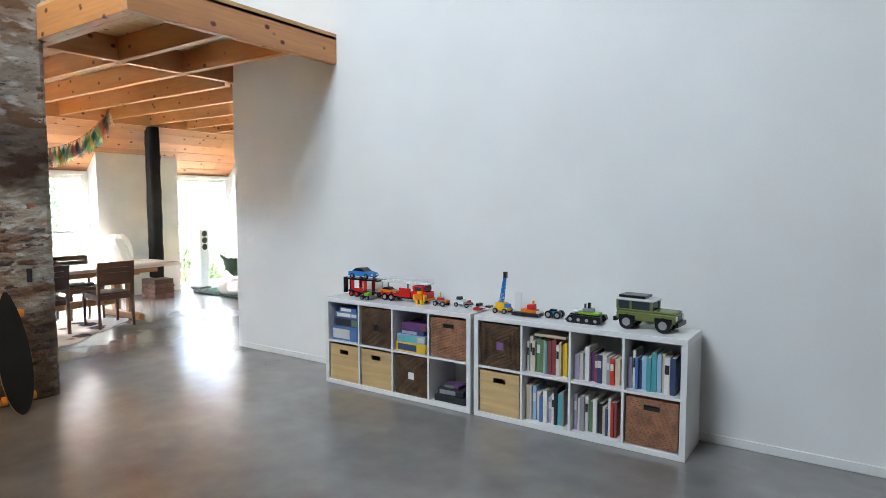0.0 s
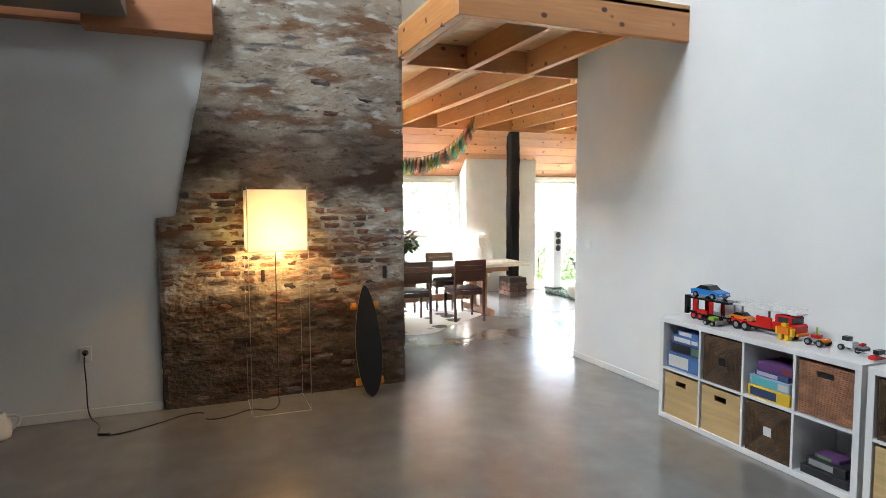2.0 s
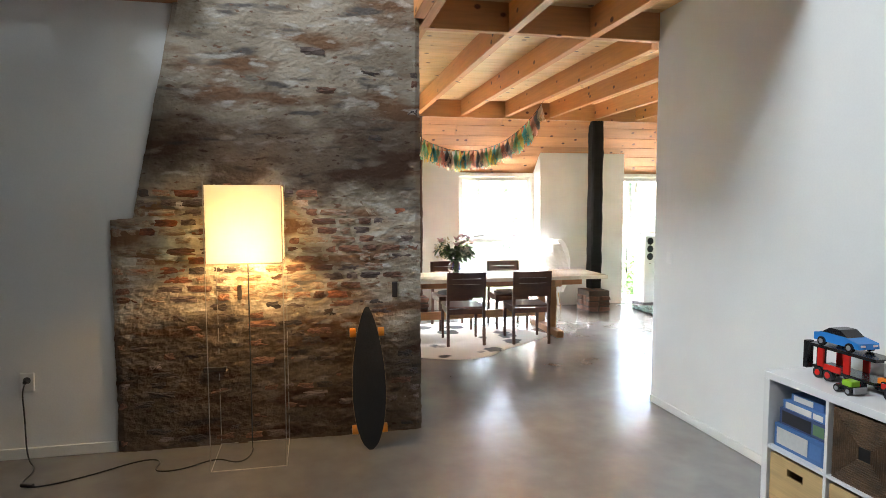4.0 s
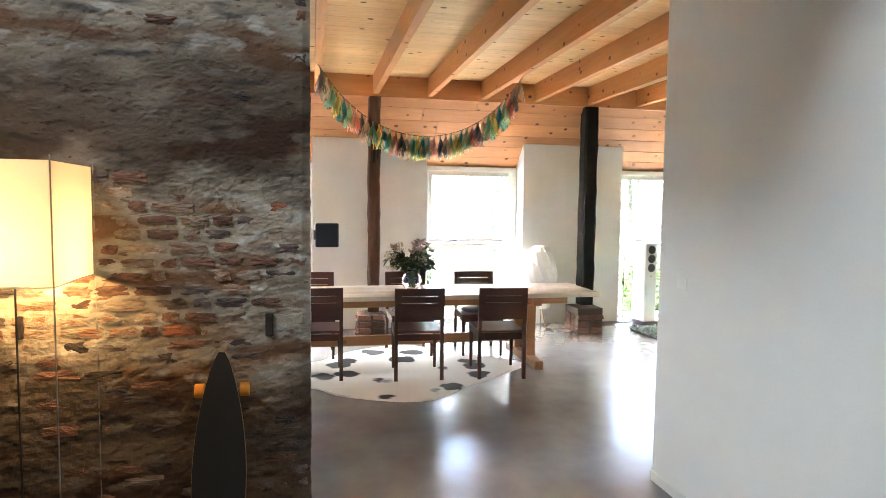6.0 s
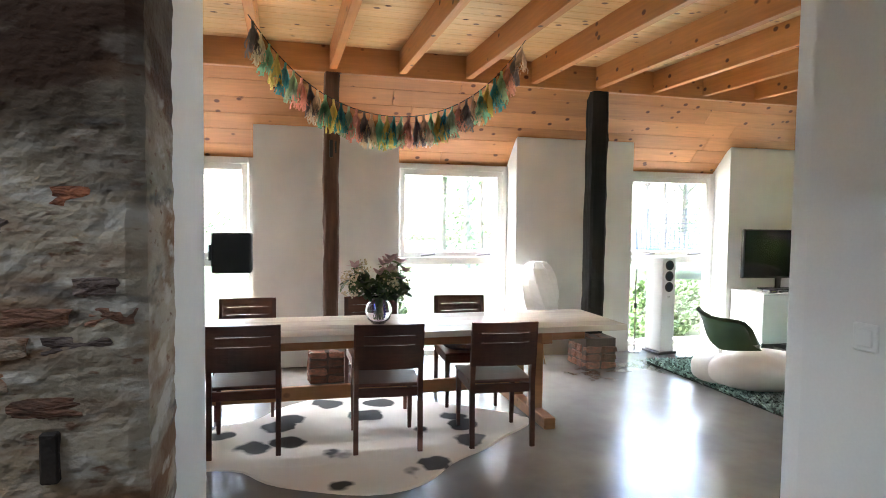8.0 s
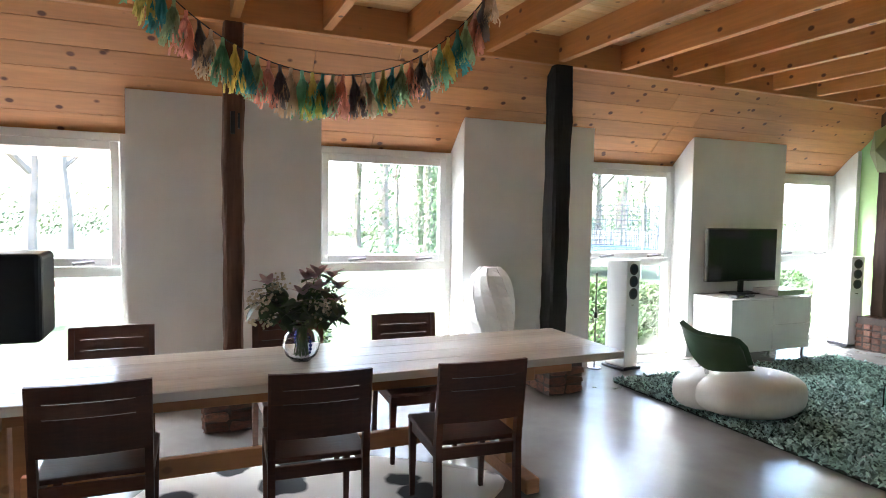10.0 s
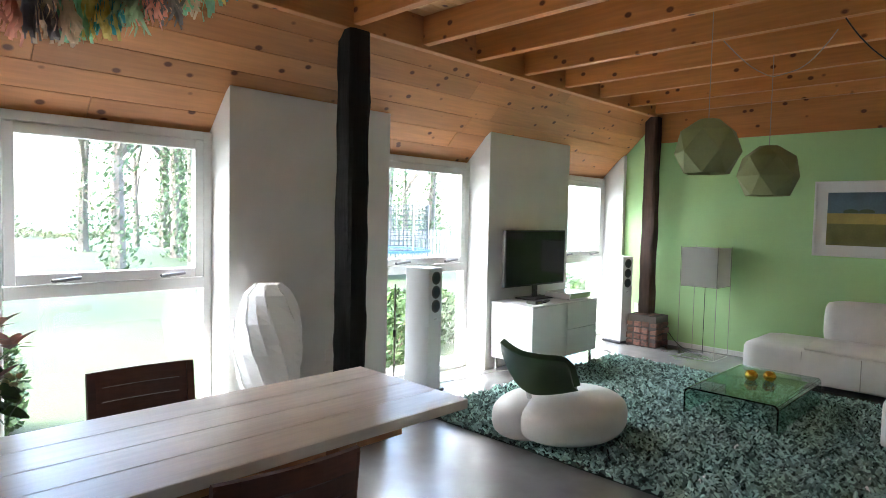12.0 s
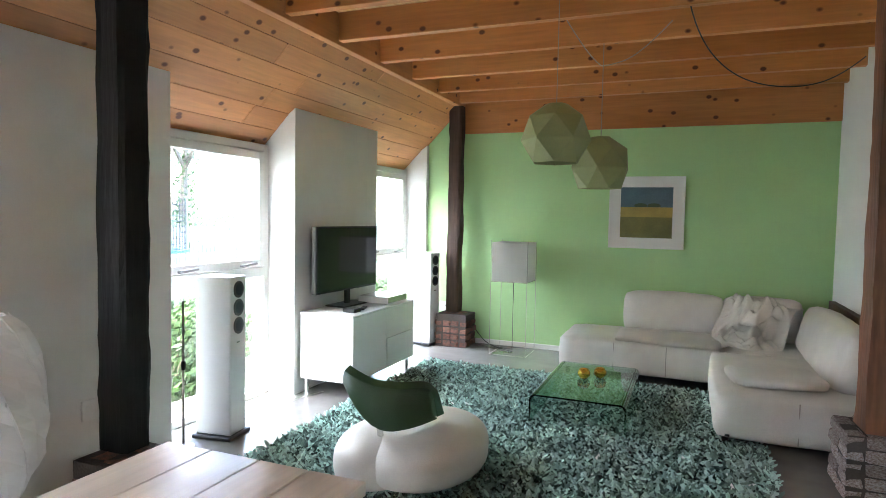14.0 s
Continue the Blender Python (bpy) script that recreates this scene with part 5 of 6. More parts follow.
# media cabinet
cab = thing("media_cabinet", -10.105, 9.09, 0, "white lacquered media cabinet on slim metal legs", "cabinet")
block("body", -0.265, -0.60, 0.14, 0.24, 0.60, 0.70, LACQUER, cab, 0.003)
block("top", -0.265, -0.605, 0.7005, 0.262, 0.605, 0.715, LACQUER, cab, 0.002)
block("door", 0.2405, -0.598, 0.145, 0.26, 0.008, 0.698, LACQUER, cab, 0.002)
block("drawer", 0.2405, 0.014, 0.145, 0.26, 0.598, 0.418, LACQUER, cab, 0.002)
block("drawer", 0.2405, 0.014, 0.424, 0.26, 0.598, 0.698, LACQUER, cab, 0.002)
for sx in (-0.22, 0.21):
    for sy in (-0.56, 0.56):
        block("leg", sx - 0.012, sy - 0.012, 0, sx + 0.012, sy + 0.012, 0.14, CHROME, cab)
SCREEN = mat("tv_screen", (0.008, 0.010, 0.011), 0.08, var=0.02, bump=0)
tv = thing("television", -10.25, 9.07, 0.715, "black flat screen television on the white cabinet", "television", rz=-2)
block("foot", -0.10, -0.22, 0, 0.12, 0.22, 0.015, BLACKP, tv, 0.006)
block("neck", -0.02, -0.03, 0.015, 0.01, 0.03, 0.18, BLACKP, tv)
block("case", -0.04, -0.515, 0.14, 0.012, 0.515, 0.735, BLACKP, tv, 0.008)
block("screen", 0.0122, -0.498, 0.16, 0.0135, 0.498, 0.72, SCREEN, tv)
pl = thing("disc_player", -10.06, 9.43, 0.715, "flat silver disc player on the cabinet", "player")
block("case", -0.16, -0.21, 0.008, 0.16, 0.21, 0.07, LACQUER, pl, 0.004)
block("front", 0.16, -0.205, 0.012, 0.163, 0.205, 0.066, CHROME, pl)
for sx in (-0.12, 0.12):
    for sy in (-0.17, 0.17):
        block("pad", sx - 0.01, sy - 0.01, 0, sx + 0.01, sy + 0.01, 0.008, BLACKP, pl)
sb = thing("set_top_box", -9.98, 8.70, 0.715, "small black set top box on the cabinet", "media box")
block("case", -0.06, -0.06, 0, 0.06, 0.06, 0.035, BLACKP, sb, 0.004)
block("display", 0.0602, -0.03, 0.012, 0.0612, 0.03, 0.024, TOY["olive"], sb)
rc = thing("remote_control", -9.98, 8.90, 0.715, "black remote control lying on the cabinet", "remote", rz=20)
block("case", -0.02, -0.09, 0, 0.02, 0.09, 0.018, BLACKP, rc, 0.005)
block("buttons", -0.012, -0.06, 0.018, 0.012, 0.05, 0.0195, TOY["grey"], rc)

# faceted paper lantern
ln = thing("paper_floor_lamp", -10.11, 5.80, 0, "white faceted paper lantern lamp on thin wooden legs", "floor lamp")
rings = [(0.09, 1.09), (0.162, 1.02), (0.218, 0.84), (0.236, 0.64), (0.208, 0.44), (0.128, 0.27)]
NS = 8
for i in range(NS):
    # one slanting strip; its leading edge stands proud of the next strip between staggered folds
    bm = bmesh.new()
    prev = None
    for j in range(16):
        u = (len(rings) - 1) * j / 15
        k = min(int(u), len(rings) - 2)
        (r0, z0), (r1, z1) = rings[k], rings[k + 1]
        r, z = r0 + (r1 - r0) * (u - k), z0 + (z1 - z0) * (u - k)
        proud = 0.0 if (j + i % 3) % 3 == 0 else 0.010
        tw = 1.45 * (1.09 - z)
        a0, a1 = 2 * math.pi * i / NS + tw, 2 * math.pi * (i + 1) / NS + tw
        am, g = (a0 + a1) / 2, 0.012 / r
        pr = (bm.verts.new((r * math.cos(a0 + g), r * math.sin(a0 + g), z)), bm.verts.new((r * 0.985 * math.cos(am), r * 0.985 * math.sin(am), z)),
              bm.verts.new(((r + proud) * math.cos(a1), (r + proud) * math.sin(a1), z)))
        if prev:
            bm.faces.new((prev[0], prev[1], pr[1], pr[0]))
            bm.faces.new((prev[1], prev[2], pr[2], pr[1]))
        prev = pr
    pn = part("panel", bm, PAPER, ln)
    so = pn.modifiers.new("thick", "SOLIDIFY")
    so.thickness = 0.003
bm = bmesh.new()
cyl(bm, 0, 0, 1.075, 1.085, 0.08, n=8)
part("top_plate", bm, PAPER, ln)
for k in range(3):
    a = 2.1 * k + 0.4
    bm = bmesh.new()
    bar(bm, (0.14 * math.cos(a), 0.14 * math.sin(a), 0.0), (0.05 * math.cos(a), 0.05 * math.sin(a), 0.36), 0.007, 8)
    part("leg", bm, BEECH, ln)
bm = bmesh.new()
cyl(bm, 0, 0, 0.345, 0.365, 0.07, n=16)
part("hub", bm, BEECH, ln)

# lounge chair: white pebble seat with a green back shell
lc = thing("lounge_chair", -8.74, 7.43, 0.0, "white leather pebble-shaped lounge chair with a dark green back", "armchair", rz=0)


def pebble(bm, cx, cy, rx, ry, z0, z1, dent=0.0):
    r = bmesh.ops.create_uvsphere(bm, u_segments=40, v_segments=22, radius=1)
    for v in r["verts"]:
        x, y, z = v.co
        q = abs(z) ** 1.0
        sz = math.copysign(abs(z) ** 0.85, z)
        k = (1 - min(1, abs(z)) ** 2.6) ** 0.5 / max(1e-4, (1 - z * z) ** 0.5) if abs(z) < 0.999 else 0
        v.co = Vector((cx + rx * x * k, cy + ry * y * k, (z0 + z1) / 2 + (z1 - z0) / 2 * sz * (1 - dent * max(0, -y))))


bm = bmesh.new()
pebble(bm, 0.04, -0.02, 0.36, 0.49, 0.0, 0.36, 0.12)
part("seat", bm, WHITE_LEATHER, lc, smooth=True)
bm = bmesh.new()
pebble(bm, -0.17, -0.12, 0.27, 0.42, 0.0, 0.33)
part("side_lobe", bm, WHITE_LEATHER, lc, smooth=True)
bm = bmesh.new()
rows = []
for i in range(15):
    u = -1 + 2 * i / 14
    row = []
    for j in range(9):
        v = j / 8
        half = 0.26
        x = u * half
        low = 0.36 + (0.25 * abs(u) ** 2.4 if u < 0 else 0.02 * u)
        high = 0.665 - 0.015 * u + 0.05 * (max(0, -u - 0.35) / 0.65) ** 1.6 - (0.20 * u ** 7 if u > 0 else 0)
        z = low + (high - low) * v
        y = -0.50 - 0.13 * v * v + 0.13 * u * u + 0.06 * (1 - v) + 0.05 * max(0, v - 0.7) * (u < 0)
        row.append(bm.verts.new((x, y, z)))
    rows.append(row)
for p, q in zip(rows, rows[1:]):
    for j in range(8):
        bm.faces.new((p[j], p[j + 1], q[j + 1], q[j]))
bmesh.ops.transform(bm, matrix=Matrix.Translation((-0.28, 0.06, 0)) @ Matrix.Rotation(radians(33), 4, "Z"), verts=bm.verts)
bk = part("backrest", bm, GREEN_LEATHER, lc, "dark green leather back shell", smooth=True)
so = bk.modifiers.new("thick", "SOLIDIFY")
so.thickness, so.offset = 0.045, 0.0
sv = bk.modifiers.new("soft", "BEVEL")
sv.width, sv.segments = 0.018, 3
bm = bmesh.new()
bar(bm, (-0.115, -0.28, 0.20), (-0.125, -0.335, 0.45), 0.018, 16)
part("back_support", bm, CHROME, lc, "chrome back support")

# shag rug
SHAG = bpy.data.materials.new("shag_wool")
SHAG.use_nodes = True
gn, gk = SHAG.node_tree.nodes, SHAG.node_tree.links
ge = gn.new("ShaderNodeNewGeometry")
gr = gn.new("ShaderNodeValToRGB")
for pos, colr in ((0.0, (0.006, 0.028, 0.023)), (0.40, (0.03, 0.105, 0.088)), (0.78, (0.15, 0.35, 0.29)), (1.0, (0.54, 0.78, 0.70))):
    el = gr.color_ramp.elements[0] if pos == 0 else gr.color_ramp.elements[1] if pos == 1.0 else gr.color_ramp.elements.new(pos)
    el.position, el.color = pos, (*colr, 1)
gk.new(ge.outputs["Random Per Island"], gr.inputs[0])
gk.new(gr.outputs[0], gn["Principled BSDF"].inputs["Base Color"])
gn["Principled BSDF"].inputs["Roughness"].default_value = 0.85
RX0, RX1, RY0, RY1 = -9.82, -6.75, 6.98, 10.05
setting_rug = thing("shag_rug", (RX0 + RX1) / 2, (RY0 + RY1) / 2, 0, "thick dark green and mint shag pile rug", "rug")
HX, HY = (RX1 - RX0) / 2, (RY1 - RY0) / 2
block("backing", -HX, -HY, 0.001, HX, HY, 0.012, mat("rug_backing", (0.02, 0.035, 0.03), 0.95), setting_rug)
rs = np.random.RandomState(3)
N = 21000
px, py = rs.uniform(-HX, HX, N), rs.uniform(-HY, HY, N)
ang, ln_, lean, wid = rs.uniform(0, 6.283, N), rs.uniform(0.040, 0.066, N), rs.uniform(0.5, 1.3, N), rs.uniform(0.008, 0.0125, N)
verts, faces = [], []
for i in range(N):
    dx, dy = math.cos(ang[i]), math.sin(ang[i])
    prevb = None
    b0 = len(verts)
    for u in (0.0, 0.5, 1.0):
        out = ln_[i] * math.sin(lean[i]) * u ** 1.3
        up = 0.010 + ln_[i] * math.cos(lean[i]) * (u - 0.18 * u * u)
        w = wid[i] * (1.0, 1.15, 0.75)[int(u * 2)]
        cx, cy = px[i] + dx * out, py[i] + dy * out
        verts += [(cx - dy * w, cy + dx * w, up - 0.3 * w), (cx + dy * w, cy - dx * w, up - 0.3 * w), (cx, cy, up + w)]
    for k in (0, 3):
        for a, b in ((0, 1), (1, 2), (2, 0)):
            faces.append((b0 + k + a, b0 + k + b, b0 + k + 3 + b, b0 + k + 3 + a))
    faces.append((b0 + 6, b0 + 7, b0 + 8))
me = bpy.data.meshes.new("shag")
me.from_pydata(verts, [], faces)
me.materials.append(SHAG)
pile = new("shag", me)
pile.parent = setting_rug
tagged(pile, "tangled thick wool strands", kind="stuff")

# glass coffee table
TGLASS = glass("green_tinted_glass", (0.62, 0.88, 0.76), 1.5)
gt = thing("glass_coffee_table", -8.0, 9.10, 0.02, "low clear green-tinted bent glass coffee table on the rug", "coffee table")
bm = bmesh.new()
prof = [(-0.35, 0.0), (-0.35, 0.19)] + [(-0.35 + 0.04 * (1 - math.cos(a)), 0.19 + 0.04 * math.sin(a)) for a in (0.4, 0.8, 1.2, 1.57)]
prof += [(-p, q) for p, q in reversed(prof)]
inn = [(p * (0.35 - 0.012) / 0.35, q - (0.012 if q > 0.2 else 0.0)) for p, q in prof]
prism(bm, prof + inn[::-1], 1, -0.58, 0.60)
top = part("bent_sheet", bm, TGLASS, gt)
GOLD = mat("gold_glass", (0.75, 0.48, 0.05), 0.12, metal=0.8, var=0.1, bump=0)
for x, y in ((-8.05, 9.16), (-7.93, 9.24)):
    o = thing("candle_holder", x, y, 0.2505, "small round gold glass candle holder on the coffee table", "candle holder", "pair of candle holders")
    bm = bmesh.new()
    lathe(bm, [(0.001, 0.0), (0.03, 0.0), (0.052, 0.03), (0.05, 0.055), (0.036, 0.078), (0.032, 0.077), (0.044, 0.052), (0.03, 0.014), (0.001, 0.013)], 24)
    part("cup", bm, GOLD, o, smooth=True)
    bm = bmesh.new()
    cyl(bm, 0, 0, 0.014, 0.03, 0.02, n=14)
    part("candle", bm, CERAMIC, o)


# sofa
def pad(bm, x0, y0, z0, x1, y1, z1, r, puff=0.012, seed=0.0, cuts=9):
    """A soft upholstered block: rounded, gently bulging and creased."""
    q = bmesh.new()
    bx(q, x0, y0, z0, x1, y1, z1)
    bmesh.ops.subdivide_edges(q, edges=q.edges[:], cuts=cuts, use_grid_fill=True)
    cx, cy, cz = (x0 + x1) / 2, (y0 + y1) / 2, (z0 + z1) / 2
    hx, hy, hz = (x1 - x0) / 2, (y1 - y0) / 2, (z1 - z0) / 2
    for v in q.verts:
        d = Vector((v.co.x - cx, v.co.y - cy, v.co.z - cz))
        c = Vector((max(-hx + r, min(hx - r, d.x)), max(-hy + r, min(hy - r, d.y)), max(-hz + r, min(hz - r, d.z))))
        e = d - c
        if e.length > 1e-6:
            d = c + e.normalized() * min(r, max(e.length, r * 0.999))
        u, w, t = d.x / hx, d.y / hy, d.z / hz
        d += Vector((u * (1 - w * w) * (1 - t * t), w * (1 - u * u) * (1 - t * t), t * (1 - u * u) * (1 - w * w))) * puff
        d += noise.noise_vector(Vector((v.co.x * 4 + seed, v.co.y * 4, v.co.z * 4))) * 0.006
        v.co = Vector((cx, cy, cz)) + d
    m2 = bpy.data.meshes.new("tmp")
    q.to_mesh(m2)
    q.free()
    bm.from_mesh(m2)
    bpy.data.meshes.remove(m2)


sofa = thing("corner_sofa", -7.2, 10.2, 0.0, "white leather corner sofa with a chaise end and loose backs", "sofa")


def sofa_part(name, a, r=0.05, puff=0.012, lean=0.0, axis="Y", label="", cuts=9):
    bm = bmesh.new()
    x0, y0, z0, x1, y1, z1 = a
    pad(bm, x0 + 7.2, y0 - 10.2, z0, x1 + 7.2, y1 - 10.2, z1, r, puff, x0 * 3, cuts)
    if lean:
        c = Vector(((x0 + x1) / 2 + 7.2, (y0 + y1) / 2 - 10.2, z0))
        bmesh.ops.rotate(bm, verts=bm.verts, cent=c, matrix=Matrix.Rotation(radians(lean), 3, axis))
    return part(name, bm, WHITE_LEATHER, sofa, label, smooth=True)


sofa_part("chaise_base", (-8.47, 10.17, 0.06, -6.98, 11.10, 0.39), 0.055)
sofa_part("seat_base", (-7.08, 8.66, 0.06, -6.05, 10.165, 0.39), 0.055)
sofa_part("corner_base", (-6.97, 10.17, 0.06, -6.0, 11.10, 0.385), 0.05)
sofa_part("seat_pad", (-7.93, 10.19, 0.375, -6.98, 10.85, 0.425), 0.024, 0.008)
sofa_part("back_cushion", (-7.90, 10.78, 0.38, -6.95, 11.02, 0.80), 0.07, 0.02, -8, "X")
sofa_part("back_cushion", (-6.94, 10.80, 0.38, -6.25, 11.04, 0.80), 0.07, 0.02, -8, "X")
sofa_part("side_back_cushion", (-6.36, 8.95, 0.36, -6.10, 10.70, 0.80), 0.09, 0.03, 14, "Y")
for x, y in ((-8.38, 10.27), (-7.0, 8.74), (-6.2, 8.74), (-6.2, 11.0), (-8.38, 11.0)):
    bm = bmesh.new()
    cyl(bm, x + 7.2, y - 10.2, 0.0, 0.07, 0.022, n=12)
    part("foot", bm, BLACKP, sofa)
SEAM = mat("leather_seam", (0.40, 0.37, 0.33), 0.6)
for x, y, z0, z1 in ((-6.57, 8.653, 0.09, 0.37), (-7.93, 10.163, 0.09, 0.37), (-7.45, 10.163, 0.09, 0.37)):
    bm = bmesh.new()
    bar(bm, (x + 7.2, y - 10.2, z0), (x + 7.2, y - 10.2, z1), 0.004, 6)
    part("seam", bm, SEAM, sofa, "stitched seam")
block("leather_tag", -7.01 + 7.2, 8.655 - 10.2, 0.09, -6.98 + 7.2, 8.662 - 10.2, 0.105, BLACKP, sofa)
cu = thing("seat_cushion", -6.68, 9.05, 0.40, "flat white leather cushion lying on the sofa seat", "cushion", rz=8)
bm = bmesh.new()
pad(bm, -0.30, -0.20, 0, 0.30, 0.20, 0.085, 0.04, 0.02, 3.0)
part("pad", bm, WHITE_LEATHER, cu, smooth=True)
BLANKET = mat("cream_fleece_blanket", (0.66, 0.63, 0.57), 0.9, var=0.1, bump=0.3, grain=150, sheen=0.3)
bm = bmesh.new()
bmesh.ops.create_grid(bm, x_segments=64, y_segments=56, size=0.5)
for v in bm.verts:
    x, y = v.co.x, v.co.y
    f = max(0.0, 1 - (x * x + y * y) / 0.26)
    d1 = noise.noise(Vector((x * 3.2, y * 2.2, 1.0)))
    d2 = abs(noise.noise(Vector((x * 6 + d1 * 2, y * 8, 4.0))))
    rise = 0.36 / (1 + math.exp(-(y - 0.06) * 16))
    v.co = Vector((x * 0.70 + 0.03 * d1, y * 0.62 + 0.04 * noise.noise(Vector((x * 5, y * 5, 9))), 0.012 + rise + 0.16 * f ** 0.5 * (0.25 + d2 * 1.6) - 0.02 * (1 - f)))
bl = part("throw_blanket", bm, BLANKET, smooth=True)
so = bl.modifiers.new("thick", "SOLIDIFY")
so.thickness = 0.008
bl.matrix_world = pose(-6.72, 10.62, 0.39, 0, 0, -28)
tagged(bl, "crumpled cream blanket thrown over the sofa corner", "blanket")

# dark wood ledge behind the sofa
setting(block("wall_ledge", XE - 0.06, 8.7, 0.66, XE - 0.002, 11.1, 0.80, mat("brown_wood_ledge", (0.20, 0.11, 0.06), 0.6, var=0.2, bump=0.2), bevel=0.004), "brown wooden ledge on the wall behind the sofa", "trim")

frame_lamp(-9.15, 10.92, 0.42, 0.84, 1.28, False, "unlit floor lamp with a square white shade by the green wall")

# framed picture: sky, trees and a yellow field
pic = thing("framed_picture", -7.745, YG, 1.645, "landscape print of a yellow field in a wide white frame", "picture")
for a in ((-0.40, -0.03, -0.40, 0.40, 0, -0.38), (-0.40, -0.03, 0.38, 0.40, 0, 0.40), (-0.40, -0.03, -0.38, -0.38, 0, 0.38), (0.38, -0.03, -0.38, 0.40, 0, 0.38)):
    block("frame_bar", *a, PAINT, pic, 0.002)
block("mount", -0.38, -0.012, -0.38, 0.38, -0.004, 0.38, mat("white_mount_card", (0.78, 0.77, 0.75), 0.8, var=0.01), pic)
SKYP, FARP, FIELD, LOWF = (mat("print_" + n, c, 0.6, var=0.12, scale=6, bump=0) for n, c in (
    ("sky", (0.12, 0.19, 0.24)), ("trees", (0.07, 0.11, 0.06)), ("field", (0.44, 0.34, 0.09)), ("grass", (0.20, 0.19, 0.06))))
for nm, z0, z1, m in (("print_sky", 0.06, 0.28, SKYP), ("print_field", -0.05, 0.06, FIELD), ("print_grass", -0.28, -0.05, LOWF)):
    block(nm, -0.275, -0.0145, z0, 0.275, -0.0122, z1, m, pic)
for x in (-0.06, 0.08):
    bm = bmesh.new()
    bmesh.ops.create_circle(bm, cap_ends=True, segments=18, radius=0.05)
    for v in bm.verts:
        v.co = Vector((x + v.co.x * 1.4, -0.0155, 0.075 + max(-0.012, v.co.y * 0.6)))
    part("print_trees", bm, FARP, pic)

# pendants
SHADE_GREEN = mat("pale_green_paper", (0.31, 0.34, 0.15), 0.6, var=0.05, bump=0.05)


def pendant(x, y, z, rz, label):
    o = thing("pendant_lamp", x, y, z, label, "pendant lamp", "pair of faceted pendants", rz=rz)
    rings = [(0.075, 0.215, 0), (0.20, 0.125, 0.5), (0.238, -0.03, 0), (0.165, -0.185, 0.5)]
    k = 6
    rows = []
    bm = bmesh.new()
    for r, h, off in rings:
        rows.append([bm.verts.new((r * math.cos(2 * math.pi * (i + off) / k), r * math.sin(2 * math.pi * (i + off) / k), h)) for i in range(k)])
    bm.faces.new(rows[0])
    for j in range(3):
        p, q = rows[j], rows[j + 1]
        up = rings[j][2] == 0
        for i in range(k):
            if up:
                bm.faces.new((p[i], p[(i + 1) % k], q[i]))
                bm.faces.new((p[(i + 1) % k], q[(i + 1) % k], q[i]))
            else:
                bm.faces.new((p[i], p[(i + 1) % k], q[(i + 1) % k]))
                bm.faces.new((p[i], q[(i + 1) % k], q[i]))
    s = part("shade", bm, SHADE_GREEN, o)
    so = s.modifiers.new("thick", "SOLIDIFY")
    so.thickness = 0.003
    bm = bmesh.new()
    bar(bm, (0, 0, 0.215), (0, 0, JT - z), 0.003, 6)
    part("cord", bm, WIRE, o)
    bm = bmesh.new()
    bmesh.ops.create_icosphere(bm, subdivisions=2, radius=0.04)
    part("bulb", bm, PLASTIC, o, smooth=True)
    bm = bmesh.new()
    cyl(bm, 0, 0, 0.03, 0.21, 0.018, n=12)
    part("socket", bm, PLASTIC, o)
    return o


pendant(-8.155, 8.28, 2.12, 10, "pale green faceted paper pendant lamp hung from the joists")
pendant(-7.955, 9.02, 1.985, 33, "pale green faceted paper pendant lamp hung from the joists")
cord("ceiling_cable", [(-7.33, 8.34, 2.915), (-7.28, 8.6, 2.80), (-7.1, 9.0, 2.66), (-6.85, 9.35, 2.60), (-6.5, 9.65, 2.62), (-6.2, 9.9, 2.75), (-6.02, 10.02, 2.915)], 0.005, BLACKP, "black cable hanging slack under the joists", "cable")
cord("lamp_flex", [(-8.17, 8.36, 3.0), (-8.05, 8.6, 2.80), (-7.98, 9.0, 2.75), (-7.98, 9.25, 2.80), (-7.7, 9.1, 2.82), (-7.45, 8.7, 2.95)], 0.004, WIRE, "grey lamp flex looped between the joists", "cable")
cord("lamp_lead", [(-9.15, 10.92, 0.01), (-9.3, 11.0, 0.01), (-9.55, 11.18, 0.02), (-9.72, 11.2, 0.20), (-9.9, 11.23, 0.42), (-10.12, 11.235, 0.44)], 0.005, BLACKP, "black lamp lead along the green wall", "cord")
cord("speaker_cable", [(-10.38, 7.45, 0.01), (-10.33, 7.8, 0.01), (-10.25, 8.1, 0.01), (-10.3, 8.35, 0.01), (-10.2, 8.6, 0.01)], 0.004, WIRE, "grey speaker cable on the floor", "cord")
setting(block("baseboard", -9.95, YG - 0.016, 0, XE, YG - 0.002, 0.06, PAINT, bevel=0.003), "low white baseboard under the green wall", "baseboard")

# window handles
HANDLE = mat("dark_steel", (0.30, 0.30, 0.31), 0.3, metal=0.9)
for i, (p, q) in enumerate(zip(PIERS, PIERS[1:])):
    win = bpy.data.objects["window_%d" % (i + 1)]
    d = q[0] - p[1]
    for u in (0.27, 0.76):
        bm = bmesh.new()
        bx(bm, 0.046, d * u - 0.03, 1.115, 0.06, d * u + 0.03, 1.135, 0.003)
        bar(bm, (0.075, d * u - 0.05, 1.125), (0.095, d * u + 0.10, 1.140), 0.011, 10)
        bar(bm, (0.05, d * u - 0.04, 1.125), (0.08, d * u - 0.04, 1.125), 0.012, 10)
        part("handle", bm, HANDLE, win, "steel window handle")
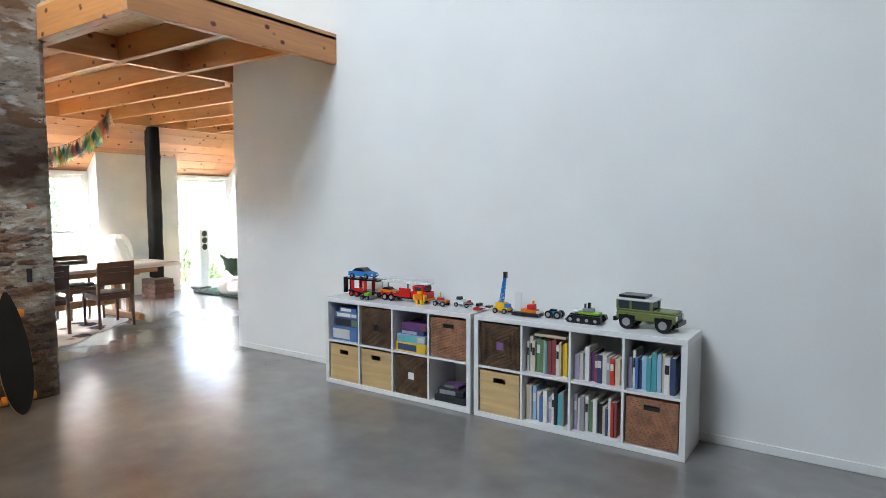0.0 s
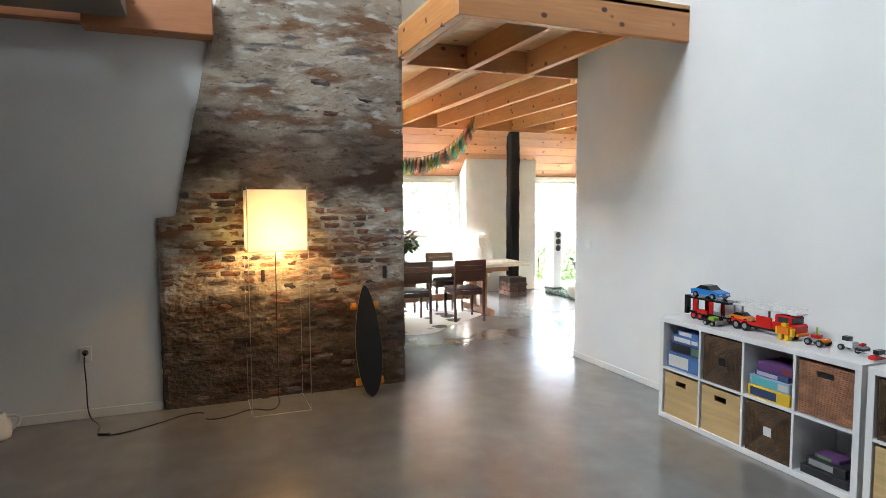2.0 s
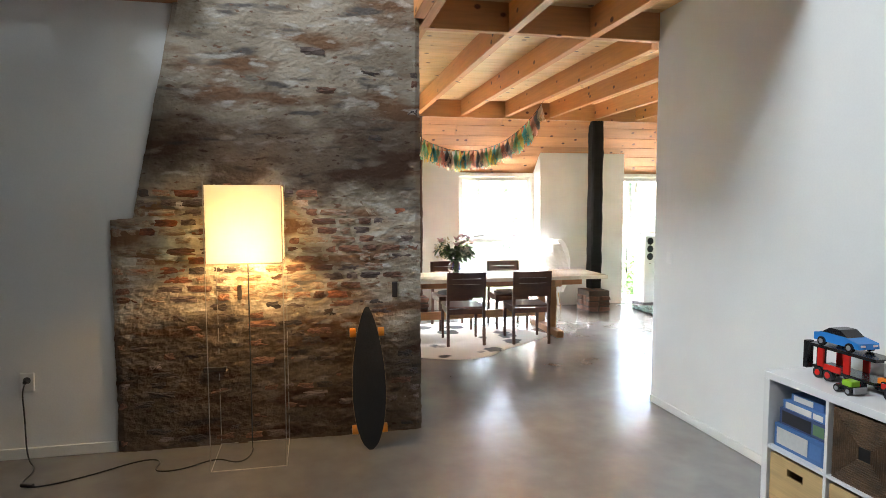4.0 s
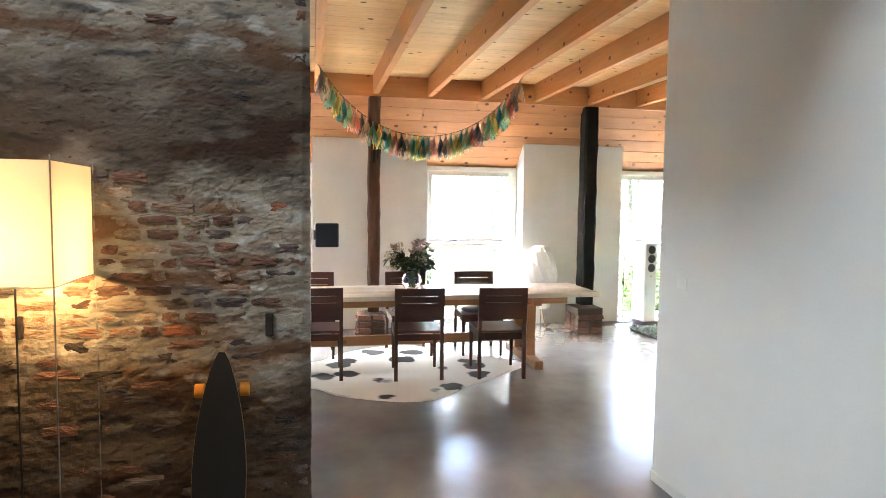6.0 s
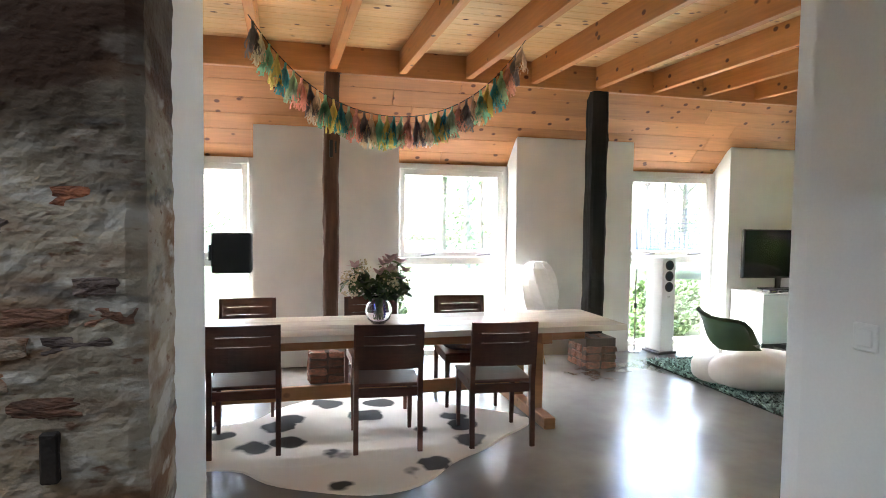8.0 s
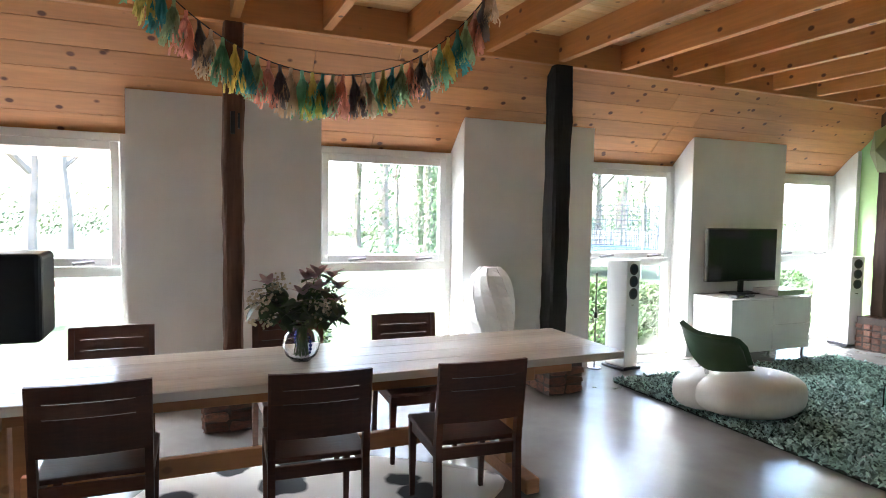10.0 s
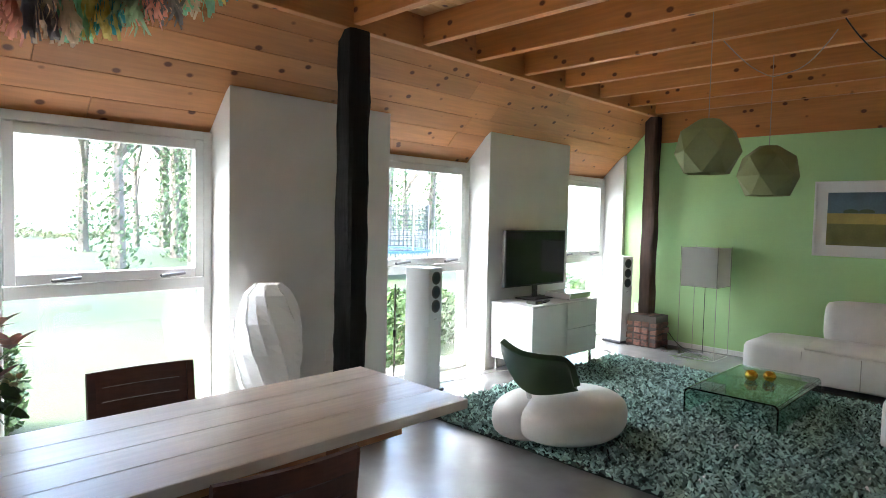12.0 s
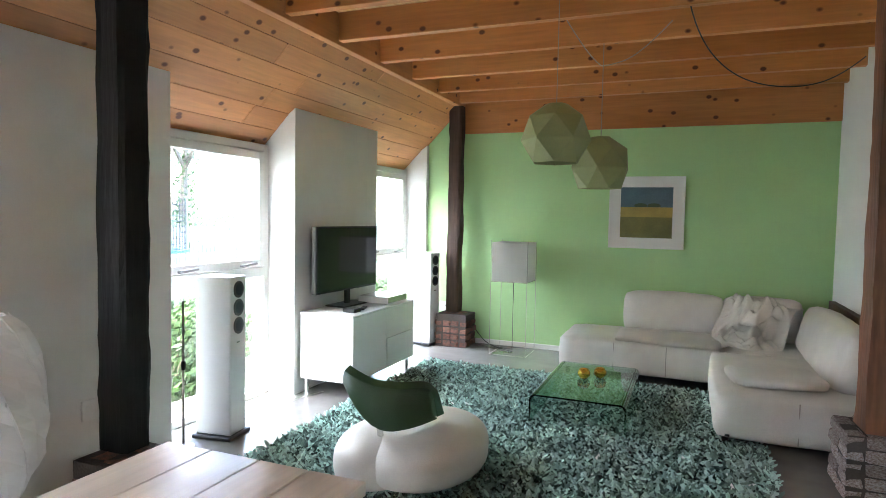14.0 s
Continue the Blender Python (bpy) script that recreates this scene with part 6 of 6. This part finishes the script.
# ---- garden ----
BARK = mat("grey_bark", (0.20, 0.17, 0.14), 0.9, var=0.3, bump=0.6, grain=40)
IVY = mat("ivy_leaf", (0.06, 0.12, 0.04), 0.5, var=0.3, bump=0.1)
SHRUB = mat("shrub_leaf", (0.045, 0.095, 0.02), 0.5, var=0.35, bump=0.1)
TWIG = mat("brown_twig", (0.20, 0.165, 0.13), 0.9, var=0.2)


def limb(bm, a, b, r0, r1, n=5):
    a, b = Vector(a), Vector(b)
    d = (b - a).normalized()
    u = d.orthogonal().normalized()
    w = d.cross(u)
    lo = [bm.verts.new(a + (u * math.cos(2 * math.pi * i / n) + w * math.sin(2 * math.pi * i / n)) * r0) for i in range(n)]
    hi = [bm.verts.new(b + (u * math.cos(2 * math.pi * i / n) + w * math.sin(2 * math.pi * i / n)) * r1) for i in range(n)]
    for i in range(n):
        bm.faces.new((lo[i], lo[(i + 1) % n], hi[(i + 1) % n], hi[i]))


def leaves(points, size, material, name, parent, label, seed):
    r = np.random.RandomState(seed)
    verts, faces = [], []
    for p in points:
        d = Vector(r.normal(size=3)).normalized()
        u = d.orthogonal().normalized()
        w = d.cross(u)
        s = size * r.uniform(0.6, 1.3)
        k = len(verts)
        verts += [tuple(Vector(p) + u * s), tuple(Vector(p) + w * s * 0.5), tuple(Vector(p) - u * s), tuple(Vector(p) - w * s * 0.5)]
        faces.append((k, k + 1, k + 2, k + 3))
    me = bpy.data.meshes.new(name)
    me.from_pydata(verts, [], faces)
    me.materials.append(material)
    ob = new(name, me)
    ob.parent = parent
    return tagged(ob, label, kind="stuff")


def garden_tree(x, y, h, seed, ivy):
    r = random.Random(seed)
    o = thing("garden_tree", x, y, -0.15, "bare spring tree with ivy on its trunk" if ivy else "bare spring tree with fine twigs", "tree", "trees in the garden")
    wood, fine = bmesh.new(), bmesh.new()
    tips, trunk_pts = [], []

    def grow(p, d, L, rad, depth):
        steps = 4 if depth == 0 else 3
        for i in range(steps):
            q = p + d * (L / steps)
            limb(wood if depth < 2 else fine, p, q, rad * (1 - 0.18 * i), rad * (1 - 0.18 * (i + 1)), 7 if depth == 0 else 4)
            if depth == 0:
                trunk_pts.append((q.copy(), rad))
            p = q
            d = (d + Vector((r.uniform(-1, 1), r.uniform(-1, 1), r.uniform(-0.1, 0.5))) * (0.08 if depth == 0 else 0.25)).normalized()
            if depth < 4 and (depth > 0 or i > 0):
                for _ in range(2 if depth < 3 else 1):
                    a = r.uniform(0, 6.283)
                    nd = (d * 0.7 + Vector((math.cos(a), math.sin(a), r.uniform(0.0, 0.5))) * 0.8).normalized()
                    grow(p, nd, L * r.uniform(0.45, 0.62), rad * 0.45, depth + 1)
        tips.append(p)
    grow(Vector((0, 0, 0)), Vector((0, 0, 1)), h * 0.62, h * 0.021, 0)
    part("trunk", wood, BARK, o)
    part("twigs", fine, TWIG, o)["kind"] = "stuff"
    if ivy:
        pts = []
        for p, rad in trunk_pts:
            for _ in range(300):
                a = r.uniform(0, 6.283)
                q = rad + abs(r.gauss(0.12, 0.16))
                pts.append((p.x + q * math.cos(a), p.y + q * math.sin(a), p.z - r.uniform(0, h * 0.62 / 4)))
        leaves(pts, 0.075, IVY, "ivy", o, "dark green ivy climbing the trunk", seed)
    else:
        pts = [tuple(p + Vector((r.gauss(0, 0.15), r.gauss(0, 0.15), r.gauss(0, 0.15)))) for p in tips for _ in range(3)]
        leaves(pts, 0.035, SHRUB, "crown", o, "sparse young leaves", seed)
    return o


t1, t2, t3 = garden_tree(-24, 9.2, 10, 3, True), garden_tree(-19, 3.2, 7, 8, False), garden_tree(-30, 16, 12, 21, True)
for src, x, y, r, s in ((t1, -27, 12.5, 80, 1), (t1, -33, 6.0, 200, 1.1), (t2, -24, -3.5, 140, 1.2), (t2, -27, 5.5, 60, 1.4), (t3, -36, 24, 30, 1), (t3, -34, 11, 250, 0.9),
                      (t2, -21, 0.2, 310, 1.1), (t1, -38, 32, 15, 1.1), (t3, -40, -6, 95, 1), (t2, -30, 20, 20, 1.5), (t2, -34, -1, 170, 1.5)):
    copy_thing(src, pose(x, y, -0.15, 0, 0, r)).scale = (s, s, s)
rw = random.Random(77)
for k in range(13):
    c = copy_thing((t1, t2, t3)[k % 3], pose(rw.uniform(-38, -27), 13.0 + 1.0 * k + rw.uniform(-0.5, 0.5), -0.15, 0, 0, rw.uniform(0, 360)))
    c.scale = [rw.uniform(0.8, 1.2)] * 3


def shrub(x, y, rx, ry, h, seed, n=2200):
    r = random.Random(seed)
    o = thing("garden_shrub", x, y, -0.15, "dense bright green garden shrub outside the window", "shrub", "shrubs along the house")
    pts = []
    for _ in range(n):
        a, u, k = r.uniform(0, 6.283), r.random(), r.uniform(0.55, 1.0)
        z = h * u
        q = k * (1 - (2 * u - 0.75) ** 2 * 0.35) * (1 + 0.15 * math.sin(3 * a + seed))
        pts.append((rx * q * math.cos(a), ry * q * math.sin(a), z + 0.04))
    leaves(pts, 0.045, SHRUB, "crown", o, "", seed)
    bm = bmesh.new()
    for _ in range(14):
        a = r.uniform(0, 6.283)
        limb(bm, (0, 0, 0), (rx * 0.7 * math.cos(a), ry * 0.7 * math.sin(a), h * 0.8), 0.014, 0.006)
    part("branches", bm, TWIG, o)["kind"] = "stuff"
    return o


for i, (x, y, rx, ry, h) in enumerate(((-11.85, 4.40, 0.34, 0.32, 0.80), (-11.75, 8.35, 0.45, 0.55, 0.80), (-12.2, 9.3, 0.5, 0.6, 0.70), (-11.8, 10.6, 0.5, 0.6, 0.72), (-12.4, 11.7, 0.6, 0.7, 0.8), (-13.0, 13.2, 0.6, 0.7, 0.75), (-11.7, 12.6, 0.4, 0.5, 0.7))):
    shrub(x, y, rx, ry, h, i + 40)

# far thicket
r = np.random.RandomState(5)
n = 20000
yy = r.uniform(-60, 90, n)
hh = np.abs(r.normal(0, 1.0, n)) * (1.2 + 0.8 * np.sin(yy * 0.35) + 0.6 * np.sin(yy * 0.13 + 2))
wood = thing("far_thicket", -48, 0, -0.15, "far grey-green thicket at the end of the garden", "bushes", kind="stuff")
leaves([(r.uniform(-3, 3), y, abs(h) + 0.1) for y, h in zip(yy, hh)], 0.13, mat("thicket_leaf", (0.13, 0.15, 0.07), 0.8, var=0.4), "bushes", wood, "", 6)

# picket fence
GREYWOOD = mat("weathered_fence_board", (0.34, 0.31, 0.27), 0.85, var=0.2, bump=0.3, stretch=(2, 2, 0.3), rand=0.2)
fence = thing("picket_fence", -22, 22, -0.15, "weathered pale wooden picket fence across the garden", "fence")
bm = bmesh.new()
bx(bm, -0.012, -0.055, 0, 0.012, 0.055, 1.25, 0.004)
picket = part("picket", bm, GREYWOOD, fence)
for i in range(1, 130):
    ob = new("picket", picket.data)
    ob.parent = fence
    ob.matrix_local = Matrix.Translation((0, (i if i % 2 else -i) * 0.09, 0.01 * math.sin(i * 1.7)))
for z in (0.3, 0.95):
    block("rail", 0.013, -11.8, z, 0.05, 11.8, z + 0.08, GREYWOOD, fence)

# trampoline
TUBE, NET = mat("blue_padding", (0.03, 0.10, 0.22), 0.5), mat("dark_netting", (0.02, 0.03, 0.04), 0.8)
tp = thing("trampoline", -20, 14.9, -0.15, "round garden trampoline with a dark safety net", "trampoline")
bm = bmesh.new()
lathe(bm, [(1.25, 0.72), (1.5, 0.72), (1.5, 0.78), (1.25, 0.78), (1.25, 0.72)], 40)
part("edge_padding", bm, TUBE, tp)
bm = bmesh.new()
cyl(bm, 0, 0, 0.735, 0.745, 1.24, n=40)
part("jumping_mat", bm, NET, tp)
for k in range(6):
    a = k * math.pi / 3
    bm = bmesh.new()
    bar(bm, (1.45 * math.cos(a), 1.45 * math.sin(a), 0), (1.45 * math.cos(a), 1.45 * math.sin(a), 2.1), 0.022, 8)
    part("pole", bm, HANDLE, tp)
bm = bmesh.new()
for i in range(60):
    a = 2 * math.pi * i / 60
    bar(bm, (1.4 * math.cos(a), 1.4 * math.sin(a), 0.78), (1.4 * math.cos(a), 1.4 * math.sin(a), 2.05), 0.008, 4)
for j in range(10):
    z = 0.8 + j * 0.135
    for i in range(30):
        a, b = 2 * math.pi * i / 30, 2 * math.pi * (i + 1) / 30
        bar(bm, (1.4 * math.cos(a), 1.4 * math.sin(a), z), (1.4 * math.cos(b), 1.4 * math.sin(b), z), 0.007, 4)
part("safety_net", bm, NET, tp)

# pergola bar and bench
pg = thing("pergola", -12.5, 1.8, -0.15, "weathered wooden pergola frame outside the window", "pergola")
block("crossbar", -0.04, -1.5, 2.22, 0.04, 1.5, 2.32, GREYWOOD, pg, 0.006)
for y in (-1.4, 1.4):
    block("post", -0.045, y - 0.045, 0, 0.045, y + 0.045, 2.22, GREYWOOD, pg, 0.006)
for y in (-0.35, 0.5):
    block("hanger", -0.03, y - 0.03, 2.321, 0.03, y + 0.03, 2.40, GREYWOOD, pg)
bn = thing("garden_bench", -15.2, 0.9, -0.15, "red-brown wooden garden bench on the lawn", "bench", rz=8)
REDWOOD = mat("red_brown_stain", (0.26, 0.07, 0.05), 0.6, var=0.2)
for i in range(4):
    block("seat_slat", -0.2 + i * 0.1, -0.7, 0.42, -0.12 + i * 0.1, 0.7, 0.45, REDWOOD, bn)
for i in range(3):
    block("back_slat", -0.26, -0.7, 0.55 + i * 0.13, -0.23, 0.7, 0.64 + i * 0.13, REDWOOD, bn)
for y in (-0.62, 0.62):
    block("leg", 0.12, y - 0.03, 0, 0.18, y + 0.03, 0.42, REDWOOD, bn)
    block("leg", -0.228, y - 0.03, 0, -0.168, y + 0.03, 0.42, REDWOOD, bn)
    block("back_post", -0.228, y - 0.03, 0.45, -0.2, y + 0.03, 0.92, REDWOOD, bn)
# added pale strip before the windows, there to bounce daylight towards the room
setting(block("pavement", -11.3, -8.0, -0.149, -10.87, 40.0, -0.06, mat("garden_paving", (0.26, 0.245, 0.22), 0.85, var=0.2, bump=0.4), bevel=0.01), "pale paved strip along the house", "pavement")

# iron wall anchors and holes in the brick wall
IRON = mat("rusty_iron", (0.03, 0.022, 0.018), 0.8, var=0.3, bump=0.5)
for y, z, w, h in ((2.67, 1.03, 0.018, 0.055), (1.62, 1.045, 0.014, 0.05), (1.45, 0.525, 0.075, 0.016)):
    o = thing("iron_wall_anchor", XB, y, z, "dark rusty iron anchor set in the brick wall", "anchor", "iron anchors")
    block("plate", -0.01, -w, -h, 0.018, w, h, IRON, o, 0.004)

# ---- pieces: slope boards and bricks ----
slope = bpy.data.objects["wall_roof_slope"]
sx0, sz0, sx1, sz1 = XW - 0.02, 2.128, -9.925, 2.935
SL = math.hypot(sx1 - sx0, sz1 - sz0)
ang = math.atan2(sz1 - sz0, sx1 - sx0)
NB = 6
bw = SL / NB
rb = random.Random(2)
for i in range(NB):
    y = 0.5
    while y < YG - 0.02:
        L = min(rb.uniform(3.2, 4.4), YG - 0.002 - y)
        bm = bmesh.new()
        bx(bm, 0.0012, 0, 0, bw - 0.0012, L - 0.003, 0.018, 0.0025)
        ob = part("board", bm, PINE_Y, slope)
        ob.matrix_local = Matrix.Translation((sx0 + math.cos(ang) * bw * i, y, sz0 + math.sin(ang) * bw * i)) @ Matrix.Rotation(-ang, 4, "Y")
        y += L
BR = [mat("brick_" + n, c, 0.92, var=0.3, scale=2.2, bump=0.9, grain=9, rand=0.3, second=d, patch=0.08) for n, c, d in (
    ("red", (0.28, 0.095, 0.045), (0.17, 0.065, 0.04)), ("brown", (0.20, 0.095, 0.06), (0.12, 0.06, 0.04)),
    ("purple_grey", (0.17, 0.125, 0.11), (0.10, 0.065, 0.055)), ("smeared", (0.23, 0.105, 0.06), (0.37, 0.305, 0.235)),
    ("burnt", (0.045, 0.036, 0.034), (0.08, 0.05, 0.04)), ("mortared", (0.30, 0.24, 0.18), (0.28, 0.16, 0.10)))]


def worn_brick(seed, material):
    """A unit brick whose face towards +x has a chipped, uneven outline."""
    r = random.Random(seed)
    bm = bmesh.new()
    n = 14
    front, back = [], []
    for i in range(n):
        a = 2 * math.pi * (i + 0.5) / n
        c, q = math.cos(a), math.sin(a)
        k = 0.5 / max(abs(c), abs(q)) * (0.90 + r.uniform(-0.13, 0.08))
        front.append(bm.verts.new((0.40 + r.uniform(-0.08, 0.05), c * k, q * k)))
        back.append(bm.verts.new((-0.5, c * k * 1.06, q * k * 1.06)))
    mid = bm.verts.new((0.5, r.uniform(-0.15, 0.15), r.uniform(-0.1, 0.1)))
    for i in range(n):
        j = (i + 1) % n
        bm.faces.new((front[i], front[j], mid))
        bm.faces.new((back[i], back[j], front[j], front[i]))
    bmesh.ops.recalc_face_normals(bm, faces=bm.faces)
    me = bpy.data.meshes.new("brick")
    bm.to_mesh(me)
    bm.free()
    me.materials.append(material)
    return me


WORN = [[worn_brick(10 * i + k, m) for k in range(5)] for i, m in enumerate(BR)]
rb = random.Random(9)
for k in range(44):
    z = 0.03 + k * 0.0635
    y = brick_left(z) - (0.0 if k % 2 else 0.09) - rb.uniform(0, 0.04)
    while y < 2.84:
        L = rb.choice((0.19, 0.18, 0.17, 0.10, 0.12, 0.15, 0.08))
        a, b = max(y, brick_left(z) + 0.012), min(y + L, 2.845)
        y += L + 0.012
        if b - a < 0.045:
            continue
        n1 = noise.noise(Vector((3.3, a * 1.7, z * 2.3)))
        band = 0.98 < z < 1.69
        chance = 0.86 if band and a < 2.45 else 0.62 if band else 0.50 if z < 0.98 else 0.05 if z < 2.3 else 0.08
        if rb.random() - n1 * 0.55 > chance:
            continue
        kind = rb.choices(range(6), (3, 5, 3, 4, 1, 4) if band and a < 2.3 else (1, 3, 4, 3, 1, 6) if band else (0, 3, 2, 0, 6, 0))[0]
        sunk = rb.uniform(-0.001, 0.010) if band else rb.uniform(-0.007, 0.004)
        pos = Vector((XB - 0.024 + sunk + 0.009 * noise.noise(Vector((0, a * 2.5, z * 3))), (a + b) / 2, z + 0.027 + rb.uniform(-0.004, 0.004)))
        m = Matrix.Translation(pos) @ Euler((rb.uniform(-0.04, 0.04), 0, 0)).to_matrix().to_4x4() @ Matrix.Diagonal((0.056, b - a, 0.056 - rb.uniform(0, 0.010), 1))
        attach(rb.choice(WORN[kind]), "brick", brick_wall, m)
